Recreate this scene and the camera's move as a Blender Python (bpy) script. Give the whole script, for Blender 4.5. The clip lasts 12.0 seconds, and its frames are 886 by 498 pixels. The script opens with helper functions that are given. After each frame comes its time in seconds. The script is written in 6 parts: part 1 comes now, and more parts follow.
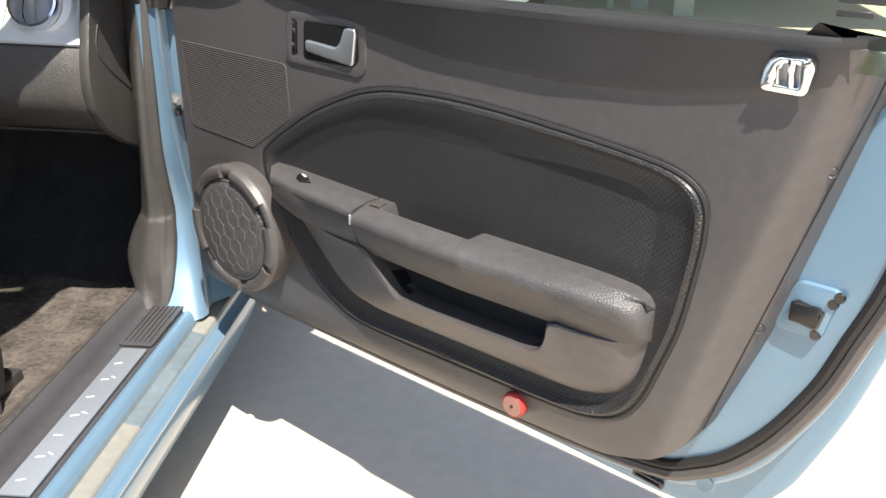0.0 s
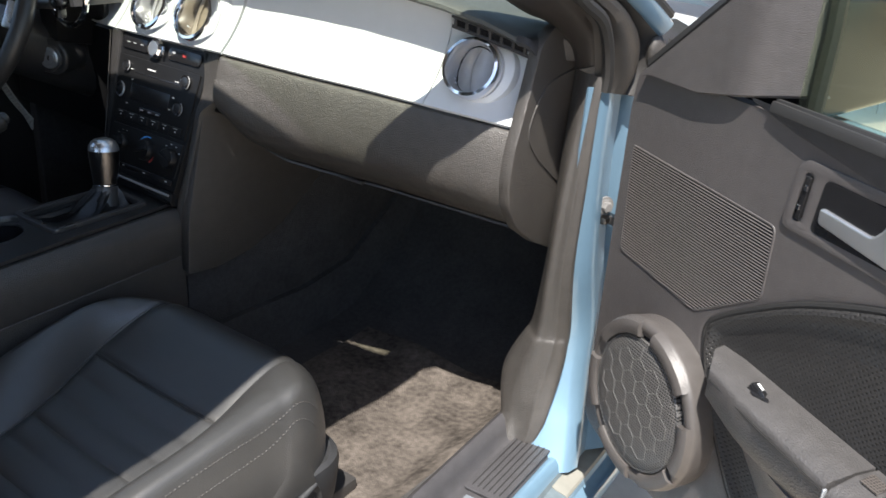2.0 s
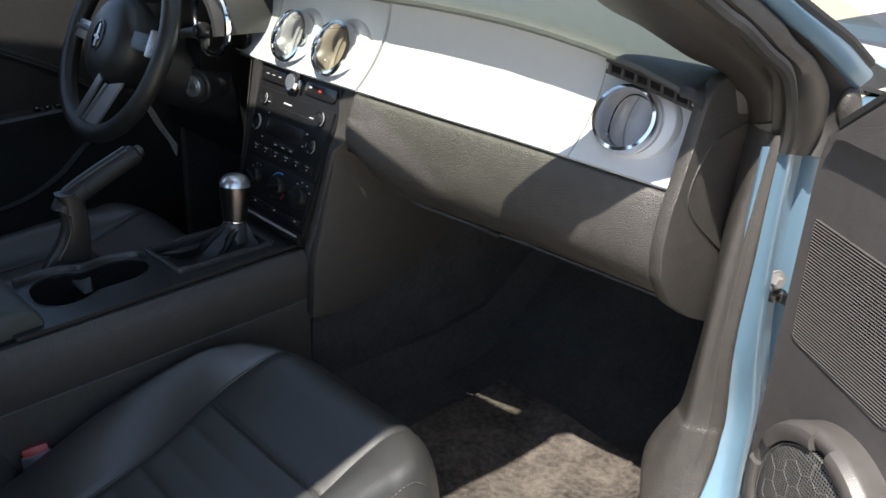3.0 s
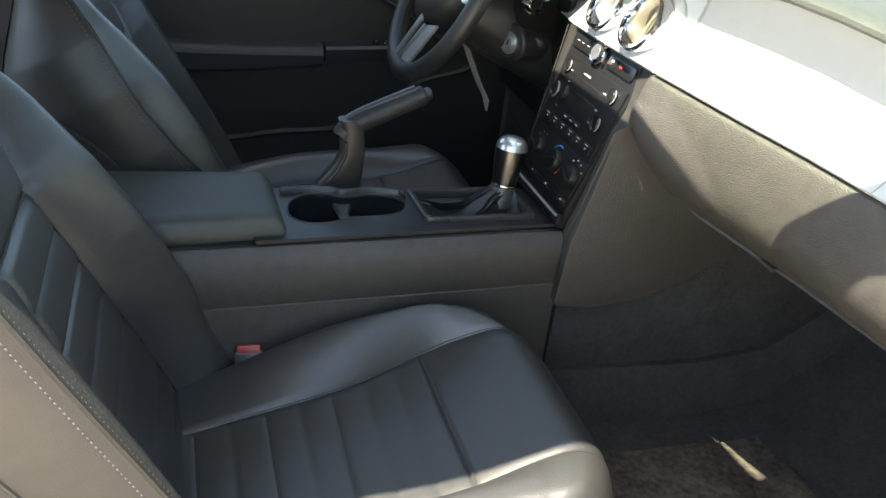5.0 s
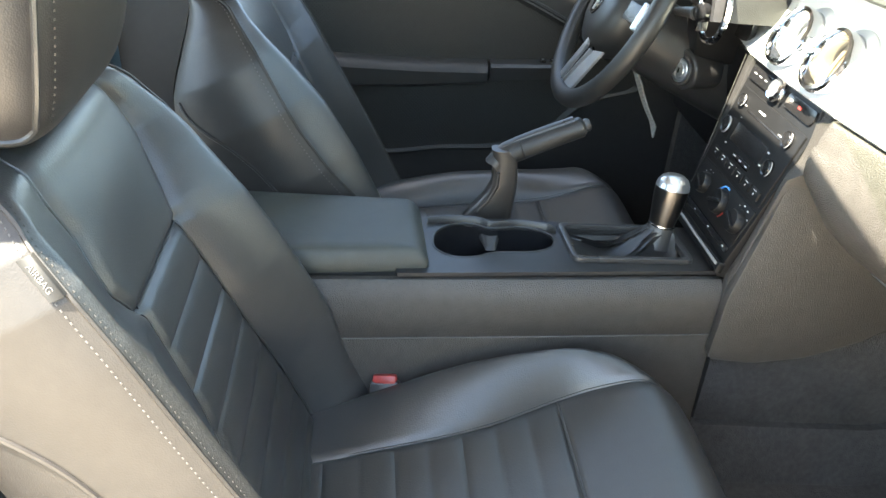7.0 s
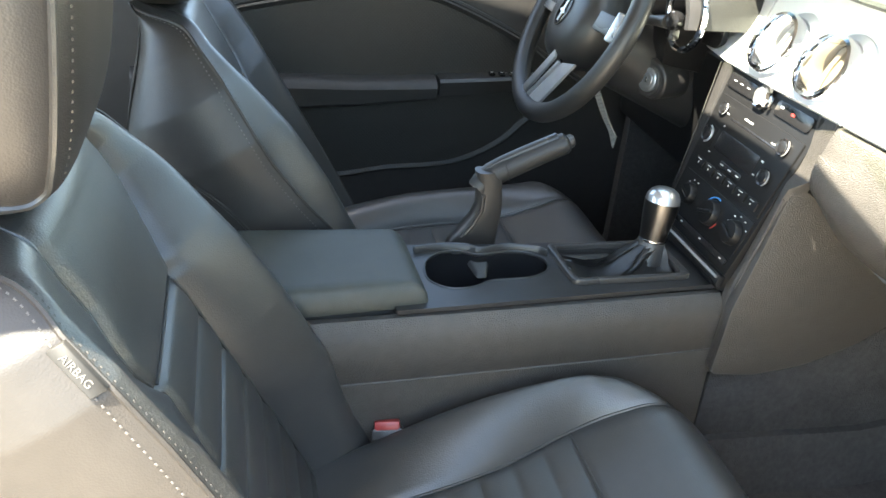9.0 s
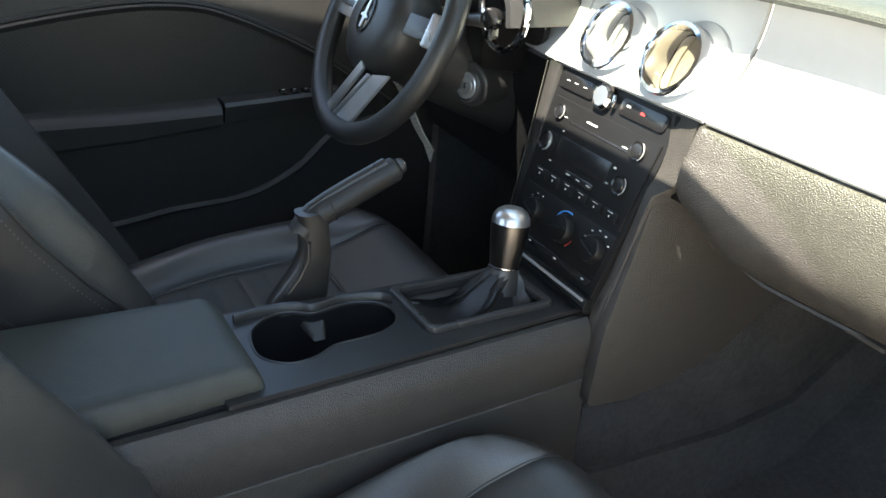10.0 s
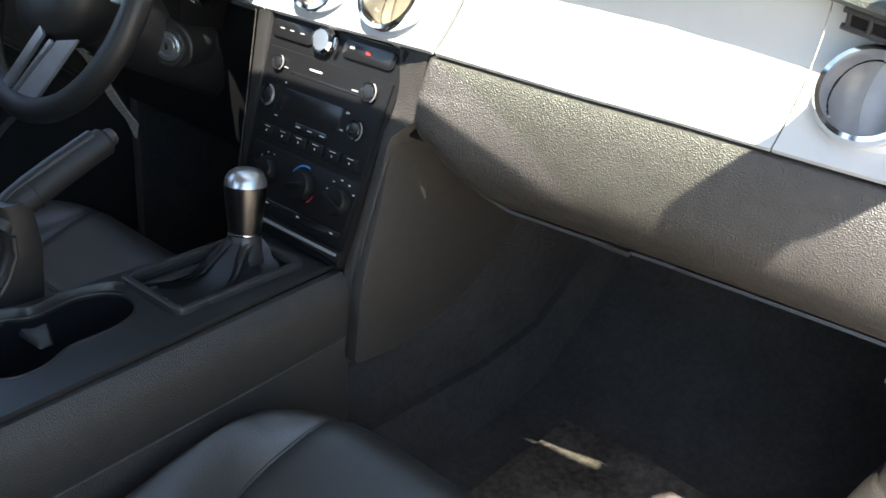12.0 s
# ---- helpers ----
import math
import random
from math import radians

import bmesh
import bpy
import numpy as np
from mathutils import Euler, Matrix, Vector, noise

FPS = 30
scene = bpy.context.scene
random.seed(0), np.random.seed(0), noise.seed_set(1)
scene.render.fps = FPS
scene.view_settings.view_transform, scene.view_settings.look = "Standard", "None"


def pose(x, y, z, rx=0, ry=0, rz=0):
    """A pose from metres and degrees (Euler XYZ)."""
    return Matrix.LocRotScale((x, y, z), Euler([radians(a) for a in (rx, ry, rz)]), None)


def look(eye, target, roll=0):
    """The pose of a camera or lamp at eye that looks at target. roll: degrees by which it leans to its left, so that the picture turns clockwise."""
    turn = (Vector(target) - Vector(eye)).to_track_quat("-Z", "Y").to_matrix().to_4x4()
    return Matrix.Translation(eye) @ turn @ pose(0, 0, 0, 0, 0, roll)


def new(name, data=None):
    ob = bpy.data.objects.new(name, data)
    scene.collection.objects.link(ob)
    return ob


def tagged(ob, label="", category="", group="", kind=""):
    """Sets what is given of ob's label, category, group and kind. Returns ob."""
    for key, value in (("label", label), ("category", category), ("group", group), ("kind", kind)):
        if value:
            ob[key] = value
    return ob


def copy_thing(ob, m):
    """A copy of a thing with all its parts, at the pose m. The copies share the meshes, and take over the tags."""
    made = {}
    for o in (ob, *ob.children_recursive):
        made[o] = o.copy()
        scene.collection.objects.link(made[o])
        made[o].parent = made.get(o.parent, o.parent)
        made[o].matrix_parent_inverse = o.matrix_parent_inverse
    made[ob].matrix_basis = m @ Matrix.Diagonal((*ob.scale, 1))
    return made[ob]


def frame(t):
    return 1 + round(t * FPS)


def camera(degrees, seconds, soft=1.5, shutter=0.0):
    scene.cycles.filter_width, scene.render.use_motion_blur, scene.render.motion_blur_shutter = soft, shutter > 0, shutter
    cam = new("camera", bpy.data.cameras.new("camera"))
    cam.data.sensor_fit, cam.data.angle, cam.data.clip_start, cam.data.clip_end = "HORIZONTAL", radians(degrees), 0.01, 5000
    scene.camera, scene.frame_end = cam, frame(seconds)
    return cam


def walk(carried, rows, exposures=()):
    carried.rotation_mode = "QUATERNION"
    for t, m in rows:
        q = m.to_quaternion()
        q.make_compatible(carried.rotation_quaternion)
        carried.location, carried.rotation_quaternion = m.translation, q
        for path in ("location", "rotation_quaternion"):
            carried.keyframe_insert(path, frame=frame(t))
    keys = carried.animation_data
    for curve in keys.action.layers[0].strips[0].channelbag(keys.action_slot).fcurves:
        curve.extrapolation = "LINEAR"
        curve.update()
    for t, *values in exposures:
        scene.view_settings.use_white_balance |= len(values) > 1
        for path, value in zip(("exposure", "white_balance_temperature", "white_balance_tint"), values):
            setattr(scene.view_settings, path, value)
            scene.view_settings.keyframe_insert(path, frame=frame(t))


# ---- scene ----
cam = camera(53.0, 12.0, shutter=0.12)
ROWS = [
    (0.0, 1.5506, -1.411, 1.1225, 67.05, 0.02, 9.32),
    (0.5, 1.4872, -1.3242, 1.1141, 67.05, -0.61, 10.58),
    (1.0, 1.4001, -1.2256, 1.129, 66.84, -1.67, 17.82),
    (1.5, 1.3577, -1.1012, 1.1516, 66.76, -2.73, 27.52),
    (2.0, 1.2962, -0.9991, 1.1872, 66.24, -3.89, 36.79),
    (2.5, 1.2211, -0.9118, 1.1991, 66.15, -3.15, 42.13),
    (3.0, 1.215, -0.8656, 1.2059, 66.2, -2.92, 47.16),
    (3.5, 1.2189, -0.8419, 1.2026, 65.59, -3.46, 54.02),
    (5.5, 1.2066, -0.6308, 1.1614, 62.43, -6.7, 79.39),
    (6.0, 1.1946, -0.6175, 1.1843, 61.89, -5.59, 83.18),
    (6.5, 1.1709, -0.6237, 1.1967, 61.62, -5.29, 85.09),
    (7.0, 1.1537, -0.6309, 1.2068, 61.61, -5.15, 85.67),
    (9.0, 1.0505, -0.7632, 1.1859, 62.85, -5.25, 77.62),
    (9.5, 0.9668, -0.7295, 1.17, 63.69, -5.09, 69.98),
    (10.0, 0.8347, -0.7584, 1.1454, 64.33, -4.73, 61.75),
    (10.5, 0.7602, -0.7773, 1.1297, 64.67, -3.89, 54.42),
    (11.0, 0.7683, -0.7687, 1.1307, 65.19, -4.08, 49.89),
    (11.5, 0.7667, -0.7759, 1.1239, 65.67, -4.61, 46.26),
    (12.0, 0.7757, -0.7654, 1.09, 64.73, -4.86, 41.18),
]
EXPOSURES = [(0.0, 1.26, 6650, 10), (1.5, 1.36, 6450, 10), (3.5, 1.5, 6650, 8), (5.5, 3.12, 7350, 4), (6.5, 3.7, 7350, 4), (9.0, 3.65, 7350, 4), (10.5, 2.4, 6900, 6), (12.0, 2.22, 6650, 7)]
walk(cam, [(t, pose(x, y, z, rx, ry, rz)) for t, x, y, z, rx, ry, rz in ROWS], EXPOSURES)

# ---- world and sun ----
SUN = Vector((0.23, -0.47, 1.0)).normalized()
world = bpy.data.worlds.new("sky")
scene.world = world
world.use_nodes = True
wn = world.node_tree
sky = wn.nodes.new("ShaderNodeTexSky")
sky.sky_type = "NISHITA"
sky.sun_disc = False
sky.sun_elevation = math.asin(SUN.z)
sky.sun_rotation = math.atan2(SUN.x, SUN.y)
bg = wn.nodes["Background"]
bg.inputs["Strength"].default_value = 0.115
wn.links.new(sky.outputs["Color"], bg.inputs["Color"])
sun_data = bpy.data.lights.new("sun", "SUN")
sun_data.energy, sun_data.angle, sun_data.color = 5.0, radians(0.55), (1.0, 0.95, 0.88)
sun = new("sun", sun_data)
sun.matrix_world = look((4, -8, 16), Vector((4, -8, 16)) - SUN)


# ---- materials ----
def material(name, color, rough=0.5, metal=0.0, var=0.15, grain=60.0, bump=0.0, bump_scale=400.0, coat=0.0, spec=0.5, stain=3.0, coat_rough=0.3):
    """A surface with variation at two scales and a fine relief."""
    m = bpy.data.materials.new(name)
    m.use_nodes = True
    nt = m.node_tree
    b = nt.nodes["Principled BSDF"]
    b.inputs["Metallic"].default_value = metal
    b.inputs["Specular IOR Level"].default_value = spec
    b.inputs["Coat Weight"].default_value = coat
    b.inputs["Coat Roughness"].default_value = 0.05 if metal else coat_rough
    tc = nt.nodes.new("ShaderNodeTexCoord")
    n1 = nt.nodes.new("ShaderNodeTexNoise")
    n1.inputs["Scale"].default_value, n1.inputs["Detail"].default_value = grain, 4.0
    n2 = nt.nodes.new("ShaderNodeTexNoise")
    n2.inputs["Scale"].default_value, n2.inputs["Detail"].default_value = stain, 5.0
    for n in (n1, n2):
        nt.links.new(tc.outputs["Object"], n.inputs["Vector"])
    add = nt.nodes.new("ShaderNodeMath")
    add.operation = "ADD"
    nt.links.new(n1.outputs["Fac"], add.inputs[0])
    nt.links.new(n2.outputs["Fac"], add.inputs[1])
    ramp = nt.nodes.new("ShaderNodeMapRange")
    ramp.inputs["From Min"].default_value, ramp.inputs["From Max"].default_value = 0.6, 1.4
    ramp.inputs["To Min"].default_value, ramp.inputs["To Max"].default_value = 1 - var, 1 + var
    nt.links.new(add.outputs[0], ramp.inputs["Value"])
    mix = nt.nodes.new("ShaderNodeVectorMath")
    mix.operation = "SCALE"
    mix.inputs[0].default_value = color
    nt.links.new(ramp.outputs["Result"], mix.inputs["Scale"])
    nt.links.new(mix.outputs["Vector"], b.inputs["Base Color"])
    rr = nt.nodes.new("ShaderNodeMapRange")
    rr.inputs["From Min"].default_value, rr.inputs["From Max"].default_value = 0.3, 0.7
    rr.inputs["To Min"].default_value, rr.inputs["To Max"].default_value = max(0.02, rough - 0.08), min(1.0, rough + 0.08)
    nt.links.new(n2.outputs["Fac"], rr.inputs["Value"])
    nt.links.new(rr.outputs["Result"], b.inputs["Roughness"])
    if bump:
        v = nt.nodes.new("ShaderNodeTexVoronoi")
        v.inputs["Scale"].default_value = bump_scale
        nt.links.new(tc.outputs["Object"], v.inputs["Vector"])
        bp = nt.nodes.new("ShaderNodeBump")
        bp.inputs["Strength"].default_value, bp.inputs["Distance"].default_value = bump, 0.0012
        nt.links.new(v.outputs["Distance"], bp.inputs["Height"])
        nt.links.new(bp.outputs["Normal"], b.inputs["Normal"])
    return m


VINYL = material("grained_vinyl", (0.047, 0.0428, 0.0388), 0.38, bump=0.62, bump_scale=620, var=0.25, spec=0.6)
DOOR_VINYL = material("door_vinyl", (0.063, 0.0575, 0.0565), 0.40, bump=0.34, bump_scale=820, var=0.22, spec=0.75)
PAD = material("soft_pad", (0.066, 0.070, 0.067), 0.5, bump=0.5, bump_scale=600)
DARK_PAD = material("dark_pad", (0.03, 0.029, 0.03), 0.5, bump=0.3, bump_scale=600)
BOOT_LEATHER = material("soft_boot_leather", (0.02, 0.0195, 0.019), 0.42, bump=0.15, bump_scale=500)
BRONZE = material("moulded_lever_plastic", (0.034, 0.030, 0.027), 0.27)
PLASTIC = material("black_plastic", (0.042, 0.040, 0.039), 0.30, bump=0.15, bump_scale=700)
# door vinyl darkened: the shade below the window is put into this colour
SHOULDER_SHADE = material("shaded_shoulder_vinyl", (0.034, 0.034, 0.037), 0.42, bump=0.3, bump_scale=820, var=0.22, spec=0.6)
ARM_PLASTIC = material("armrest_vinyl", (0.060, 0.057, 0.056), 0.42, bump=0.5, bump_scale=430, var=0.22, spec=0.5)
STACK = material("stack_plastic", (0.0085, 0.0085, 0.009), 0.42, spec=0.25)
GLOSS = material("gloss_black", (0.012, 0.012, 0.013), 0.2)
RUBBER = material("rubber_seal", (0.014, 0.0135, 0.013), 0.6)
LEATHER = material("black_leather", (0.031, 0.0303, 0.0292), 0.45, bump=0.22, bump_scale=520, spec=0.7, coat=0.6, coat_rough=0.36)
LID_VINYL = material("lid_vinyl", (0.050, 0.053, 0.046), 0.46, bump=0.3, bump_scale=700)
GUNMETAL = material("dark_polished_metal", (0.12, 0.112, 0.106), 0.30, metal=1.0, var=0.05)
PLATE = material("pale_plate", (0.20, 0.22, 0.245), 0.5, metal=0.25, var=0.05)
SIDE_LEATHER = material("side_leather", (0.033, 0.030, 0.0282), 0.47, bump=0.14, bump_scale=600, spec=0.5)
SKIRT = material("seat_skirt_plastic", (0.028, 0.0285, 0.030), 0.4, bump=0.3, bump_scale=700)
SILL_VINYL = material("sill_vinyl", (0.050, 0.048, 0.051), 0.42, bump=0.4, bump_scale=650, var=0.2)
WEATHER = material("weather_strip_rubber", (0.019, 0.0168, 0.015), 0.55, bump=0.2, bump_scale=500)
DULL_THREAD = material("black_thread", (0.06, 0.056, 0.052), 0.7)
THREAD = material("grey_thread", (0.12, 0.113, 0.106), 0.8)
CARPET = material("dark_carpet", (0.052, 0.050, 0.049), 0.95, var=0.3, grain=110, bump=1.0, bump_scale=420, spec=0.1, stain=14.0)
# lighter than CARPET: the sunlit patch is put into this colour
LIT_PILE = material("lit_mat_pile", (0.078, 0.067, 0.058), 0.95, var=0.7, grain=90, bump=1.0, bump_scale=380, spec=0.1, stain=18.0)
SILVER = material("silver_paint", (0.56, 0.575, 0.59), 0.44, metal=0.15, var=0.03, spec=0.3)
SATIN = material("satin_metal", (0.62, 0.63, 0.64), 0.3, metal=0.9, var=0.05)
CHROME = material("chrome", (0.8, 0.8, 0.82), 0.07, metal=1.0, var=0.02)
ALU = material("brushed_aluminium", (0.36, 0.38, 0.40), 0.45, metal=0.5, var=0.05)
BLUE = material("light_blue_metallic_paint", (0.155, 0.255, 0.345), 0.34, metal=0.35, var=0.04, coat=0.5)
# the pale sealer as it looks in shadow, with the shade in its colour
SHADED_SEALER = material("shaded_sealer", (0.11, 0.14, 0.155), 0.6, var=0.2, stain=8.0)
SEALER = material("pale_sealer", (0.2, 0.195, 0.17), 0.5, var=0.15)
PINK = material("faded_red_plastic", (0.30, 0.15, 0.12), 0.45)
SPEAKER_PLASTIC = material("speaker_ring_plastic", (0.068, 0.062, 0.059), 0.40, bump=0.2, bump_scale=800)
RIB_PLASTIC = material("ribbed_plastic", (0.088, 0.080, 0.076), 0.5, var=0.1)
BLADE = material("grey_blade", (0.3, 0.3, 0.305), 0.42, metal=0.3)
MESH_LINE = material("pale_mesh_line", (0.15, 0.145, 0.14), 0.5)
RED = material("red_plastic", (0.33, 0.035, 0.03), 0.35)
WHITE_MARK = material("white_print", (0.55, 0.55, 0.54), 0.5, var=0.05)
BLUE_MARK = material("blue_print", (0.06, 0.26, 0.62), 0.5)
CONCRETE = material("concrete", (0.52, 0.44, 0.35), 0.9, var=0.12, grain=25, bump=0.4, bump_scale=120, stain=0.8)
HEADLINER = material("grey_headliner", (0.2, 0.19, 0.18), 0.95)


CONSOLE_PLASTIC = material("satin_console_plastic", (0.024, 0.0235, 0.0235), 0.34, bump=0.12, bump_scale=700, spec=0.5)
PILLAR_TRIM = material("dark_pillar_trim", (0.026, 0.0225, 0.020), 0.5, bump=0.3, bump_scale=700, spec=0.4)
# darker copy of the door trim: driver-side shade put into the colour
SHADE_TRIM = material("shaded_trim", (0.032, 0.0305, 0.030), 0.46, bump=0.2, bump_scale=700, spec=0.35)


def patterned(name, color, rough, kind, scale, depth, dark=0.35, squash=(1, 1, 1), turn=0, size=(0.27, 0.36)):
    """A surface with a regular relief in object space: ribs, or small round holes."""
    m = material(name, color, rough)
    nt = m.node_tree
    b = nt.nodes["Principled BSDF"]
    tc = nt.nodes.new("ShaderNodeTexCoord")
    mp = nt.nodes.new("ShaderNodeMapping")
    mp.inputs["Scale"].default_value = squash
    mp.inputs["Rotation"].default_value = (0, radians(turn), 0)
    nt.links.new(tc.outputs["Object"], mp.inputs["Vector"])
    if kind == "ribs":
        t = nt.nodes.new("ShaderNodeTexWave")
        t.bands_direction = "Z"
        t.inputs["Scale"].default_value = scale
        out = t.outputs["Fac"]
    else:
        t = nt.nodes.new("ShaderNodeTexVoronoi")
        t.inputs["Scale"].default_value, t.inputs["Randomness"].default_value = scale, 0.0
        st = nt.nodes.new("ShaderNodeMapRange")
        st.inputs["From Min"].default_value, st.inputs["From Max"].default_value = size
        nt.links.new(t.outputs["Distance"], st.inputs["Value"])
        out = st.outputs["Result"]
    nt.links.new(mp.outputs["Vector"], t.inputs["Vector"])
    bp = nt.nodes.new("ShaderNodeBump")
    bp.inputs["Strength"].default_value, bp.inputs["Distance"].default_value = 0.9, depth
    nt.links.new(out, bp.inputs["Height"])
    nt.links.new(bp.outputs["Normal"], b.inputs["Normal"])
    old = b.inputs["Base Color"].links[0].from_socket
    mul = nt.nodes.new("ShaderNodeMapRange")
    mul.inputs["To Min"].default_value = dark
    nt.links.new(out, mul.inputs["Value"])
    vm = nt.nodes.new("ShaderNodeVectorMath")
    vm.operation = "SCALE"
    nt.links.new(old, vm.inputs[0])
    nt.links.new(mul.outputs["Result"], vm.inputs["Scale"])
    nt.links.new(vm.outputs["Vector"], b.inputs["Base Color"])
    return m


RIBBED = patterned("perforated_plastic", (0.085, 0.074, 0.067), 0.5, "dots", 260, 0.0012, 0.25, (1, 0, 1))
PERFORATED = patterned("perforated_leather", (0.029, 0.028, 0.0275), 0.36, "dots", 178, 0.0005, 0.25, (1, 0, 1), 45, (0.2, 0.28))
MESH_GRILLE = patterned("speaker_mesh", (0.085, 0.082, 0.08), 0.45, "dots", 235, 0.001, 0.05, (1, 1, 0))
# PERFORATED again, darkened to carry the shade on the driver side
DRIVER_INSERT = patterned("shaded_perforated_leather", (0.016, 0.0155, 0.015), 0.5, "dots", 178, 0.0005, 0.6, (1, 0, 1), 45, (0.2, 0.28))
WEAVE = patterned("woven_strap", (0.4, 0.39, 0.35), 0.7, "dots", 300, 0.0008, 0.3)


def glass(name, tint):
    m = bpy.data.materials.new(name)
    m.use_nodes = True
    nt = m.node_tree
    nt.nodes.remove(nt.nodes["Principled BSDF"])
    tr = nt.nodes.new("ShaderNodeBsdfTransparent")
    tr.inputs["Color"].default_value = (*tint, 1)
    gl = nt.nodes.new("ShaderNodeBsdfGlossy")
    gl.inputs["Roughness"].default_value = 0.02
    lw = nt.nodes.new("ShaderNodeLayerWeight")
    pw = nt.nodes.new("ShaderNodeMath")
    pw.operation, pw.inputs[1].default_value = "POWER", 4.0
    nt.links.new(lw.outputs["Facing"], pw.inputs[0])
    fr = nt.nodes.new("ShaderNodeMath")
    fr.operation, fr.inputs[1].default_value, fr.inputs[2].default_value = "MULTIPLY_ADD", 0.55, 0.035
    nt.links.new(pw.outputs[0], fr.inputs[0])
    mx = nt.nodes.new("ShaderNodeMixShader")
    nt.links.new(fr.outputs[0], mx.inputs["Fac"])
    nt.links.new(tr.outputs["BSDF"], mx.inputs[1])
    nt.links.new(gl.outputs["BSDF"], mx.inputs[2])
    nt.links.new(mx.outputs["Shader"], nt.nodes["Material Output"].inputs["Surface"])
    return m


DOOR_GLASS = glass("tinted_door_glass", (0.85, 0.91, 0.82))
SCREEN_GLASS = glass("windshield_glass", (0.79, 0.83, 0.72))


# ---- helpers ----
def thing(name, label, category, m=None, kind="", group=""):
    ob = new(name)
    ob.matrix_world = m if m else Matrix()
    return tagged(ob, label, category, group, kind)


def part(name, bm, mat, parent, label="", smooth=True, m=None):
    bmesh.ops.recalc_face_normals(bm, faces=bm.faces)
    me = bpy.data.meshes.new(name)
    bm.to_mesh(me)
    bm.free()
    me.materials.append(mat)
    if smooth:
        me.shade_smooth()
        me.set_sharp_from_angle(angle=radians(38))
    ob = new(name, me)
    ob.parent = parent
    if m is not None:
        ob.matrix_basis = m
    if label:
        ob["label"] = label
    return ob


def bevel(bm, width, segs=2, angle=30):
    edges = [e for e in bm.edges if len(e.link_faces) == 2 and e.calc_face_angle(0) > radians(angle)]
    if edges and width:
        bmesh.ops.bevel(bm, geom=edges, offset=width, segments=segs, affect="EDGES", profile=0.6)
    return bm


def box(center, size, r=0.004, segs=2, m=None):
    bm = bmesh.new()
    bmesh.ops.create_cube(bm, size=1.0)
    bmesh.ops.scale(bm, vec=size, verts=bm.verts)
    bevel(bm, min(r, min(size) * 0.45), segs)
    bmesh.ops.translate(bm, vec=center, verts=bm.verts)
    if m:
        bmesh.ops.transform(bm, matrix=m, verts=bm.verts)
    return bm


def hexa(pts, r=0.004, segs=2):
    """A box from 8 corners: four below, four above, in the same turn."""
    bm = bmesh.new()
    v = [bm.verts.new(p) for p in pts]
    for f in ((0, 1, 2, 3), (4, 5, 6, 7), (0, 1, 5, 4), (1, 2, 6, 5), (2, 3, 7, 6), (3, 0, 4, 7)):
        bm.faces.new([v[i] for i in f])
    bmesh.ops.recalc_face_normals(bm, faces=bm.faces)
    return bevel(bm, r, segs)


def spline(pts, n, closed=False):
    """Catmull-Rom through pts, n steps a span."""
    pts = [Vector(p) for p in pts]
    out, k = [], len(pts)
    for i in range(k if closed else k - 1):
        a, b, c, d = (pts[(i + j) % k] if closed else pts[min(max(i + j, 0), k - 1)] for j in (-1, 0, 1, 2))
        for s in range(n):
            t = s / n
            out.append(0.5 * ((2 * b) + (c - a) * t + (2 * a - 5 * b + 4 * c - d) * t * t + (3 * b - a - 3 * c + d) * t ** 3))
    if not closed:
        out.append(pts[-1])
    return out


def loft(sections, ring=False, caps=False):
    bm = bmesh.new()
    rows = [[bm.verts.new(p) for p in s] for s in sections]
    n = len(rows[0])
    for a, b in zip(rows, rows[1:]):
        for i in range(n if ring else n - 1):
            j = (i + 1) % n
            bm.faces.new((a[i], a[j], b[j], b[i]))
    if caps and ring:
        bm.faces.new(rows[0]), bm.faces.new(rows[-1])
    return bm


def thicken(bm, t):
    bmesh.ops.recalc_face_normals(bm, faces=bm.faces)
    bmesh.ops.solidify(bm, geom=bm.faces[:], thickness=t)
    return bm


def prism(outline, y0, y1, r=0.003, segs=2):
    """An outline of (x, z) between two depths along y, rounded at its edges."""
    bm = bmesh.new()
    a = [bm.verts.new((x, y0, z)) for x, z in outline]
    b = [bm.verts.new((x, y1, z)) for x, z in outline]
    bm.faces.new(a), bm.faces.new(b)
    n = len(a)
    for i in range(n):
        bm.faces.new((a[i], a[(i + 1) % n], b[(i + 1) % n], b[i]))
    bmesh.ops.recalc_face_normals(bm, faces=bm.faces)
    if r:
        edges = [e for e in bm.edges if sum(len(f.verts) > 4 or f in (bm.faces[0], bm.faces[1]) for f in e.link_faces) == 1]
        bmesh.ops.bevel(bm, geom=edges, offset=r, segments=segs, affect="EDGES", profile=0.6)
    return bm


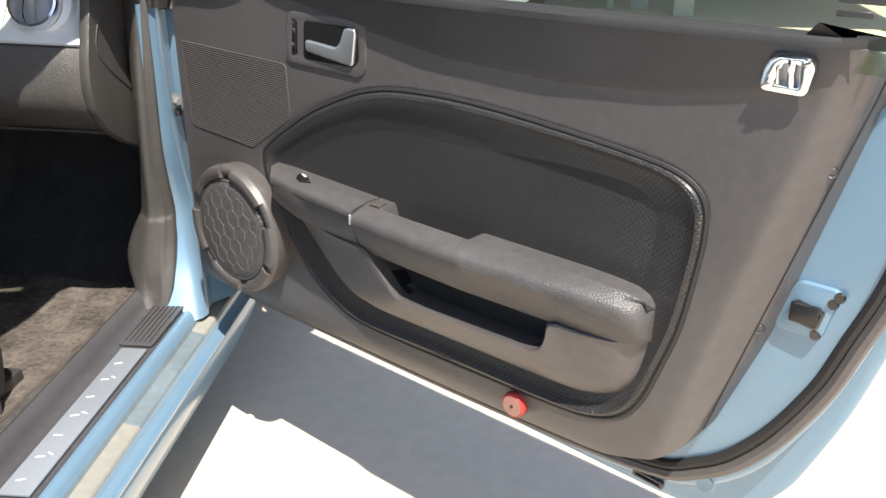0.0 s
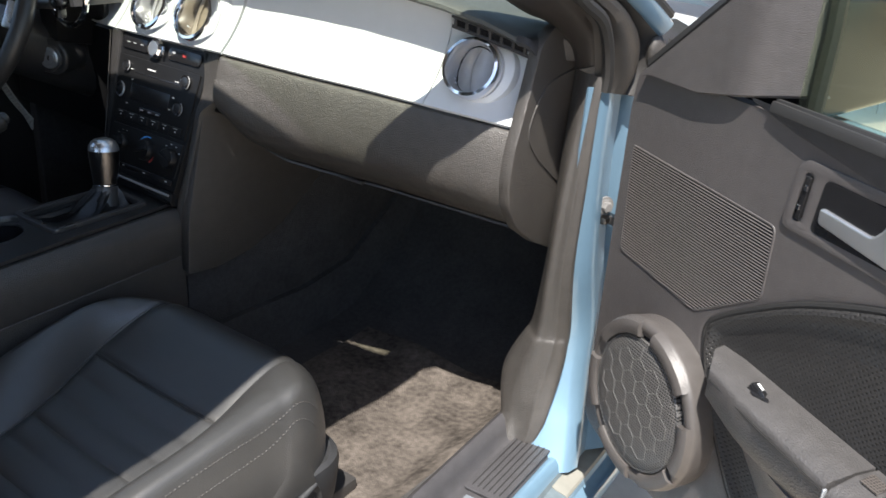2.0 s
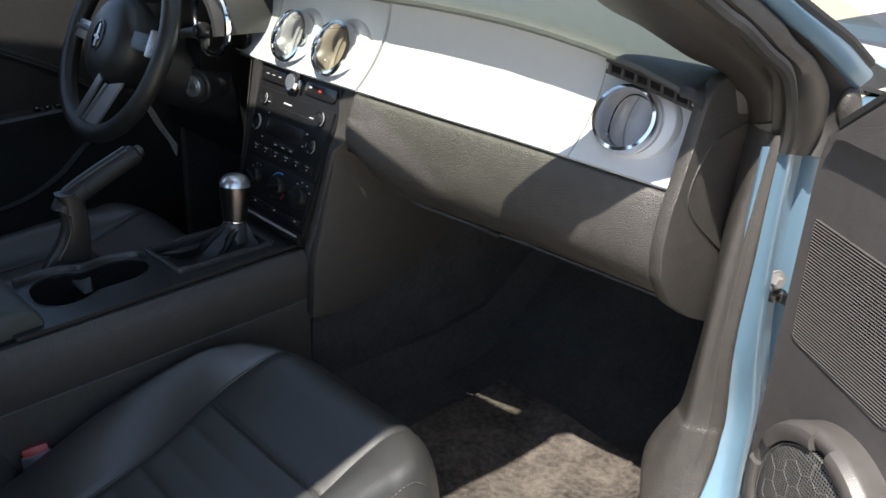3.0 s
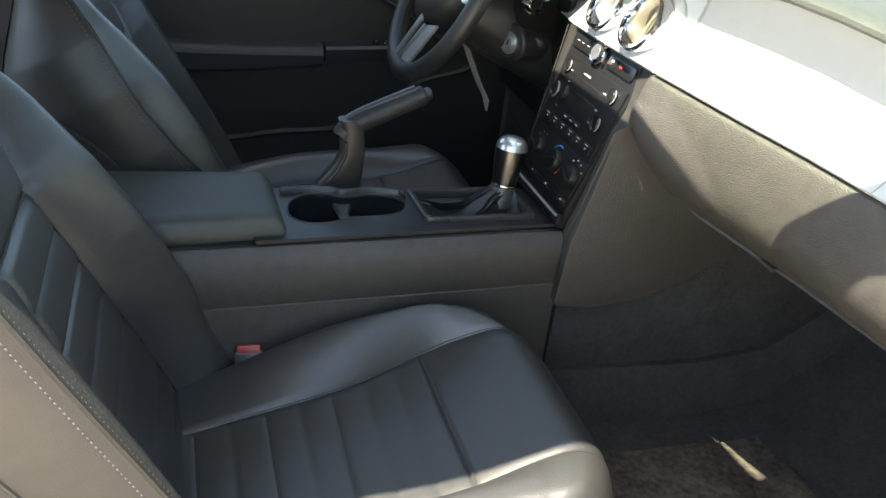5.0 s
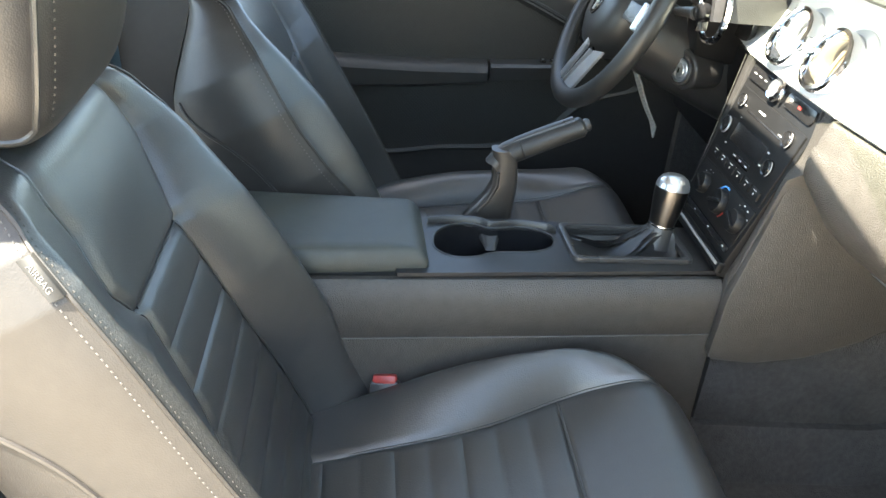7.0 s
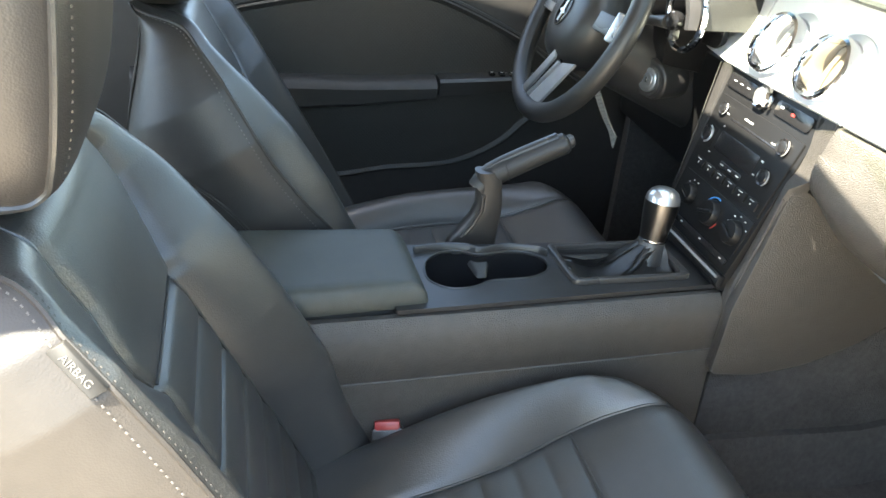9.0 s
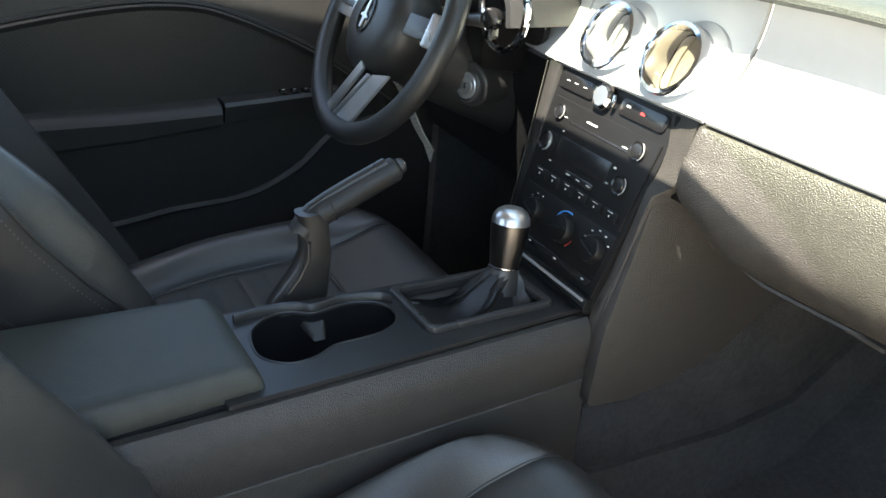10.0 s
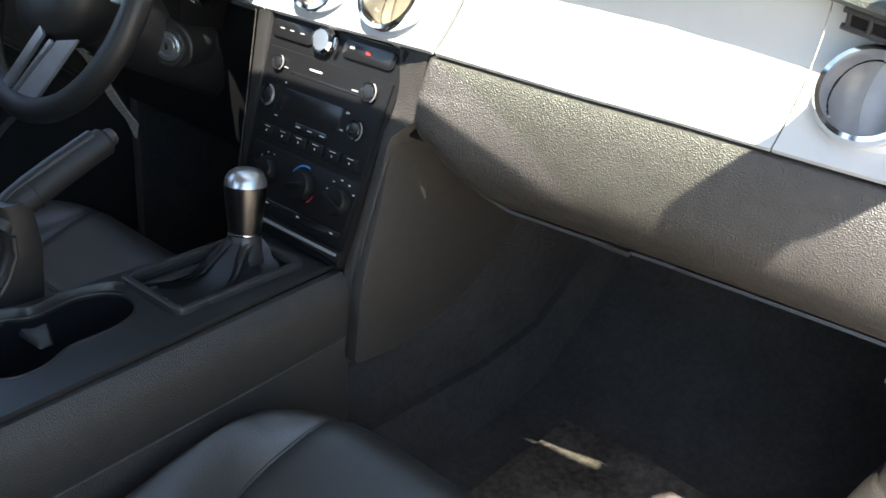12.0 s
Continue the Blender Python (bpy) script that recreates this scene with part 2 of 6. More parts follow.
def tube(path, r, sides=10, closed=False, squash=None):
    """A tube of radius r (a number, or one for each point) along path."""
    path = [Vector(p) for p in path]
    n = len(path)
    rings, up = [], None
    for i, p in enumerate(path):
        a = path[(i - 1) % n] if closed or i else p
        b = path[(i + 1) % n] if closed or i < n - 1 else p
        d = (b - a).normalized()
        if up is None:
            up = Vector((0, 0, 1)) if abs(d.z) < 0.9 else Vector((1, 0, 0))
        side = d.cross(up).normalized()
        up = side.cross(d).normalized()
        rad = r[i] if isinstance(r, (list, tuple)) else r
        sq = squash or 1.0
        rings.append([p + side * math.cos(t) * rad * sq + up * math.sin(t) * rad for t in (2 * math.pi * k / sides for k in range(sides))])
    if closed:
        rings.append(rings[0])
    bm = loft(rings, ring=True, caps=not closed)
    if closed:
        bmesh.ops.remove_doubles(bm, verts=bm.verts, dist=1e-6)
    return bm


def lathe(profile, sides=32, m=None, caps=True):
    """A profile of (radius, height) turned round z."""
    bm = loft([[(r * math.cos(t), r * math.sin(t), h) for t in (2 * math.pi * k / sides for k in range(sides))] for r, h in profile], ring=True, caps=caps)
    bmesh.ops.remove_doubles(bm, verts=bm.verts, dist=1e-6)
    if m:
        bmesh.ops.transform(bm, matrix=m, verts=bm.verts)
    return bm


def facing(center, normal, spin=0.0):
    """A pose at center whose z axis is the normal and whose y axis stays upward."""
    z = Vector(normal).normalized()
    x = Vector((0, 0, 1)).cross(z).normalized()
    y = z.cross(x)
    return Matrix.Translation(center) @ Matrix((x, y, z)).transposed().to_4x4() @ Matrix.Rotation(radians(spin), 4, "Z")



def holed(outer, holes, y0, y1, r=0.0):
    """A plate of (x, z) outlines with openings through it, between two depths along y."""
    bm = bmesh.new()
    edges = []
    for loop in (outer, *holes):
        vs = [bm.verts.new((x, y0, z)) for x, z in loop]
        edges += [bm.edges.new((vs[k], vs[(k + 1) % len(vs)])) for k in range(len(vs))]
    bmesh.ops.triangle_fill(bm, use_beauty=True, use_dissolve=False, edges=edges)
    bmesh.ops.recalc_face_normals(bm, faces=bm.faces)
    faces = bm.faces[:]
    res = bmesh.ops.extrude_face_region(bm, geom=faces)
    bmesh.ops.translate(bm, vec=(0, y1 - y0, 0), verts=[g for g in res["geom"] if isinstance(g, bmesh.types.BMVert)])
    bmesh.ops.recalc_face_normals(bm, faces=bm.faces)
    if r:
        bevel(bm, r, 2, 50)
    return bm


def rounded(outline, n=5):
    """A closed smooth outline through points of (x, z)."""
    return [(p.x, p.z) for p in spline([(x, 0, z) for x, z in outline], n, True)]


def cornered(outline, r, n=4):
    """A polygon of (x, z) with its corners rounded."""
    out, k = [], len(outline)
    for i in range(k):
        a, b, c = (Vector(outline[(i + j) % k]) for j in (-1, 0, 1))
        u, v = (a - b), (c - b)
        d = min(r, u.length * 0.45, v.length * 0.45)
        p, q = b + u.normalized() * d, b + v.normalized() * d
        for s in range(n + 1):
            t = s / n
            w = p * (1 - t) ** 2 + b * 2 * t * (1 - t) + q * t * t
            out.append((w.x, w.y))
    return out


def polar(poly, c, angles):
    """Where rays from c at these angles leave a polygon."""
    out, k = [], len(poly)
    for a in angles:
        dx, dz, best = math.cos(a), math.sin(a), 0.0
        for i in range(k):
            (x1, z1), (x2, z2) = poly[i], poly[(i + 1) % k]
            ex, ez = x2 - x1, z2 - z1
            den = dx * ez - dz * ex
            if abs(den) < 1e-12:
                continue
            t = ((x1 - c[0]) * ez - (z1 - c[1]) * ex) / den
            s = ((x1 - c[0]) * dz - (z1 - c[1]) * dx) / den
            if t > 0 and -1e-9 <= s <= 1 + 1e-9:
                best = max(best, t)
        out.append((c[0] + dx * best, c[1] + dz * best))
    return out


def step(a, b, x):
    t = min(1.0, max(0.0, (x - a) / (b - a)))
    return t * t * (3 - 2 * t)


def lerp(table, x):
    """A value between the rows (x, value) of a table."""
    for (a, u), (b, v) in zip(table, table[1:]):
        if x <= b:
            return u + (v - u) * max(0.0, (x - a) / (b - a))
    return table[-1][1]


def dots(path, spacing, size, normal):
    """Stitches: short beads along a path."""
    bm = bmesh.new()
    path = [Vector(p) for p in path]
    rest = 0.0
    for a, b in zip(path, path[1:]):
        d = b - a
        if d.length < 1e-9:
            continue
        s = rest
        while s < d.length:
            p, t = a + d * (s / d.length), d.normalized()
            w = t.cross(Vector(normal)).normalized()
            n = w.cross(t)
            v = [bm.verts.new(p + t * size * i + w * size * 0.32 * j + n * size * 0.25 * k) for i, j, k in ((-0.5, -1, 0), (0.5, -1, 0), (0.5, 1, 0), (-0.5, 1, 0), (-0.3, 0, 1), (0.3, 0, 1))]
            for f in ((0, 1, 5, 4), (2, 3, 4, 5), (0, 4, 3), (1, 2, 5)):
                bm.faces.new([v[q] for q in f])
            s += spacing
        rest = s - d.length
    return bm

# ---- ground and surroundings ----
bm = bmesh.new()
bmesh.ops.create_grid(bm, x_segments=2, y_segments=2, size=400)
ground = part("ground", bm, CONCRETE, None)
tagged(ground, "pale sunlit concrete driveway with faint stains", "ground", kind="structure")
TAN = material("tan_render", (0.42, 0.33, 0.24), 0.9, var=0.08, stain=0.7)
DARKWOOD = material("dark_timber", (0.05, 0.045, 0.04), 0.8)
TYRE = material("tyre_rubber", (0.025, 0.025, 0.025), 0.8)
WHITE_PAINT = material("white_enamel", (0.72, 0.72, 0.68), 0.4)
ORANGE = material("orange_enamel", (0.6, 0.2, 0.03), 0.4)
FOLIAGE = material("dark_leaves", (0.05, 0.075, 0.03), 0.7, var=0.4)

port = thing("carport", "open timber carport with a dark shaded interior", "carport")
part("roof", box((1.4, 8.4, 2.75), (6.4, 7.2, 0.2), 0.03), DARKWOOD, port)
part("back_wall", box((1.4, 11.8, 1.3), (6.4, 0.15, 2.6), 0.02), DARKWOOD, port)
GALV = material("galvanised_steel", (0.4, 0.4, 0.38), 0.5, metal=0.3)
for x, y, w in ((1.70, 7.06, 0.06), (1.96, 6.94, 0.16), (2.31, 6.57, 0.17)):
    part("steel_post", box((x, y, 1.32), (w, 0.08, 2.64), 0.01), GALV, port, "pale galvanised post")
for x in (-1.6, 4.4):
    part("post", box((x, 4.9, 1.3), (0.14, 0.14, 2.6), 0.01), DARKWOOD, port)
house = thing("house", "tan rendered house wall beyond the driveway", "house")
part("wall", box((9.0, 12.5, 1.6), (9.0, 4.0, 3.2), 0.03), TAN, house)
part("roof", hexa([(4.2, 10.2, 3.2), (13.8, 10.2, 3.2), (13.8, 14.9, 3.2), (4.2, 14.9, 3.2), (4.7, 12.4, 4.6), (13.3, 12.4, 4.6), (13.3, 12.7, 4.6), (4.7, 12.7, 4.6)], 0.02), DARKWOOD, house)


def tractor(x, y):
    """A small garden tractor with white wheel rims."""
    t = thing("garden_tractor", "small garden tractor with white rims and an orange deck", "tractor", pose(x, y, 0, 0, 0, 12))
    def wheel(cx, cy, r, w):
        ty = part("wheel", lathe([(r * 0.62, -w), (r * 0.95, -w), (r, -w * 0.6), (r, w * 0.6), (r * 0.95, w), (r * 0.62, w)], 32, None, False), TYRE, t, m=pose(cx, cy, r, 90, 0, 0))
        part("rim", lathe([(0.0, w * 0.5), (r * 0.15, w * 0.8), (r * 0.3, w * 0.55), (r * 0.55, w * 0.7), (r * 0.63, w * 0.95), (r * 0.63, -w * 0.9)], 28), WHITE_PAINT, ty, "white wheel rim")
    wheel(0.45, -0.35, 0.3, 0.11)
    wheel(-0.75, -0.3, 0.2, 0.08)
    wheel(0.45, 0.45, 0.3, 0.11)
    wheel(-0.75, 0.4, 0.2, 0.08)
    part("deck", prism(cornered([(-0.5, 0.16), (0.25, 0.16), (0.2, 0.3), (-0.45, 0.3)], 0.05), -0.42, 0.45, 0.02), ORANGE, t)
    part("bonnet", prism(cornered([(-1.0, 0.35), (-0.1, 0.35), (-0.1, 0.75), (-0.9, 0.7)], 0.1), -0.2, 0.25, 0.04), ORANGE, t)
    part("seat", prism(cornered([(0.2, 0.6), (0.65, 0.6), (0.75, 1.0), (0.66, 1.0), (0.55, 0.7), (0.2, 0.68)], 0.05), -0.18, 0.22, 0.03), PLASTIC, t)
    return t


tractor(0.38, 6.5)


def shrub(x, y, z, r, n, seed):
    """A bush of many small leaf clumps with an uneven outline."""
    rnd = random.Random(seed)
    s = thing("shrub", "dark green leafy shrub beside the house", "shrub", pose(x, y, 0), group="shrubs")
    bm = bmesh.new()
    for k in range(n):
        a, b = rnd.uniform(0, 6.28), math.acos(rnd.uniform(-0.3, 1))
        d = r * rnd.uniform(0.4, 1.0) * (1 + 0.25 * math.sin(3 * a))
        c = Vector((d * math.sin(b) * math.cos(a), d * math.sin(b) * math.sin(a), z + d * math.cos(b)))
        q = Euler((rnd.uniform(0, 6), rnd.uniform(0, 6), rnd.uniform(0, 6))).to_matrix()
        e = rnd.uniform(0.05, 0.11)
        bm.faces.new([bm.verts.new(c + q @ Vector(p) * e) for p in ((-1, 0, 0), (0, -0.5, 0.1), (1, 0, 0), (0, 0.5, 0.1))])
    part("crown", bm, FOLIAGE, s, smooth=False)
    part("trunk", tube([(0, 0, 0), (0.05, 0.03, z * 0.6), (0, 0, z)], [0.07, 0.05, 0.02], 8), DARKWOOD, s)


shrub(4.6, 9.6, 0.8, 0.8, 700, 3)
shrub(-4.5, 10.5, 0.7, 0.8, 700, 4)
# ---- car body ----
body = thing("car_body", "light blue metallic coupe body shell with its door opening", "car")
bm = loft([[(-0.88, y, z), (-0.16, y, z), (-0.14, y, z + 0.1), (0.09, y, z + 0.1), (0.11, y, z), (0.3, y, z - 0.005), (0.6, y, z), (0.638, y, z + 0.025), (0.644, y, z + 0.06)] for y, z in ((-2.2, 0.25), (-0.7, 0.245), (-0.1, 0.235), (0.22, 0.23), (0.36, 0.25), (0.52, 0.36), (0.66, 0.56), (0.7, 0.78))])
part("floor_carpet", thicken(bm, 0.02), CARPET, body, "dark worn carpet in the footwell")
def sill_x(y):
    """The sill runs outward a little towards the rear."""
    return 0.073 * (0.12 - y)


def sill_run(profile, ys, t):
    return thicken(loft([[(x + sill_x(y), y, z) for x, z in profile] for y in ys]), t)


SILL = [(0.645, 0.25), (0.648, 0.312), (0.654, 0.327), (0.662, 0.332), (0.671, 0.328), (0.679, 0.315), (0.686, 0.303), (0.694, 0.2995), (0.757, 0.2985), (0.762, 0.295), (0.763, 0.286)]
part("sill_trim", sill_run(SILL, (-1.6, -0.8, 0.0, 0.15), 0.006), SILL_VINYL, body, "black grained plastic sill cover")
SILL_TURN = Matrix.Rotation(math.atan(0.073), 4, "Z")
mat_ob = part("sill_mat", prism(cornered([(-0.040, -0.10), (0.027, -0.10), (0.029, 0.12), (0.016, 0.145), (-0.034, 0.145)], 0.008), -0.004, 0.0, 0.0015), SILL_VINYL, body, m=Matrix.Translation((0.7385, 0.045, 0.301)) @ SILL_TURN @ Matrix.Rotation(radians(-90), 4, "X"))
for k in range(6):
    part("rib", box((-0.030 + 0.0095 * k, -0.0048, 0.004), (0.0016, 0.0016, 0.185), 0.0005, 1), RUBBER, mat_ob)
plate = part("sill_plate", box((0, 0, 0), (0.049, 0.425, 0.004), 0.001), PLATE, body, "brushed aluminium sill plate with raised marks", m=Matrix.Translation((0.7615, -0.281, 0.3035)) @ SILL_TURN)
for k in range(7):
    for dx, dy, w, a in ((-0.006, -0.004, 0.014, 15), (0.006, 0.005, 0.011, -25))[: 1 + k % 2]:
        part("mark", box((0, 0, 0), (w, 0.0026, 0.001), 0.0003, 1), WHITE_MARK, plate, m=pose(dx, -0.175 + 0.056 * k + dy, 0.0022, 0, 0, a + (8, 0, -6)[k % 3]))
YS = (-1.8, -0.6, 0.05, 0.2, 0.33)
part("rocker_panel", sill_run([(0.7625, 0.2945), (0.768, 0.297), (0.776, 0.2955), (0.783, 0.289), (0.787, 0.28)], YS, 0.003), BLUE, body)
# strip in its shaded colour; the pale sunlit ends are laid over it
part("seam_strip", sill_run([(0.787, 0.2798), (0.791, 0.272), (0.797, 0.2695), (0.817, 0.2675), (0.820, 0.263)], YS, 0.003), SHADED_SEALER, body, "sealer strip along the sill seam, coloured blue-grey for shade")
for y0, y1 in ((0.07, 0.33), (-1.8, -0.255)):
    part("sealer", sill_run([(0.7905, 0.2735), (0.797, 0.2705), (0.817, 0.2685), (0.8195, 0.2645)], (y0, y1), 0.001), SEALER, body, "pale dusty sealer at the sunlit ends of the strip")
part("outer_sill", sill_run([(0.820, 0.2628), (0.8225, 0.254), (0.829, 0.2495), (0.838, 0.246), (0.8425, 0.239), (0.842, 0.21), (0.80, 0.12), (0.72, 0.11)], YS, 0.003), BLUE, body)
part("sill_lip", sill_run([(0.8400, 0.2468), (0.8430, 0.2455), (0.8445, 0.243), (0.8435, 0.2395)], YS, 0.002), BLUE, body)
# thin pale line along the lip
part("worn_edge", tube([(0.8445 + sill_x(y), y, 0.2445) for y in YS], 0.0009, 6), ALU, body, "thin bright lower edge")

# the hinge pillar, its cover and the door seal
HP = [(0.28, 0.10, 0.80), (0.33, 0.13, 0.785), (0.40, 0.165, 0.765), (0.5, 0.19, 0.755), (0.62, 0.165, 0.75), (0.76, 0.155, 0.745), (0.9, 0.158, 0.742)]
part("hinge_pillar", thicken(loft([[(0.725, y - 0.01, z), (xo - 0.012, y, z), (xo, y + 0.012, z), (xo + 0.004, y + 0.035, z), (xo - 0.006, y + 0.06, z), (xo - 0.009, y + 0.085, z), (xo + 0.02, y + 0.125, z), (xo + 0.04, y + 0.3, z)] for z, y, xo in [(p.x, p.y, p.z) for p in spline(HP, 5)]]), 0.004), BLUE, body)
PT = [(0.30, 0.668, 0.10, 0.70, 0.10, 0.728, 0.11), (0.335, 0.652, 0.125, 0.69, 0.112, 0.738, 0.122), (0.37, 0.638, 0.14, 0.685, 0.118, 0.74, 0.135), (0.405, 0.634, 0.15, 0.686, 0.123, 0.741, 0.15), (0.445, 0.646, 0.158, 0.694, 0.13, 0.741, 0.163), (0.475, 0.659, 0.167, 0.698, 0.135, 0.739, 0.17), (0.5, 0.665, 0.178, 0.70, 0.14, 0.738, 0.175), (0.62, 0.667, 0.2, 0.702, 0.138, 0.737, 0.158), (0.76, 0.669, 0.2, 0.708, 0.142, 0.739, 0.158), (0.87, 0.672, 0.2, 0.712, 0.156, 0.738, 0.162), (0.916, 0.674, 0.2, 0.716, 0.163, 0.738, 0.166)]
rows = []
for z, ax, ay, bx, by, dx, dy in PT:
    a, b, d = Vector((ax, ay, z)), Vector((bx, by, z)), Vector((dx, dy, z))
    rows.append([a + Vector((0, 0.06, 0)), a, a.lerp(b, 0.6) + Vector((0, -0.006, 0)), b, b.lerp(d, 0.3) + Vector((0.002, -0.003, 0)), b.lerp(d, 0.55) + Vector((0.003, -0.007, 0)), b.lerp(d, 0.62) + Vector((0.004, -0.0055, 0)), b.lerp(d, 0.85) + Vector((0.005, -0.003, 0)), d])
cols = [spline([r[i] for r in rows], 4) for i in range(9)]
rows = [spline([c[j] for c in cols], 3) for j in range(len(cols[0]))]
part("pillar_trim", loft(rows), VINYL, body, "black grained pillar cover running down to the sill")
# the windshield pillar's cover: its inner edge, its outer ridge and the groove behind it
UP = [((0.674, 0.20, 0.9165), (0.719, 0.165, 0.929), (0.738, 0.167, 0.922)), ((0.672, 0.185, 0.940), (0.722, 0.14, 0.978), (0.740, 0.147, 0.968)), ((0.658, 0.17, 0.965), (0.717, 0.10, 1.006), (0.741, 0.12, 1.004)), ((0.638, 0.15, 0.983), (0.710, 0.07, 1.024), (0.733, 0.083, 1.026)), ((0.617, 0.12, 0.995), (0.699, 0.03, 1.046), (0.722, 0.042, 1.055)), ((0.586, 0.05, 1.035), (0.680, -0.005, 1.066), (0.704, 0.008, 1.077)), ((0.560, -0.01, 1.066), (0.657, -0.05, 1.093), (0.684, -0.03, 1.104)), ((0.556, -0.13, 1.15), (0.622, -0.145, 1.165), (0.652, -0.12, 1.168)), ((0.535, -0.26, 1.27), (0.59, -0.27, 1.275), (0.62, -0.25, 1.28))]
la, lr, lg = (spline([u[i] for u in UP], 6) for i in range(3))
rows = []
for k, (a, r, g) in enumerate(zip(la, lr, lg)):
    run = lr[min(k + 1, len(lr) - 1)] - lr[max(k - 1, 0)]
    n = run.cross(r - a).normalized()
    n = n if n.y < 0 else -n
    rows.append([a + Vector((0, 0.05, -0.012)), a + Vector((0, 0.012, -0.004)), a, a.lerp(r, 0.12) + n * 0.005, a.lerp(r, 0.3) + n * 0.010, a.lerp(r, 0.55) + n * 0.011, a.lerp(r, 0.82) + n * 0.007, r.lerp(a, 0.05) + n * 0.004, r + n * 0.001, r.lerp(g, 0.12) - n * 0.005, r.lerp(g, 0.5) - n * 0.007, g - n * 0.006, g + Vector((0, 0.03, -0.01))])
part("upper_pillar_trim", loft([rows[0]] + rows), PILLAR_TRIM, body, "dark brown windshield pillar cover")
part("cover_joint", tube([Vector(q) + Vector((0, -0.0006, -0.0012)) for q in rows[0][2:10]], 0.0012, 6), RUBBER, body)
part("kick_wall", box((0.705, 0.45, 0.5), (0.012, 0.5, 0.55), 0.003), CARPET, body)
part("door_seal", tube(spline([(0.741, 0.168, 0.895), (0.743, 0.166, 0.922), (0.744, 0.15, 0.965), (0.744, 0.122, 1.002), (0.736, 0.085, 1.025), (0.725, 0.043, 1.054), (0.706, 0.009, 1.077), (0.655, -0.12, 1.168), (0.625, -0.25, 1.278), (0.61, -0.6, 1.30), (0.61, -1.2, 1.28)], 5), 0.009, 8), RUBBER, body)
COVER = [((0.743, 0.172, 0.893), (0.757, 0.250, 0.878)), ((0.745, 0.170, 0.925), (0.765, 0.285, 0.925)), ((0.746, 0.155, 0.968), (0.764, 0.285, 0.965)), ((0.746, 0.128, 1.003), (0.755, 0.232, 1.010)), ((0.738, 0.09, 1.026), (0.746, 0.170, 1.045)), ((0.727, 0.047, 1.055), (0.733, 0.12, 1.083)), ((0.66, -0.11, 1.166), (0.675, -0.04, 1.178)), ((0.62, -0.26, 1.278), (0.627, -0.2, 1.288))]
ca, cb = spline([a for a, b in COVER], 6), spline([b for a, b in COVER], 6)
part("weather_strip", thicken(loft([[a.lerp(b, t) + Vector((1, -0.2, 0.06)) * d for t, d in ((-0.1, -0.02), (0.02, -0.004), (0.12, 0.006), (0.3, 0.009), (0.5, 0.004), (0.62, -0.006), (0.72, 0.005), (0.85, 0.012), (0.97, 0.006), (1.05, -0.012))] for a, b in zip(ca, cb)]), 0.005), WEATHER, body, "dusty brown weather strip along the pillar")
bm = bmesh.new()
bmesh.ops.create_uvsphere(bm, u_segments=20, v_segments=12, radius=1.0)
bmesh.ops.transform(bm, matrix=Matrix.Translation((0.768, 0.268, 0.938)) @ Matrix.Rotation(radians(20), 4, "X") @ Matrix.Diagonal((0.014, 0.022, 0.036, 1)), verts=bm.verts)
part("strip_end", bm, VINYL, body, "rounded rubber end of the strip")
APIL = [((0.775, 0.255, 0.971), (0.794, 0.262, 0.996)), ((0.759, 0.196, 1.011), (0.783, 0.215, 1.026)), ((0.744, 0.137, 1.044), (0.769, 0.156, 1.054)), ((0.728, 0.072, 1.082), (0.75, 0.081, 1.092)), ((0.68, -0.05, 1.168), (0.70, -0.045, 1.178)), ((0.625, -0.22, 1.285), (0.64, -0.22, 1.292)), ((0.60, -0.3, 1.325), (0.61, -0.3, 1.332))]
pa, pb = spline([a for a, b in APIL], 5), spline([Vector(a).lerp(Vector(b), 0.78) for a, b in APIL], 5)
part("a_pillar", loft([[a, a.lerp(b, 0.12) + Vector((0.003, 0, 0)), a.lerp(b, 0.7) + Vector((0.003, 0, 0)), b, b + Vector((-0.008, 0.01, 0.003)), b + Vector((-0.035, 0.03, 0.006)), a + Vector((-0.045, 0.05, 0.0)), a + Vector((-0.02, 0.02, -0.01))] for a, b in zip(pa, pb)], ring=True, caps=True), BLUE, body, "light blue windshield pillar")
part("screen_trim", tube([b + Vector((-0.016, 0.02, 0.008)) for b in pb], 0.008, 8), RUBBER, body, "black windshield moulding")
# the unseen driver-side front edge is drawn further forward to block sun
roof_rows = [[(x * 0.6, y + ((0.055 if x > 0 else 0.13) * x * x if y > -0.35 else 0.0), z - 0.06 * x * x) for x in (-1, -0.8, -0.4, 0, 0.4, 0.8, 1)] for y, z in ((-0.30, 1.34), (-0.4, 1.365), (-0.7, 1.385), (-1.2, 1.36), (-1.45, 1.31))]
part("roof", thicken(loft(roof_rows), 0.02), BLUE, body)
part("headliner", loft([[(x * 0.97, y - 0.01, z - 0.035) for x, y, z in r] for r in roof_rows]), HEADLINER, body)
part("roof_rail", thicken(loft([[(0.56, y, z + 0.03), (0.61, y, z + 0.02), (0.635, y, z - 0.01), (0.63, y, z - 0.03), (0.56, y, z - 0.035)] for y, z in ((-0.26, 1.285), (-0.6, 1.315), (-1.0, 1.31), (-1.3, 1.27))]), 0.004), BLUE, body)
part("door_pillar", hexa([(0.6, -1.5, 0.3), (0.86, -1.5, 0.3), (0.84, -1.22, 0.3), (0.64, -1.22, 0.3), (0.52, -1.5, 1.28), (0.62, -1.5, 1.28), (0.63, -1.25, 1.29), (0.54, -1.25, 1.29)], 0.02), VINYL, body)
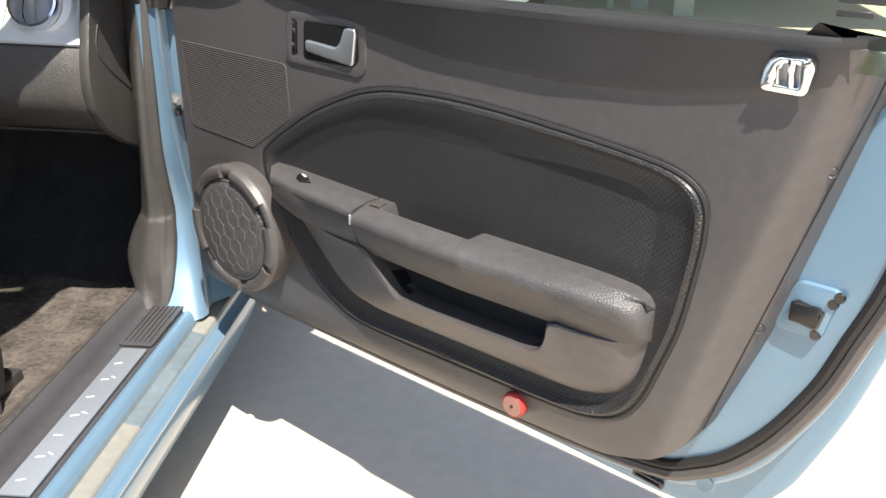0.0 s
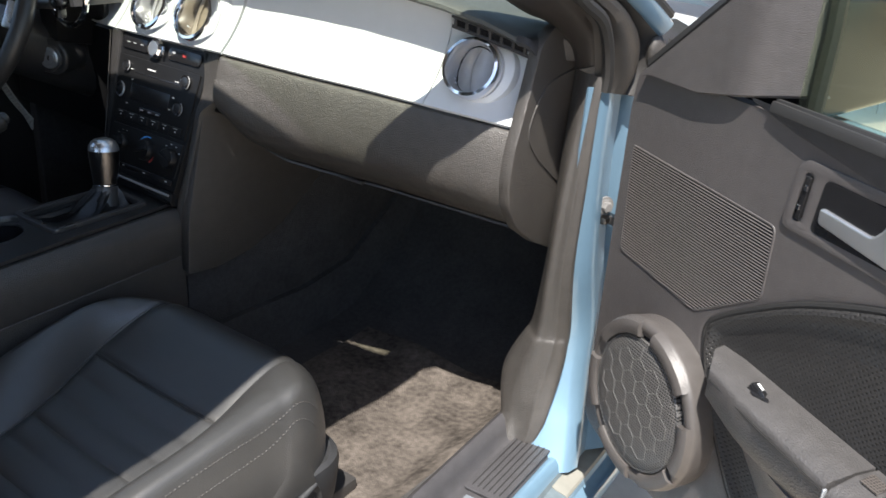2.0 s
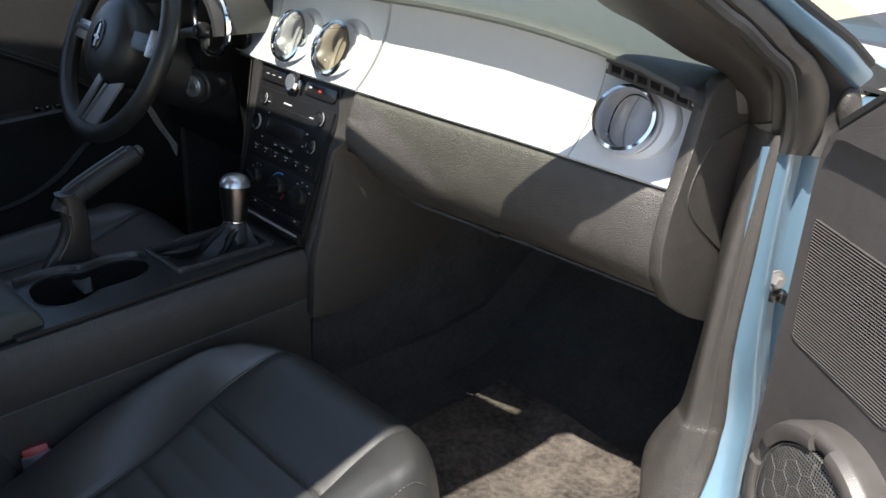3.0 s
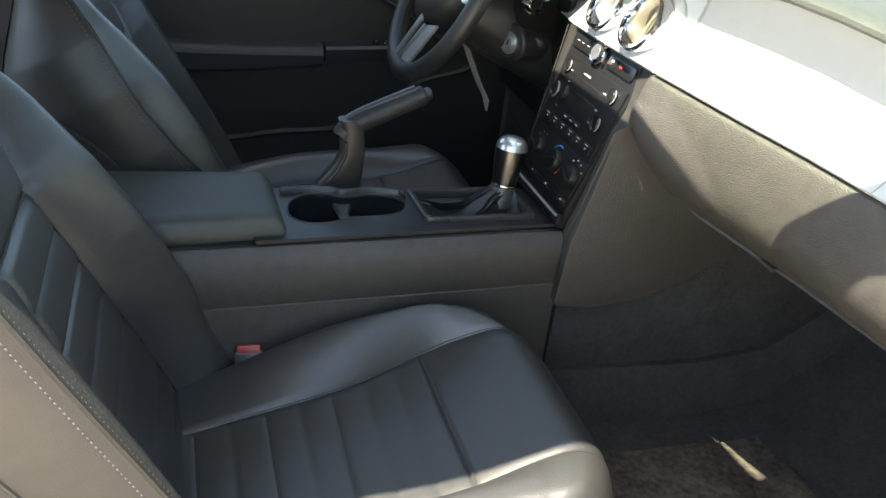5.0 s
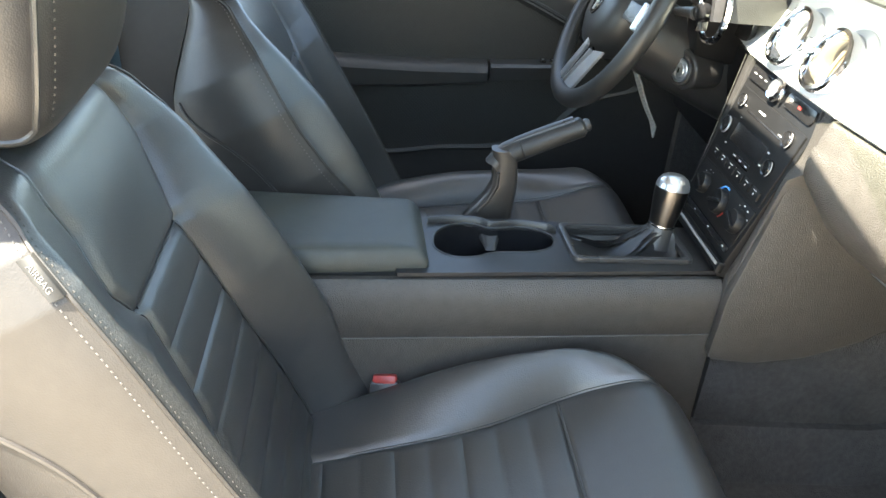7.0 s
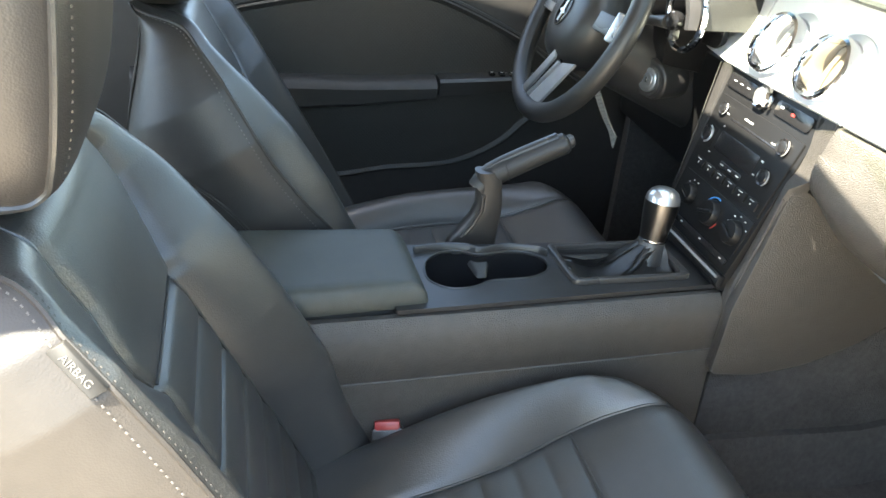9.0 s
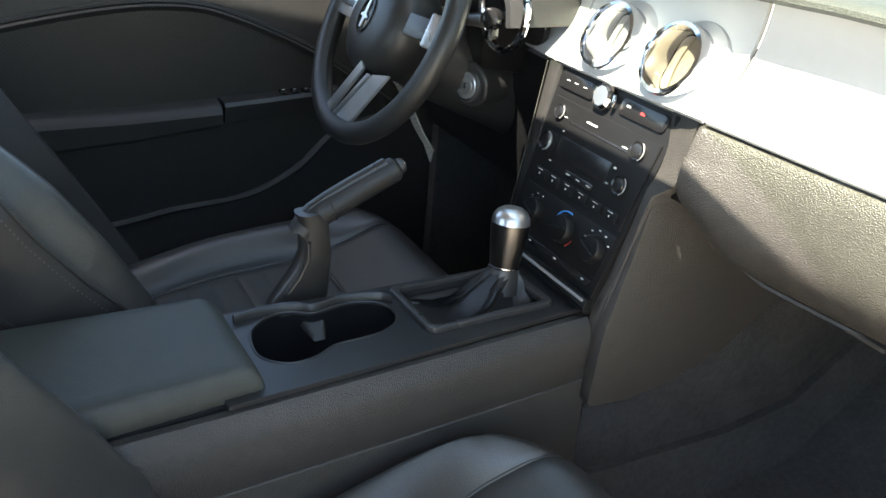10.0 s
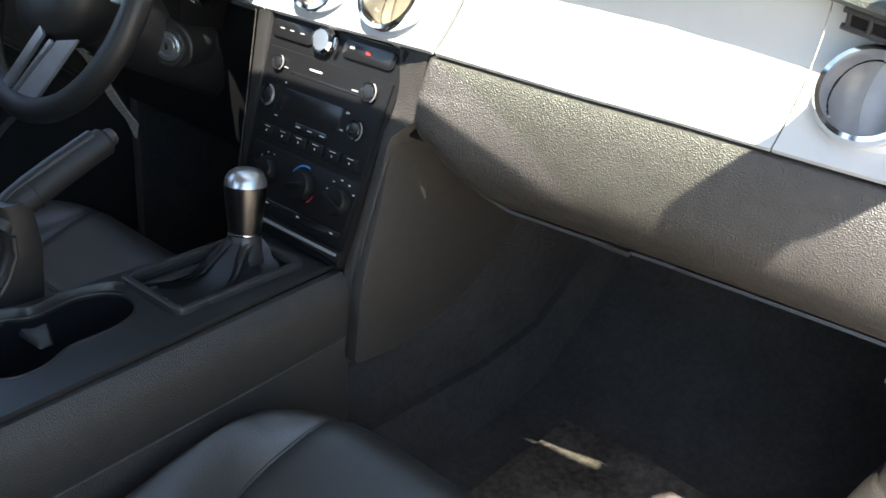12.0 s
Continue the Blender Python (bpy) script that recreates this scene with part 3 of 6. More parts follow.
part("quarter_panel", prism(cornered([(-2.6, 0.3), (-1.45, 0.25), (-1.3, 0.9), (-1.5, 0.98), (-2.6, 0.95)], 0.06), -0.08, 0.06, 0.03), BLUE, body, m=Matrix.Translation((0.84, 0, 0)) @ Matrix.Rotation(radians(90), 4, "Z"))
part("left_side", prism(cornered([(-2.6, 0.25), (0.5, 0.25), (0.5, 0.9), (-2.6, 0.92)], 0.06), -0.03, 0.06, 0.02), BLUE, body, m=Matrix.Translation((-0.84, 0, 0)) @ Matrix.Rotation(radians(90), 4, "Z"))
part("left_quarter_trim", box((-0.70, -1.75, 0.8), (0.06, 1.2, 1.05), 0.03), VINYL, body)
part("rear_deck", thicken(loft([[(-0.7, y, z), (0, y, z + 0.02), (0.7, y, z)] for y, z in ((-1.45, 0.5), (-1.75, 0.9), (-2.3, 0.95), (-2.8, 0.95))]), 0.02), BLUE, body)
part("left_kick_panel", box((-0.70, 0.4, 0.6), (0.03, 0.6, 0.75), 0.01), CARPET, body)
part("left_rail", tube([(-0.72, 0.25, 0.97), (-0.63, -0.1, 1.18), (-0.58, -0.3, 1.30), (-0.6, -0.8, 1.32), (-0.6, -1.3, 1.28), (-0.7, -1.7, 1.0)], 0.035), VINYL, body)
part("hood", thicken(loft([[(x, y - 0.06 * (x / 0.8) ** 2, z + 0.03 * (1 - (x / 0.8) ** 2)) for x in (-0.72, -0.4, 0, 0.4, 0.60, 0.70)] for y, z in ((0.66, 0.905), (0.9, 0.88), (1.3, 0.835), (1.9, 0.73))]), 0.006), BLUE, body)
part("cowl", thicken(loft([[(x, y - 0.06 * (x / 0.8) ** 2, z) for x in (-0.74, -0.4, 0, 0.4, 0.74)] for y, z in ((0.50, 0.935), (0.56, 0.915), (0.66, 0.90))]), 0.006), RUBBER, body)
part("fender", thicken(loft([[(0.71, y, z + 0.005), (0.75, y, z + 0.012), (0.80, y, z - 0.01), (0.85, y, z - 0.08), (0.88, y, z - 0.25), (0.90, y, 0.28)] for y, z in ((0.36, 0.915), (0.5, 0.915), (0.9, 0.885), (1.4, 0.835), (1.9, 0.73))]), 0.005), BLUE, body)
part("antenna_base", lathe([(0.016, 0.0), (0.015, 0.008), (0.006, 0.016), (0.004, 0.04)], 20), RUBBER, body, m=Matrix.Translation((0.60, 1.06, 0.872)) @ Matrix.Diagonal((1.6, 1.6, 2.2, 1)))
part("antenna_mast", tube([(0.60, 1.06, 0.93), (0.60, 1.05, 1.5)], 0.003, 8), RUBBER, body)
part("windshield", loft([[(x, 0.60 - 0.12 * x * x, 0.985) for x in (-0.74, -0.37, 0, 0.37, 0.74)], [(x * 0.8, -0.24 - 0.06 * x * x, 1.325 - 0.06 * x * x) for x in (-0.74, -0.37, 0, 0.37, 0.74)]]), SCREEN_GLASS, body)
# door check strap and its bolt
strap = part("check_strap", hexa([(0.74, 0.222, 0.676), (0.86, 0.20, 0.676), (0.86, 0.208, 0.676), (0.74, 0.232, 0.676), (0.74, 0.222, 0.69), (0.86, 0.20, 0.692), (0.86, 0.208, 0.692), (0.74, 0.232, 0.69)], 0.002), PLASTIC, body)
part("bolt", lathe([(0.013, 0.0), (0.013, 0.003), (0.009, 0.004), (0.009, 0.010), (0.007, 0.0115), (0.0, 0.0115)], 6, facing((0.744, 0.219, 0.704), (0.9, -0.4, 0.1))), MESH_LINE, body, "dull zinc hinge bolt", smooth=False)
part("washer", lathe([(0.016, 0.0), (0.0155, 0.0025), (0.006, 0.0025)], 20, facing((0.744, 0.2205, 0.704), (0.9, -0.4, 0.1))), MESH_LINE, body)
part("bracket", box((0.748, 0.2215, 0.684), (0.018, 0.034, 0.012), 0.005), GUNMETAL, body)
# ---- dashboard ----
LOW = [(-0.70, 0.08, 0.834), (-0.5, 0.057, 0.841), (-0.3, 0.02, 0.85), (-0.16, -0.015, 0.858), (0.0, -0.028, 0.864), (0.144, -0.03, 0.867), (0.22, -0.008, 0.86), (0.3, 0.014, 0.853), (0.4, 0.038, 0.847), (0.5, 0.056, 0.841), (0.6, 0.072, 0.836), (0.662, 0.082, 0.832)]


def low(x):
    return Vector((x, lerp([(p[0], p[1]) for p in LOW], x), lerp([(p[0], p[2]) for p in LOW], x)))


def face(x, s):
    """A point of the fascia, hollow below the brow: s runs from its lower edge to the brow."""
    p = low(x)
    top = lerp([(0.25, 1.003), (0.35, 0.999), (0.42, 0.993), (0.5, 0.983), (0.58, 0.967), (0.648, 0.946), (0.662, 0.941)], x)
    return p + Vector((0, 0.066 * (1 - (1 - s) ** 2.2), (top - p.z) * s))


def proud(x, s):
    """A point a little before the fascia, where the vents sit."""
    p = low(x)
    top = lerp([(0.4, 0.98), (0.5, 0.973), (0.58, 0.958), (0.648, 0.942), (0.662, 0.937)], x)
    return p + Vector((0, 0.046 * s + 0.022 * s * s, (top - p.z) * s))


VENTS = ((0.560, 0.52), (0.062, 0.42), (-0.065, 0.42))


def fascia(name, xs, s0, s1, mat, label="", n=6):
    bm = loft([[face(x, s0 + (s1 - s0) * k / n) for k in range(n + 1)] for x in xs])
    # round openings behind the vents
    gone = []
    for f in bm.faces:
        c = f.calc_center_median()
        if any(math.hypot(c.x - v.x, c.z - v.z) < 0.041 for v in (proud(vx, vs) for vx, vs in VENTS)):
            gone.append(f)
    bmesh.ops.delete(bm, geom=gone, context="FACES")
    return part(name, thicken(bm, 0.006), mat, dash, label)


def span(a, b, n):
    return [a + (b - a) * k / n for k in range(n + 1)]


dash = thing("dashboard", "black grained dashboard with a wide silver fascia panel", "dashboard")
fascia("fascia_panel", span(0.147, 0.4984, 16), 0.0, 1.0, SILVER, "bright silver painted fascia", 14)
part("crease", tube([face(x, 0.43) + Vector((0, -0.0001, 0.0002)) for x in span(0.149, 0.4975, 30)], 0.0005, 6), SILVER, dash)
fascia("vent_panel", span(0.5000, 0.661, 30), 0.0, 1.0, SILVER, "silver end panel round the air vent", 26)
fascia("middle_panel", span(-0.16, 0.143, 60), 0.0, 1.0, SILVER, "silver panel round the middle vents", 26)
fascia("driver_panel", span(-0.70, -0.165, 10), 0.0, 1.0, SILVER)
BROW = ((-0.006, -0.002), (-0.03, -0.001), (-0.050, 0.002), (-0.057, 0.007), (-0.056, 0.012), (-0.049, 0.0165), (-0.03, 0.0195), (0.05, 0.021))
part("top_pad", thicken(loft([[(x, y + d, z + h) for d, h in BROW] + [(x, 0.3, z + 0.022), (x, 0.57 - 0.12 * x * x, z + 0.010)] for x, y, z in [tuple(face(x, 1.0)) for x in span(-0.70, 0.645, 20)]]), 0.005), PAD, dash, "soft black dash top")
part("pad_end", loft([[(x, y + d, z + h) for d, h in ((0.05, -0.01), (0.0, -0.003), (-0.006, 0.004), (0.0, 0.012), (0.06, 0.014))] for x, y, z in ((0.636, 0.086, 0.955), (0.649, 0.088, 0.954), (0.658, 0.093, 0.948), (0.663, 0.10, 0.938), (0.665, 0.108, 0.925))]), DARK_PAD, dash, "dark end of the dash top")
# added dark block: stops a sun leak and stands in for shade here
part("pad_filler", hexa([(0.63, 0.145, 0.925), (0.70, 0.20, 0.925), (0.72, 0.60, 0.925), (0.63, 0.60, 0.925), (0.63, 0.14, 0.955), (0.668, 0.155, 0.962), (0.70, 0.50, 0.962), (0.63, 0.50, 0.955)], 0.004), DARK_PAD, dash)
# the glove box and the pad below the fascia
def under(x, k=0.0):
    p = low(x)
    prof = [(0.016, -0.0022), (0.0, -0.0028), (-0.0065, -0.009), (-0.016, -0.04), (-0.022, -0.08), (-0.018, -0.11), (0.004, -0.14), (0.05, -0.168), (0.12, -0.19), (0.26, -0.215)]
    deep = step(0.14, 0.2, x) * 0.25 + 0.75
    return [p + Vector((0, dy, dz * (deep if dz < -0.05 else 1))) for dy, dz in [(q.x, q.y) for q in spline([(a, b, 0) for a, b in prof], 3)]]


part("glove_box", thicken(loft([[q + Vector((0, back_by, 0)) for q in under(x)] for x, back_by in ((0.1375, 0.03), (0.1380, 0.010), (0.1395, 0.004), (0.1425, 0.001))] + [under(x) for x in span(0.148, 0.640, 14)] + [[q + Vector((0, back_by, 0)) for q in under(x)] for x, back_by in ((0.648, 0.0008), (0.654, 0.003), (0.657, 0.008), (0.658, 0.016))]), 0.006), VINYL, dash, "grained glove box lid")
part("lower_rim", thicken(loft([[q + Vector((0, 0.004, -0.004)) for q in under(x)[21:]] for x in span(0.145, 0.652, 14)]), 0.004), PLASTIC, dash)
part("glove_latch", box((0.34, 0.085, 0.675), (0.05, 0.02, 0.006), 0.002), PLASTIC, dash)
ec = cornered([(0.10, 0.955), (0.088, 0.91), (0.070, 0.852), (0.056, 0.81), (0.050, 0.765), (0.057, 0.72), (0.09, 0.677), (0.145, 0.64), (0.237, 0.597), (0.30, 0.59), (0.30, 0.985), (0.13, 0.978)], 0.012)
END_M = Matrix.Translation((0.6605, 0, 0)) @ Matrix.Rotation(radians(90), 4, "Z")
cap = part("end_cap", prism(ec, -0.008, 0.012, 0.004), VINYL, dash, "grained end cover of the dashboard", m=END_M)
part("seam", tube(spline([(0.669, y, z) for y, z in ((0.205, 0.909), (0.139, 0.899), (0.108, 0.875), (0.09, 0.842), (0.092, 0.82), (0.112, 0.795), (0.147, 0.766), (0.229, 0.707))], 5), 0.0014, 6), VINYL, dash)
# round vents
FN = Vector((0, -0.88, 0.42)).normalized()
def vent(cx, s, r, turn, tone):
    c = proud(cx, s)
    m = facing(c, FN + Vector((turn, 0, 0)))
    ring = part("air_vent", lathe([(r * 1.06, -0.03), (r * 1.12, 0.0), (r * 1.13, 0.012), (r * 1.08, 0.019), (r * 0.97, 0.020), (r * 0.90, 0.012), (r * 0.88, -0.03)], 48), CHROME, dash, "chrome-ringed round air vent", m=m)
    part("vent_well", lathe([(r * 0.88, -0.034), (r * 0.88, -0.03), (0.0, -0.03)], 32), GLOSS, ring)
    for x0, x1 in ((-0.86, 0.06), (0.02, 0.86)):
        cols = []
        for w in span(0, 1, 6):
            x = x0 + (x1 - x0) * w
            h = math.sqrt(max(0.02, 0.86 ** 2 - x * x))
            cols.append([(r * (x - 0.16 * (1 - (y / 0.86) ** 2) * (w if x0 < -0.5 else 1 - w)), r * y, -0.022 + 0.020 * math.sin(1.57 * (w if x0 < -0.5 else 1.0 - 0.9 * w)) - (0.0 if x0 < -0.5 else 0.003)) for y in span(-h, h, 8)])
        part("blade", thicken(loft(cols), 0.0016), tone, ring)
    shape = []
    for sc, z, sh in ((1.40, -0.030, 1.0), (1.36, -0.012, 0.95), (1.30, -0.006, 0.8), (1.12, -0.002, 0.2), (1.08, -0.006, 0.0)):
        shape.append([(r * (0.24 * sh + sc * math.cos(a)), r * (0.12 * sh + sc * math.sin(a)), z) for a in (2 * math.pi * k / 40 for k in range(40))])
    part("pod", loft(shape, ring=True), SILVER, dash, "silver pod round the vent", m=m)


BLADE_TAN = material("tan_blade", (0.17, 0.14, 0.105), 0.5)
vent(0.560, 0.52, 0.041, 0.12, BLADE)
vent(0.062, 0.42, 0.041, 0.0, BLADE_TAN)
vent(-0.065, 0.42, 0.041, 0.0, BLADE)
# side defroster in the brow
def lip(x, d, h):
    return proud(x, 1.0) + Vector((0, d, h))


part("defroster_well", thicken(loft([[lip(x, -0.041, -0.004), lip(x, -0.043, 0.006)] for x in span(0.528, 0.64, 8)]), 0.002), GLOSS, dash, "dark side defroster slot")
for k in range(7):
    p = lip(0.528 + 0.0187 * k, -0.044, 0.001)
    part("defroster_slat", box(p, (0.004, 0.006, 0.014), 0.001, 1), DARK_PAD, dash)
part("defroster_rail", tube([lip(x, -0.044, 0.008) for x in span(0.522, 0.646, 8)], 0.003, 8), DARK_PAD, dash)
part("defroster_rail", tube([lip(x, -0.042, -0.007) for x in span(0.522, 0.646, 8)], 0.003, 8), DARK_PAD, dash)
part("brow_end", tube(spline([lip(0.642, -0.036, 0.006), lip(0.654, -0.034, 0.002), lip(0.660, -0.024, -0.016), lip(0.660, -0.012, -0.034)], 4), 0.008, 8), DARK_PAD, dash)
# middle control panel
SM = facing((-0.012, -0.012, 0.845), (0, -0.956, 0.292))
panel = part("control_panel", prism([(-0.135, 0.012), (0.11, 0.012), (0.083, -0.262), (-0.118, -0.262)], -0.006, 0.05, 0.003), STACK, dash, "black control panel with radio and heater knobs", m=SM @ Matrix.Rotation(radians(-90), 4, "X"))
# in this frame x runs across, z up the panel, and -y out of it
def flat(name, pts, d, mat, label="", r=0.0012, cr=0.003):
    return part(name, prism(cornered(pts, cr), -0.006 - d, -0.004, r), mat, panel, label)


def bar(x, z, w, h, mat=WHITE_MARK, d=0.0006):
    return part("mark", box((x, -0.0062 - d, z), (w * 0.85, 0.0012, h * 0.62), 0.0003, 1), mat, panel)


flat("switch_pod", [(-0.128, 0.006), (-0.05, 0.006), (-0.05, -0.016), (-0.126, -0.016)], 0.003, GLOSS, cr=0.008)
flat("switch_pod", [(0.005, 0.006), (0.093, 0.006), (0.09, -0.016), (0.005, -0.016)], 0.003, GLOSS, cr=0.008)
part("chrome_knob", lathe([(0.0175, 0.0), (0.0185, 0.004), (0.0180, 0.008), (0.0150, 0.012), (0.0135, 0.0115), (0.012, 0.0095), (0.0, 0.0095)], 10), CHROME, panel, "polished chrome knob", smooth=False, m=pose(-0.028, -0.006, -0.004, 90, 0, 0))
part("knob_face", lathe([(0.0132, 0.0), (0.0125, 0.0018), (0.0, 0.0018)], 24), SATIN, panel, m=pose(-0.028, -0.0158, -0.004, 90, 0, 0))
part("knob_tab", box((-0.004, -0.012, -0.004), (0.006, 0.01, 0.016), 0.002), CHROME, panel)
for x in (-0.108, -0.09, -0.07):
    bar(x, -0.004, 0.009, 0.002, d=0.003)
bar(0.02, -0.002, 0.009, 0.006, d=0.003)
bar(0.048, -0.004, 0.010, 0.007, RED, d=0.003)
flat("radio", [(-0.122, -0.028), (0.098, -0.028), (0.088, -0.145), (-0.116, -0.145)], 0.003, STACK)
flat("disc_slot", [(-0.074, -0.052), (0.05, -0.052), (0.05, -0.056), (-0.074, -0.056)], 0.0035, GLOSS, cr=0.001)
flat("display", [(-0.078, -0.074), (0.032, -0.074), (0.03, -0.104), (-0.078, -0.104)], 0.0036, GLOSS)
flat("volume_bezel", [(-0.116, -0.075), (-0.088, -0.075), (-0.088, -0.108), (-0.116, -0.108)], 0.0036, STACK)
def arc(x, z, r, a0, a1, mat, name="knob_arc", thick=0.0008, d=0.012):
    return part(name, tube([(x + r * math.cos(radians(a)), -d, z + r * math.sin(radians(a))) for a in span(a0, a1, 14)], thick, 6), mat, panel)


for x, z, r in ((-0.104, -0.090, 0.0135), (0.060, -0.094, 0.0125), (-0.098, -0.046, 0.010), (0.066, -0.046, 0.0125)):
    part("radio_knob", lathe([(r, 0.0), (r, 0.004), (r * 0.93, 0.0055), (r * 0.72, 0.0045), (r * 0.66, 0.0055), (0.0, 0.006)], 28), GLOSS, panel, m=pose(x, -0.009, z, 90, 0, 0))
    arc(x, z, r, -60, 60, BLADE, d=0.013)
arc(-0.104, -0.090, 0.0135, -75, 75, SATIN, thick=0.0012, d=0.0145)
for x, z, w, h in ((-0.03, -0.043, 0.026, 0.004), (0.042, -0.05, 0.012, 0.0025), (-0.084, -0.05, 0.008, 0.002), (0.062, -0.0435, 0.003, 0.003), (0.062, -0.0495, 0.003, 0.003), (-0.096, -0.043, 0.004, 0.002), (-0.078, -0.068, 0.003, 0.003), (-0.082, -0.112, 0.006, 0.002), (0.04, -0.078, 0.006, 0.004), (0.036, -0.1, 0.006, 0.003)):
    bar(x, z, w, h, d=0.0035)
flat("mode_bar", [(-0.044, -0.111), (0.016, -0.111), (0.016, -0.121), (-0.044, -0.121)], 0.0045, GLOSS, cr=0.004)
for x in (-0.036, -0.014, 0.008):
    bar(x, -0.116, 0.009, 0.0022, d=0.0048)
for k in range(6):
    x = -0.09 + 0.031 * k
    flat("preset_button", [(x - 0.0135, -0.126), (x + 0.0135, -0.126), (x + 0.0135, -0.14), (x - 0.0135, -0.14)], 0.006, STACK, cr=0.002)
    bar(x, -0.1285, 0.012, 0.0016, d=0.0062)
    bar(x, -0.134, 0.002, 0.004, d=0.0062)
flat("heater_panel", [(-0.114, -0.152), (0.088, -0.152), (0.08, -0.214), (-0.112, -0.214)], 0.002, STACK)
for x, r in ((-0.075, 0.017), (-0.006, 0.02), (0.06, 0.019)):
    kn = part("heater_knob", lathe([(r, 0.0), (r * 0.95, 0.008), (r * 0.85, 0.011), (0.0, 0.011)], 28), STACK, panel, m=pose(x, -0.008, -0.182, 90, 0, 0))
    part("grip", box((0, 0, 0.0125), (r * 1.7, 0.005, 0.007), 0.002), STACK, kn, m=pose(0, 0, 0, 0, 0, -20 if r < 0.0195 else 20))
arc(-0.006, -0.182, 0.0235, 75, 215, BLUE_MARK, "cold_arc", 0.0012, 0.0085)
arc(-0.006, -0.182, 0.0235, -55, -20, RED, "warm_arc", 0.0008, 0.0085)
bar(-0.024, -0.197, 0.004, 0.004, d=0.002)
for k in range(5):
    a = radians(160 - 32 * k)
    bar(0.06 + 0.025 * math.cos(a), -0.182 + 0.025 * math.sin(a), 0.004, 0.003, d=0.002)
for k in range(4):
    a = radians(170 - 32 * k)
    bar(-0.075 + 0.022 * math.cos(a), -0.182 + 0.022 * math.sin(a), 0.003, 0.002, d=0.002)
flat("lower_strip", [(-0.11, -0.218), (0.078, -0.218), (0.075, -0.228), (-0.11, -0.228)], 0.003, GLOSS)
for x in (-0.06, 0.0, 0.062):
    bar(x, -0.223, 0.006, 0.003, d=0.003)
flat("base_strip", [(-0.118, -0.238), (0.09, -0.238), (0.092, -0.256), (-0.118, -0.256)], 0.01, STACK, r=0.004)
# pale bar painted as the highlight along the base strip's upper edge
part("base_glint", box((-0.014, -0.0175, -0.243), (0.2, 0.003, 0.004), 0.001), BLADE, panel)
# the cheeks beside the control panel and the tunnel below
CHEEK = [(0.8645, 0.076, -0.012, 0.1365, -0.026), (0.82, 0.0745, -0.022, 0.134, -0.030), (0.785, 0.0735, -0.031, 0.129, -0.034), (0.765, 0.073, -0.036, 0.109, -0.047), (0.75, 0.0725, -0.040, 0.1055, -0.050), (0.70, 0.071, -0.052, 0.100, -0.058), (0.60, 0.069, -0.079, 0.090, -0.076), (0.46, 0.066, -0.092, 0.084, -0.088)]
part("right_cheek", loft([[(xl, yl + 0.1, z), (xl, yl + 0.003, z), (xl + 0.003, yl - 0.001, z), ((xl + xr) / 2, (yl + yr) / 2 - 0.002, z), (xr - 0.004, yr - 0.001, z), (xr - 0.001, yr + 0.003, z), (xr, yr + 0.12, z)] for z, xl, yl, xr, yr in CHEEK]), VINYL, dash, "dark cheek beside the controls")
part("left_cheek", hexa([(-0.158, -0.075, 0.575), (-0.128, -0.092, 0.575), (-0.128, 0.3, 0.575), (-0.158, 0.3, 0.575), (-0.178, -0.016, 0.858), (-0.146, -0.02, 0.862), (-0.146, 0.2, 0.862), (-0.178, 0.2, 0.858)], 0.005), SHADE_TRIM, dash)
# thin paler tubes stand in for the highlights along both cheeks' edges
part("cheek_edge", tube(spline([(-0.1795, -0.0175, 0.856), (-0.170, -0.045, 0.72), (-0.1590, -0.0765, 0.578)], 4), 0.0009, 6), VINYL, dash)
part("cheek_edge", tube([(xr - 0.001, yr - 0.001, z) for z, xl, yl, xr, yr in CHEEK[4:]], 0.0014, 6), SPEAKER_PLASTIC, dash)
tun = [(-0.083, 0.58), (-0.09, 0.472), (-0.02, 0.466), (0.06, 0.478), (0.14, 0.51), (0.22, 0.565), (0.30, 0.63), (0.38, 0.70), (0.40, 0.84), (-0.012, 0.84), (-0.043, 0.762), (-0.06, 0.68)]
part("tunnel_side", prism(cornered(tun, 0.012), -0.014, 0.006, 0.003), VINYL, dash, "grained lower side panel", m=Matrix.Translation((0.092, 0, 0)) @ Matrix.Rotation(radians(90), 4, "Z"))
part("knee_filler", box((0.1185, 0.12, 0.81), (0.062, 0.28, 0.10), 0.004), STACK, dash)
part("tunnel_core", hexa([(-0.14, -0.07, 0.30), (0.075, -0.07, 0.30), (0.075, 0.6, 0.3), (-0.14, 0.6, 0.3), (-0.14, -0.07, 0.6), (0.08, -0.07, 0.6), (0.08, 0.6, 0.6), (-0.14, 0.6, 0.6)], 0.005), CARPET, dash)
# coloured near-black in place of shade, since stray sun reaches this panel
part("driver_knee_panel", hexa([(-0.70, 0.07, 0.60), (-0.175, 0.06, 0.60), (-0.175, 0.3, 0.58), (-0.70, 0.3, 0.58), (-0.70, 0.07, 0.834), (-0.175, -0.005, 0.852), (-0.175, 0.2, 0.85), (-0.70, 0.2, 0.834)], 0.02), STACK, dash)
part("gauge_hood", thicken(loft([[(-0.39 + 0.2 * math.cos(a), y, 0.9 + 0.12 * math.sin(a)) for a in span(0.0, math.pi, 14)] for y in (-0.08, 0.1)]), 0.012), DARK_PAD, dash, "hood over the instruments")
part("gauge_face", prism(cornered([(-0.56, 0.86), (-0.22, 0.86), (-0.22, 0.96), (-0.56, 0.96)], 0.03), 0.0, 0.01, 0.002), GLOSS, dash)
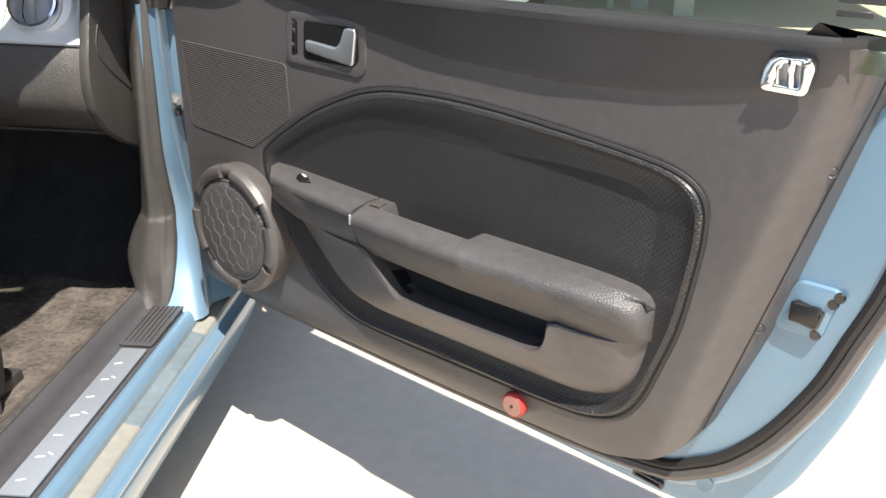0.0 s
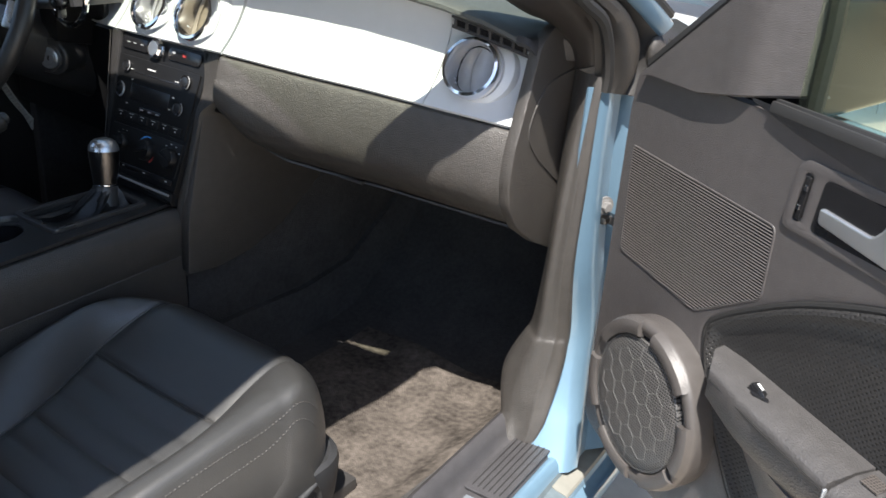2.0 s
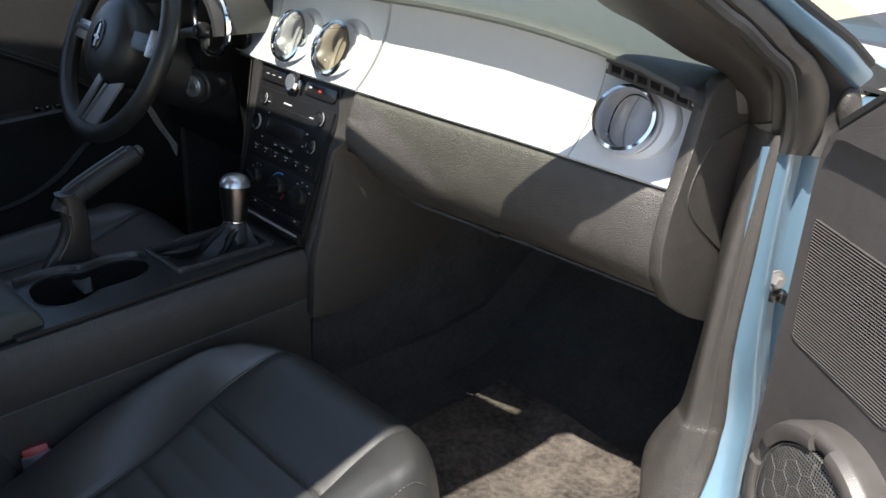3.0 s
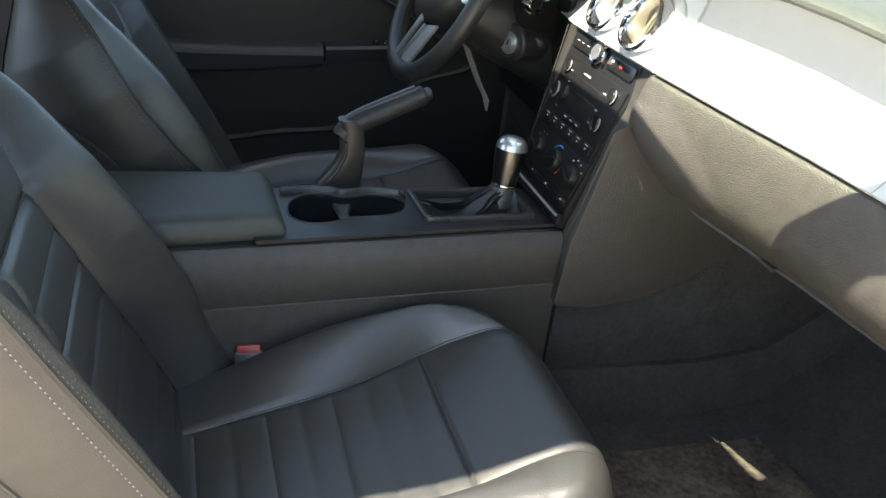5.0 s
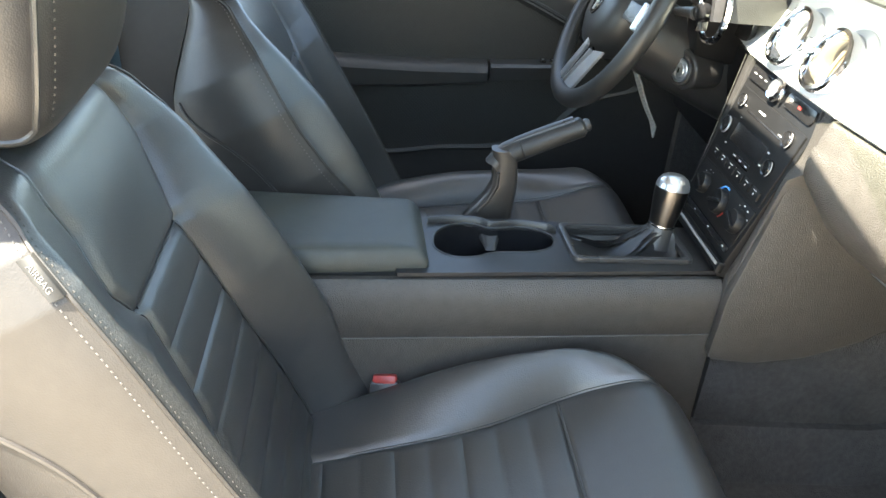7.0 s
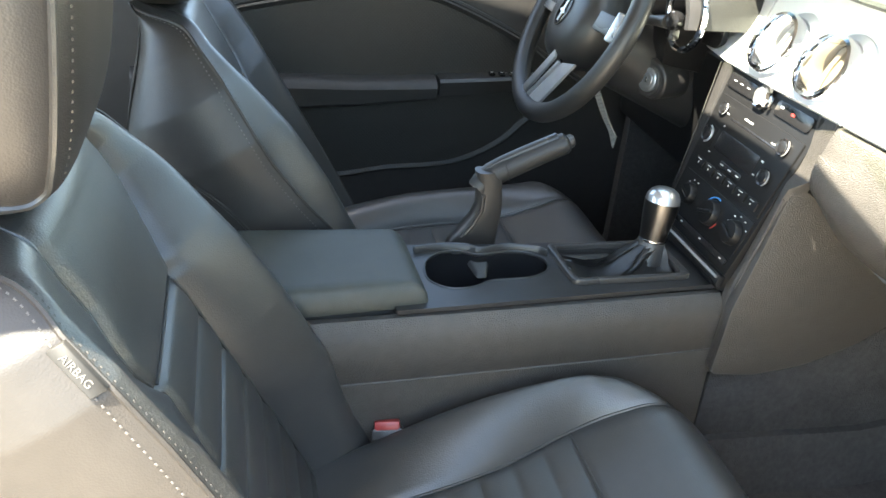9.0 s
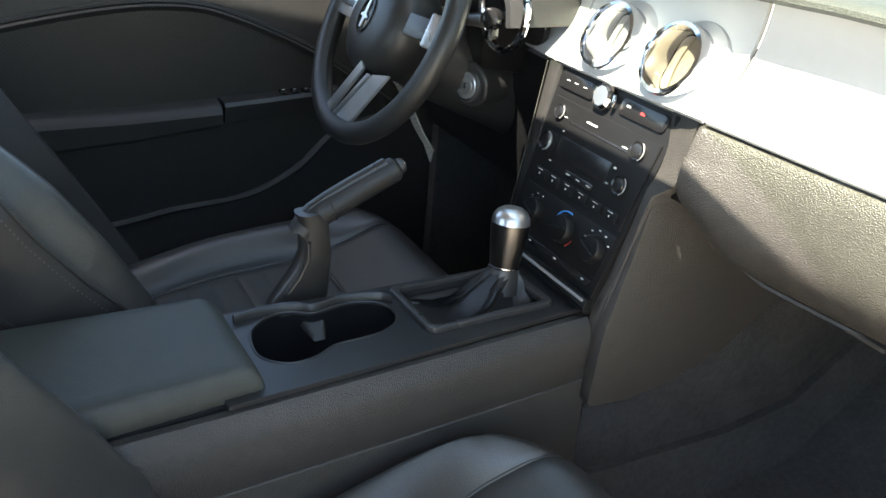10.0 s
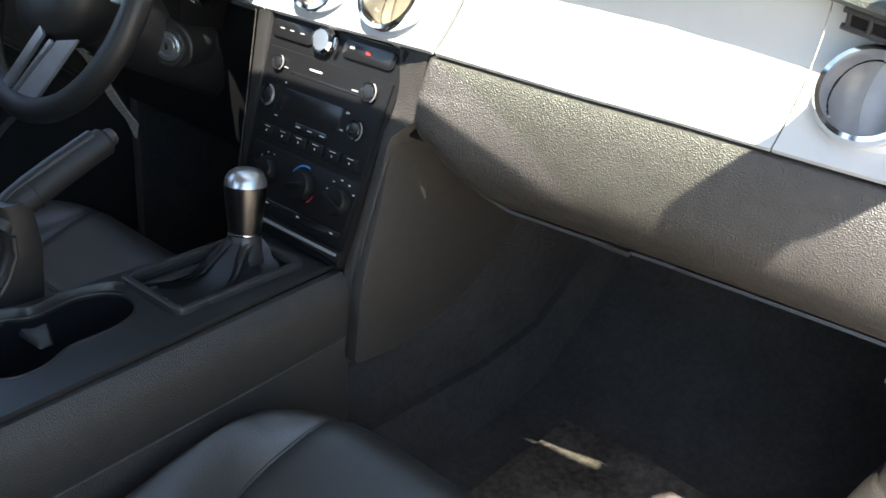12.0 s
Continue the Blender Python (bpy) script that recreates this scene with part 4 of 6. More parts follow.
part("gauge_ring", tube([(-0.235 + 0.058 * math.cos(a), -0.065, 0.918 + 0.058 * math.sin(a)) for a in span(0, 2 * math.pi, 36)[:-1]], 0.006, 8, True), CHROME, dash, "chrome gauge ring")
# ---- center console ----
cons = thing("center_console", "black plastic center console with cup holders between the seats", "console")
def cons_x(y):
    return lerp([(-1.1, 0.145), (-0.657, 0.118), (-0.3, 0.092), (-0.08, 0.074)], y)
CY = (-1.1, -0.8, -0.6, -0.4, -0.25, -0.082)
part("console_side", thicken(loft([[(cons_x(y) + dx, y, z) for dx, z in ((0.018, 0.25), (0.0125, 0.5025), (0.011, 0.504), (0.012, 0.5055), (0.008, 0.56), (0.004, 0.578), (-0.006, 0.588), (-0.016, 0.588))] for y in CY]), 0.004), VINYL, cons, "grained side with a fine seam")
part("console_left", hexa([(-0.09, -1.1, 0.25), (-0.078, -1.1, 0.25), (-0.078, -0.08, 0.25), (-0.09, -0.08, 0.25), (-0.084, -1.1, 0.583), (-0.072, -1.1, 0.583), (-0.072, -0.08, 0.583), (-0.084, -0.08, 0.583)], 0.003), VINYL, cons)
CUP = rounded([(-0.028, -0.497), (-0.056, -0.470), (-0.060, -0.440), (-0.048, -0.412), (-0.056, -0.365), (-0.048, -0.333), (-0.026, -0.318), (0.004, -0.325), (0.022, -0.352), (0.027, -0.385), (0.030, -0.415), (0.046, -0.447), (0.046, -0.480), (0.020, -0.503)], 5)
BOOT = cornered([(-0.056, -0.298), (0.044, -0.294), (0.031, -0.124), (-0.060, -0.128)], 0.012)
top_plate = holed(cornered([(-0.080, -0.56), (0.101, -0.56), (0.058, -0.084), (-0.080, -0.084)], 0.004), [CUP, BOOT], -0.006, 0.0, 0.0)
bmesh.ops.transform(top_plate, matrix=Matrix(((1, 0, 0, 0), (0, 0, 1, 0), (0, -1, 0, 0.590), (0, 0, 0, 1))), verts=top_plate.verts)
part("console_top", top_plate, CONSOLE_PLASTIC, cons, "satin black console top", smooth=False)
well = loft([[(x, y, 0.592) for x, y in CUP], [(-0.01 + (x + 0.01) * 0.96, -0.415 + (y + 0.415) * 0.97, 0.535) for x, y in CUP], [(-0.01 + (x + 0.01) * 0.9, -0.415 + (y + 0.415) * 0.94, 0.512) for x, y in CUP]], ring=True, caps=True)
bmesh.ops.delete(well, geom=[f for f in well.faces if len(f.verts) > 8 and f.calc_center_median().z > 0.58], context="FACES")
part("cup_holder", well, GLOSS, cons, "deep double cup holder")
part("cup_rim", tube([(x, y, 0.5958) for x, y in CUP], 0.0016, 6, True), CONSOLE_PLASTIC, cons)
wall = spline([(-0.062, -0.508, 0), (-0.070, -0.47, 0), (-0.067, -0.43, 0), (-0.058, -0.41, 0), (-0.066, -0.37, 0), (-0.058, -0.325, 0), (-0.044, -0.312, 0)], 5)
part("cup_wall", loft([[(q.x, q.y, 0.59), (q.x, q.y, 0.603), (q.x + 0.002, q.y, 0.606), (q.x + 0.006, q.y, 0.606), (q.x + 0.009, q.y, 0.602), (q.x + 0.009, q.y, 0.59)] for q in wall], ring=True, caps=True), CONSOLE_PLASTIC, cons, "raised rim beside the lever")
part("cup_clip", hexa([(-0.054, -0.428, 0.576), (-0.028, -0.418, 0.566), (-0.029, -0.402, 0.566), (-0.054, -0.394, 0.576), (-0.054, -0.425, 0.586), (-0.034, -0.416, 0.574), (-0.034, -0.404, 0.574), (-0.054, -0.397, 0.586)], 0.002), CONSOLE_PLASTIC, cons, "small grey can clip")
part("latch_recess", hexa([(-0.062, -0.522, 0.59), (-0.018, -0.522, 0.59), (-0.020, -0.496, 0.59), (-0.058, -0.488, 0.59), (-0.060, -0.522, 0.595), (-0.022, -0.522, 0.595), (-0.024, -0.499, 0.592), (-0.056, -0.491, 0.592)], 0.002), GLOSS, cons)
lid_plan = cornered([(-0.088, -0.95), (0.128, -0.95), (0.081, -0.5215), (-0.086, -0.5255)], 0.010, 6)
def lid_ring(z, grow):
    c = (0.01, -0.73)
    out = []
    for x, y in lid_plan:
        v = Vector((x - c[0], y - c[1]))
        v *= 1 + grow / v.length
        out.append((c[0] + v.x, c[1] + v.y, z))
    return out
lid = part("armrest_lid", loft([lid_ring(z, g) for z, g in ((0.5895, -0.004), (0.5905, 0.006), (0.594, 0.009), (0.604, 0.007), (0.612, 0.002), (0.618, -0.004), (0.6225, -0.011), (0.6245, -0.02), (0.6255, -0.05))], ring=True, caps=True), LID_VINYL, cons, "padded grey-black armrest lid")
part("lid_base", hexa([(-0.080, -0.9, 0.57), (0.116, -0.9, 0.57), (0.084, -0.535, 0.57), (-0.080, -0.535, 0.57), (-0.080, -0.9, 0.5885), (0.116, -0.9, 0.5885), (0.084, -0.535, 0.5885), (-0.080, -0.535, 0.5885)], 0.003), RUBBER, cons)

# ---- gear shift ----
shift = thing("gear_shift", "polished metal gear knob above a black leather boot", "gear lever")
fr = holed(cornered([(-0.066, -0.306), (0.05, -0.302), (0.042, -0.116), (-0.072, -0.12)], 0.015, 6), [cornered([(-0.0565, -0.295), (0.0395, -0.292), (0.0325, -0.128), (-0.0625, -0.131)], 0.009, 6)], -0.011, 0.0, 0.003)
bmesh.ops.transform(fr, matrix=Matrix(((1, 0, 0, 0), (0, 0, 1, 0), (0, -1, 0, 0.5925), (0, 0, 0, 1))), verts=fr.verts)
part("shift_frame", fr, PLASTIC, shift, "raised black frame")
hole = cornered([(-0.056, -0.295), (0.04, -0.292), (0.033, -0.128), (-0.062, -0.131)], 0.008, 8)
secs = []
for t in span(0, 1, 8):
    ring = []
    for k, (x, y) in enumerate(hole):
        tx, ty = -0.037 + 0.016 * math.cos(2 * math.pi * k / len(hole) - 2.4), -0.149 + 0.016 * math.sin(2 * math.pi * k / len(hole) - 2.4)
        pl = 0.0075 * math.sin(k * 2 * math.pi / len(hole) * 11 + 3 * t) * math.sin(math.pi * t)
        sag = -0.012 * math.sin(math.pi * min(1, t * 1.3))
        w = t ** 0.8
        ring.append((x + (tx - x) * w + pl, y + (ty - y) * w + pl, 0.588 + 0.034 * t ** 3 + sag + pl))
    secs.append(ring)
part("boot", loft(secs, ring=True), BOOT_LEATHER, shift, "soft pleated leather boot")
KM = Matrix.Translation((-0.035, -0.151, 0.60)) @ Matrix.Rotation(radians(-6), 4, "X") @ Matrix.Rotation(radians(-5), 4, "Y") @ Matrix.Diagonal((1.25, 1.25, 1.08, 1))
part("collar", lathe([(0.021, -0.012), (0.019, 0.0), (0.0165, 0.018), (0.016, 0.02)], 24), PLASTIC, shift, m=KM)
part("ring", lathe([(0.0165, 0.019), (0.0168, 0.0195), (0.0165, 0.022), (0.0, 0.022)], 24), CHROME, shift, m=KM)
part("knob", lathe([(0.0208, 0.0765), (0.0205, 0.068), (0.0190, 0.052), (0.0170, 0.034), (0.0158, 0.022)], 32), GUNMETAL, shift, "dark polished metal knob", m=KM)
part("knob_cap", lathe([(0.0, 0.0965), (0.006, 0.0962), (0.0115, 0.0945), (0.0165, 0.0905), (0.0198, 0.084), (0.0208, 0.0767)], 32), SATIN, shift, "bright knob cap", m=KM)

# ---- handbrake ----
brake = thing("handbrake", "black handbrake lever pulled halfway up", "handbrake")
part("lever", tube([(-0.112, -0.408, 0.672), (-0.114, -0.398, 0.684), (-0.117, -0.380, 0.695), (-0.119, -0.360, 0.7035), (-0.122, -0.330, 0.7165), (-0.124, -0.300, 0.7295), (-0.125, -0.276, 0.7395), (-0.125, -0.272, 0.7415)], [0.0165, 0.018, 0.0182, 0.0175, 0.0172, 0.0168, 0.0165, 0.013], 16), BOOT_LEATHER, brake, "tapered grip")
part("inlay", tube([(-0.111, -0.416, 0.677), (-0.113, -0.408, 0.692), (-0.116, -0.394, 0.7045), (-0.119, -0.372, 0.7155), (-0.122, -0.34, 0.7295), (-0.125, -0.29, 0.7505)], 0.0050, 8, squash=1.5), BRONZE, brake, "smooth strip along the lever")
neck = [(-0.400, 0.702, 0.014), (-0.392, 0.690, 0.019), (-0.390, 0.672, 0.0195), (-0.388, 0.650, 0.0205), (-0.392, 0.630, 0.024), (-0.400, 0.610, 0.031), (-0.408, 0.590, 0.038), (-0.414, 0.570, 0.042), (-0.416, 0.53, 0.043)]
part("lever_base", loft([[(-0.1105 + 0.0155 * math.copysign(abs(math.sin(a)) ** 0.7, math.sin(a)), y + h * math.copysign(abs(math.cos(a)) ** 0.8, math.cos(a)), z) for a in (2 * math.pi * k / 28 for k in range(28))] for y, z, h in neck], ring=True, caps=True), BRONZE, brake, "moulded foot of the lever")
part("base_rib", tube([(-0.094, -0.402, 0.668), (-0.0935, -0.402, 0.645), (-0.0935, -0.412, 0.622), (-0.094, -0.428, 0.60)], 0.0032, 8), BRONZE, brake)
part("button", lathe([(0.0105, 0), (0.010, 0.006), (0.0075, 0.009), (0, 0.009)], 16, facing((-0.125, -0.271, 0.742), (0, 0.91, 0.4))), PLASTIC, brake)
part("seam", tube([(-0.1185 + 0.0182 * math.cos(a), -0.366 - 0.0072 * math.sin(a), 0.7005 + 0.0170 * math.sin(a)) for a in span(0, 6.283, 18)[:-1]], 0.0009, 5, True), RUBBER, brake)

# ---- belt buckle ----
buckle = thing("belt_buckle", "black seat belt buckle with a red button beside the seat", "seat belt buckle", group="belt buckles", m=pose(0.141, -0.566, 0.412, -24, -6, 80))
part("case", prism(cornered([(-0.019, -0.06), (0.019, -0.06), (0.021, 0.026), (-0.021, 0.026)], 0.005), -0.011, 0.011, 0.004), PLASTIC, buckle)
part("button", box((0, -0.002, 0.028), (0.034, 0.018, 0.014), 0.004), RED, buckle, "red release button")

copy_thing(buckle, pose(-0.185, -0.60, 0.475, 0, 10, 100))

# ---- floor mat ----
# added mat with lightened pile, laid where sun falls on the footwell floor
fm = thing("floor_mat", "brown-grey floor mat, lightened to stand for the sunlit footwell", "floor mat")
mg = [[(x, y, lerp([(-0.7, 0.245), (-0.1, 0.235), (0.22, 0.23), (0.36, 0.25), (0.5, 0.345)], y) + 0.012 + 0.006 * math.sin(23 * x + 11 * y) * math.sin(17 * y) + (0.03 * step(0.57, 0.63, x))) for x in span(0.2, 0.645, 26)] for y in span(-0.62, 0.30, 50)]
part("mat_top", thicken(loft(mg), 0.008), LIT_PILE, fm)
part("binding", tube([mg[0][k] for k in range(0, 27, 2)] + [r[-1] for r in mg[1::3]], 0.005, 6), CARPET, fm)
# ---- seats ----
PLEAT = 0.046


def seat(cx, label, group, flip, dy=0.0):
    """A bucket seat with a pleated middle, raised bolsters and stitched piping. flip: +1 where the door is on its right; dy: how far it is slid forward."""
    s = thing("front_seat", label, "car seat", pose(0, dy, 0), group=group)
    CU = [(-0.73, 0.388), (-0.655, 0.40), (-0.58, 0.411), (-0.5, 0.420), (-0.4, 0.430), (-0.325, 0.446), (-0.26, 0.470), (-0.215, 0.486), (-0.185, 0.486), (-0.160, 0.468), (-0.145, 0.432), (-0.137, 0.385), (-0.137, 0.32)]
    prof = [(p.x, p.y) for p in spline([(a, b, 0) for a, b in CU], 22)]
    INNER, OUTER, SEAM_Y = 0.207, 0.238, -0.326

    def eased(table, y):
        """The table's value, averaged a little to either side so that no kink shows."""
        return sum(lerp(table, y + d) for d in (-0.036, -0.024, -0.012, 0.0, 0.012, 0.024, 0.036)) / 7

    def halfw(y, sg):
        if sg < 0:
            return eased([(-0.66, 0.066), (-0.60, 0.075), (-0.516, 0.089), (-0.45, 0.105), (-0.398, 0.124), (-0.35, 0.144), (-0.31, 0.154), (-0.27, 0.152), (-0.24, 0.148), (-0.203, 0.143), (-0.13, 0.14)], y)
        return eased([(-0.66, 0.135), (-0.5, 0.146), (-0.40, 0.146), (-0.33, 0.136), (-0.28, 0.128), (-0.22, 0.130), (-0.16, 0.134), (-0.13, 0.136)], y)

    def swept(y, f):
        """How far the front edge curves back towards the corners."""
        return -0.09 * abs(f) ** 5 * step(-0.34, -0.15, y)

    def top_of(x, y, z):
        """Height of the cushion above its middle line: bolsters, pleats and sunk seams. x is measured towards the door."""
        sg = 1 if x > 0 else -1
        a, h, e = abs(x), halfw(y, sg), OUTER if sg > 0 else INNER
        hump = 0.0
        if a > h:
            t = (a - h) / (e - h)
            if sg < 0:
                peak = eased([(-0.66, 0.0), (-0.6, 0.012), (-0.53, 0.037), (-0.47, 0.054), (-0.417, 0.063), (-0.354, 0.062), (-0.30, 0.052), (-0.25, 0.028), (-0.215, 0.010), (-0.17, 0.002)], y)
                hump = peak * math.sin(math.pi * 0.5 * min(1.0, t / 0.75)) ** 1.1
                if t > 0.7:
                    hump -= (0.05 + peak) * ((t - 0.7) / 0.3) ** 2.4
            else:
                peak = eased([(-0.66, 0.03), (-0.5, 0.048), (-0.38, 0.048), (-0.3, 0.034), (-0.24, 0.012), (-0.2, 0.004), (-0.16, 0.0)], y)
                hump = peak * math.sin(math.pi * 0.5 * min(1.0, t / 0.5)) ** 0.8
                hump -= 0.004 * math.exp(-((a - 0.2215) / 0.0035) ** 2)
                if t > 0.55:
                    hump -= (0.085 + peak) * ((t - 0.55) / 0.45) ** 3.0
        pl = 0.0
        if a < h and y < SEAM_Y:
            ph = ((y - SEAM_Y) % PLEAT) / PLEAT
            pl = 0.0042 * (math.sin(math.pi * ph) ** 0.28 - 1) * step(1.0, 0.93, a / h)
        seam = -0.005 * math.exp(-((a - h) / 0.004) ** 2) - (0.003 * math.exp(-((y - SEAM_Y) / 0.004) ** 2) if a < h else 0)
        return z + hump - 0.004 * (1 - min(1, a / h) ** 2) + pl + seam

    def on(u, y, z, up=0.0):
        """A point of the cushion's surface, u towards the door."""
        return (cx + flip * u, y + swept(y, u / (OUTER if u > 0 else INNER)), top_of(u, y, z) + up)

    secs = []
    for y, z in prof:
        hi, ho = halfw(y, -1), halfw(y, 1)
        secs.append([on(u, y, z) for u in span(-INNER, -hi, 20)[:-1] + span(-hi, 0, 12)[:-1] + span(0, ho, 12)[:-1] + span(ho, OUTER, 24)])
    part("cushion", loft(secs), LEATHER, s, "pleated leather cushion")
    for sd in (-1, 1):
        e = OUTER if sd > 0 else -INNER
        # the outer skirt of the cushion
        edge = [on(e, y, z) for y, z in prof[::3]]
        mid = [(q[0] + flip * sd * 0.008, q[1], min(q[2], 0.325 + (q[2] - 0.325) * 0.5)) for q in edge]
        low_y = [(q[0] + flip * sd * 0.002, q[1] - 0.01, min(q[2], 0.325)) for q in edge]
        part("cushion_side", loft([edge, mid, low_y]), LEATHER, s)
        if sd > 0:
            for w in (0.2175, 0.2255):
                part("stitching", dots([on(w, y, z, 0.0006) for y, z in prof[40:205]], 0.0068, 0.0036, (0, 0, 1)), DULL_THREAD, s)
        part("piping", tube([on(sd * (halfw(y, sd) + 0.001), y, z, 0.001) for y, z in prof[34:250:2]], 0.0018, 6), LEATHER, s)
    seam_z = lerp([(p[0], p[1]) for p in CU[:9]], SEAM_Y)
    part("cross_seam", tube([on(u, SEAM_Y, seam_z, 0.0010) for u in span(-halfw(SEAM_Y, -1), halfw(SEAM_Y, 1), 20)], 0.0016, 6), LEATHER, s)
    # moulded skirt round the base, its front corner rounded
    a0, a1 = (-0.205, 0.243) if flip > 0 else (-0.243, 0.205)
    plan = cornered([(a0, -0.66), (a1, -0.66), (a1, -0.15), (a0, -0.15)], 0.075, 8)
    part("seat_base", loft([[(cx + x * k + (a0 + a1) / 2 * (1 - k), -0.405 + (y + 0.405) * k, z) for x, y in plan] for z, k in ((0.262, 0.92), (0.268, 0.965), (0.29, 0.985), (0.32, 0.995), (0.345, 1.0), (0.356, 0.99), (0.360, 0.96), (0.352, 0.9))], ring=True, caps=True), SKIRT, s, "grained plastic seat skirt")
    part("skirt_ridge", tube([(cx + flip * 0.2445, -0.24, 0.345), (cx + flip * 0.2455, -0.33, 0.318), (cx + flip * 0.245, -0.42, 0.312), (cx + flip * 0.243, -0.6, 0.318)], [0.004, 0.009, 0.011, 0.008], 10), SKIRT, s)
    part("recline_lever", box((cx + flip * 0.252, -0.46, 0.318), (0.016, 0.11, 0.022), 0.007, 3), PLASTIC, s, "black seat lever")
    for sd in (-0.2, 0.2):
        part("seat_rail", box((cx + sd, -0.4, 0.258), (0.04, 0.56, 0.03), 0.005), PLASTIC, s)
    # backrest: u runs up the back, depth is measured along its normal
    base, top = Vector((0, -0.652, 0.42)), Vector((0, -0.905, 0.93))
    axis = (top - base).normalized()
    nor = Vector((0, -axis.z, axis.y)) * -1
    APEX = 0.356

    def width(u, sd=flip):
        if sd != flip:
            return lerp([(0, 0.208), (0.12, 0.224), (0.25, 0.240), (0.36, 0.240), (0.44, 0.226), (0.50, 0.198), (0.545, 0.16), (0.57, 0.12)], u)
        return lerp([(0, 0.222), (0.12, 0.229), (0.25, 0.232), (0.38, 0.231), (0.445, 0.228), (0.49, 0.212), (0.53, 0.18), (0.555, 0.145), (0.57, 0.115)], u)

    def inner(u, sd=-flip):
        if sd == flip and u > 0.345:
            return lerp([(0.345, 0.094), (0.37, 0.112), (0.39, 0.122), (0.42, 0.12), (0.45, 0.113), (0.49, 0.115), (0.53, 0.112), (0.57, 0.09)], u)
        return lerp([(-0.07, 0.165), (0.01, 0.158), (0.089, 0.145), (0.164, 0.122), (0.235, 0.107), (0.29, 0.100), (0.345, 0.094), (0.37, 0.097), (0.40, 0.112), (0.455, 0.135), (0.49, 0.134), (0.53, 0.118), (0.57, 0.09)], u)

    def back(u, x, d):
        q = base + axis * u + nor * d
        return (cx + x, q.y, q.z)

    def depth(u, f):
        w, i = width(u, 1 if f > 0 else -1), inner(u, 1 if f > 0 else -1)
        a = abs(f) * w
        if a > i:
            t = (a - i) / max(0.02, w - i)
            outer_side = (f > 0) == (flip > 0)
            peak = lerp([(0, 0.045), (0.12, 0.064), (0.24, 0.056), (0.33, 0.044), (0.42, 0.022), (0.485, 0.0), (0.57, -0.02)] if not outer_side else [(0, 0.047), (0.1, 0.044), (0.19, 0.039), (0.306, 0.031), (0.386, 0.023), (0.4455, 0.013), (0.5, -0.006), (0.57, -0.03)], u)
            rim_d = lerp([(0, 0.045), (0.1, 0.04), (0.19, 0.034), (0.306, 0.025), (0.386, 0.0195), (0.4455, 0.012), (0.50, -0.004), (0.57, -0.035)] if outer_side else [(0, 0.06), (0.16, 0.042), (0.24, 0.02), (0.32, 0.004), (0.45, -0.006), (0.57, -0.03)], u)
            if outer_side:
                d = -0.020 + (rim_d + 0.022) * min(1.0, t / 0.8) ** 1.45
                d += (rim_d - d) * step(0.72, 1.0, t)
            else:
                d = -0.020 + (peak + 0.020) * math.sin(math.pi * 0.5 * min(1, t * 1.45)) ** 0.85
                d += (rim_d - d) * step(0.5, 1.04, t)
        else:
            ph = (u % 0.050) / 0.050
            d = -0.020
            if u < APEX:
                d += 0.0046 * (math.sin(math.pi * ph) ** 0.28 - 1) * step(1.0, 0.93, a / i)
            else:
                d += 0.010 * step(APEX, 0.47, u) * (1 - (a / i) ** 2)
            d -= 0.006 * math.exp(-((u - APEX) / 0.005) ** 2)
        d += 0.010 * math.sin(math.pi * min(1, max(0, u) / 0.5)) * (1 - (a / w) ** 4) - 0.05 * step(0.50, 0.57, u) ** 2
        return d - 0.006 * math.exp(-((a - i) / 0.0045) ** 2)

    us = span(-0.07, 0.57, 190)

    def across(u):
        i, j, v, w = inner(u, -1), inner(u, 1), width(u, -1), width(u, 1)
        return span(-v, -i, 22)[:-1] + span(-i, j, 24)[:-1] + span(j, w, 22)

    part("backrest", loft([[back(u, x, depth(u, x / width(u, 1 if x > 0 else -1))) for x in across(u)] for u in us]), LEATHER, s, "pleated leather backrest")
    SIDE = ((0.005, -0.012), (0.011, -0.035), (0.014, -0.065), (0.012, -0.10), (0.006, -0.13), (-0.006, -0.152), (-0.03, -0.165))

    def flank(u, sd, k):
        """The side of the backrest, k running from its front edge to the back."""
        x_out, dd = lerp([(0.0, 0.0)] + [(-b, a) for a, b in SIDE], k), -k
        return back(u - 0.004 * k / 0.165, sd * (width(u, sd) + x_out), depth(u, sd) * (1 + dd / 0.165) + dd * (1 - 0.55 * step(0.4, 0.57, u)))

    for sd in (-1, 1):
        part("side_panel", loft([[flank(u, sd, k) for u in us] for k in (0.0, 0.006, 0.012, 0.035, 0.065, 0.10, 0.13, 0.152, 0.165)]), SIDE_LEATHER, s, "smooth leather side of the backrest")
        part("piping", tube([back(u, sd * (width(u, sd) + 0.0005), depth(u, sd) + 0.0005) for u in us[::2]], 0.0024, 6), SIDE_LEATHER, s)
        part("stitching", dots([Vector(flank(u, sd, 0.0105)) + Vector((sd * 0.0006, 0, 0)) for u in us], 0.0064, 0.0026, (sd, 0, 0)), THREAD, s)
        part("stitching", dots([back(u, sd * (width(u, sd) - 0.007), depth(u, sd * (1 - 0.007 / width(u, sd))) + 0.0008) for u in us], 0.0064, 0.0022, tuple(nor)), DULL_THREAD, s)
        part("seam", tube([back(u, sd * inner(u, sd), depth(u, sd * inner(u, sd) / width(u, sd)) + 0.003) for u in us[::2]], 0.0016, 6), LEATHER, s)
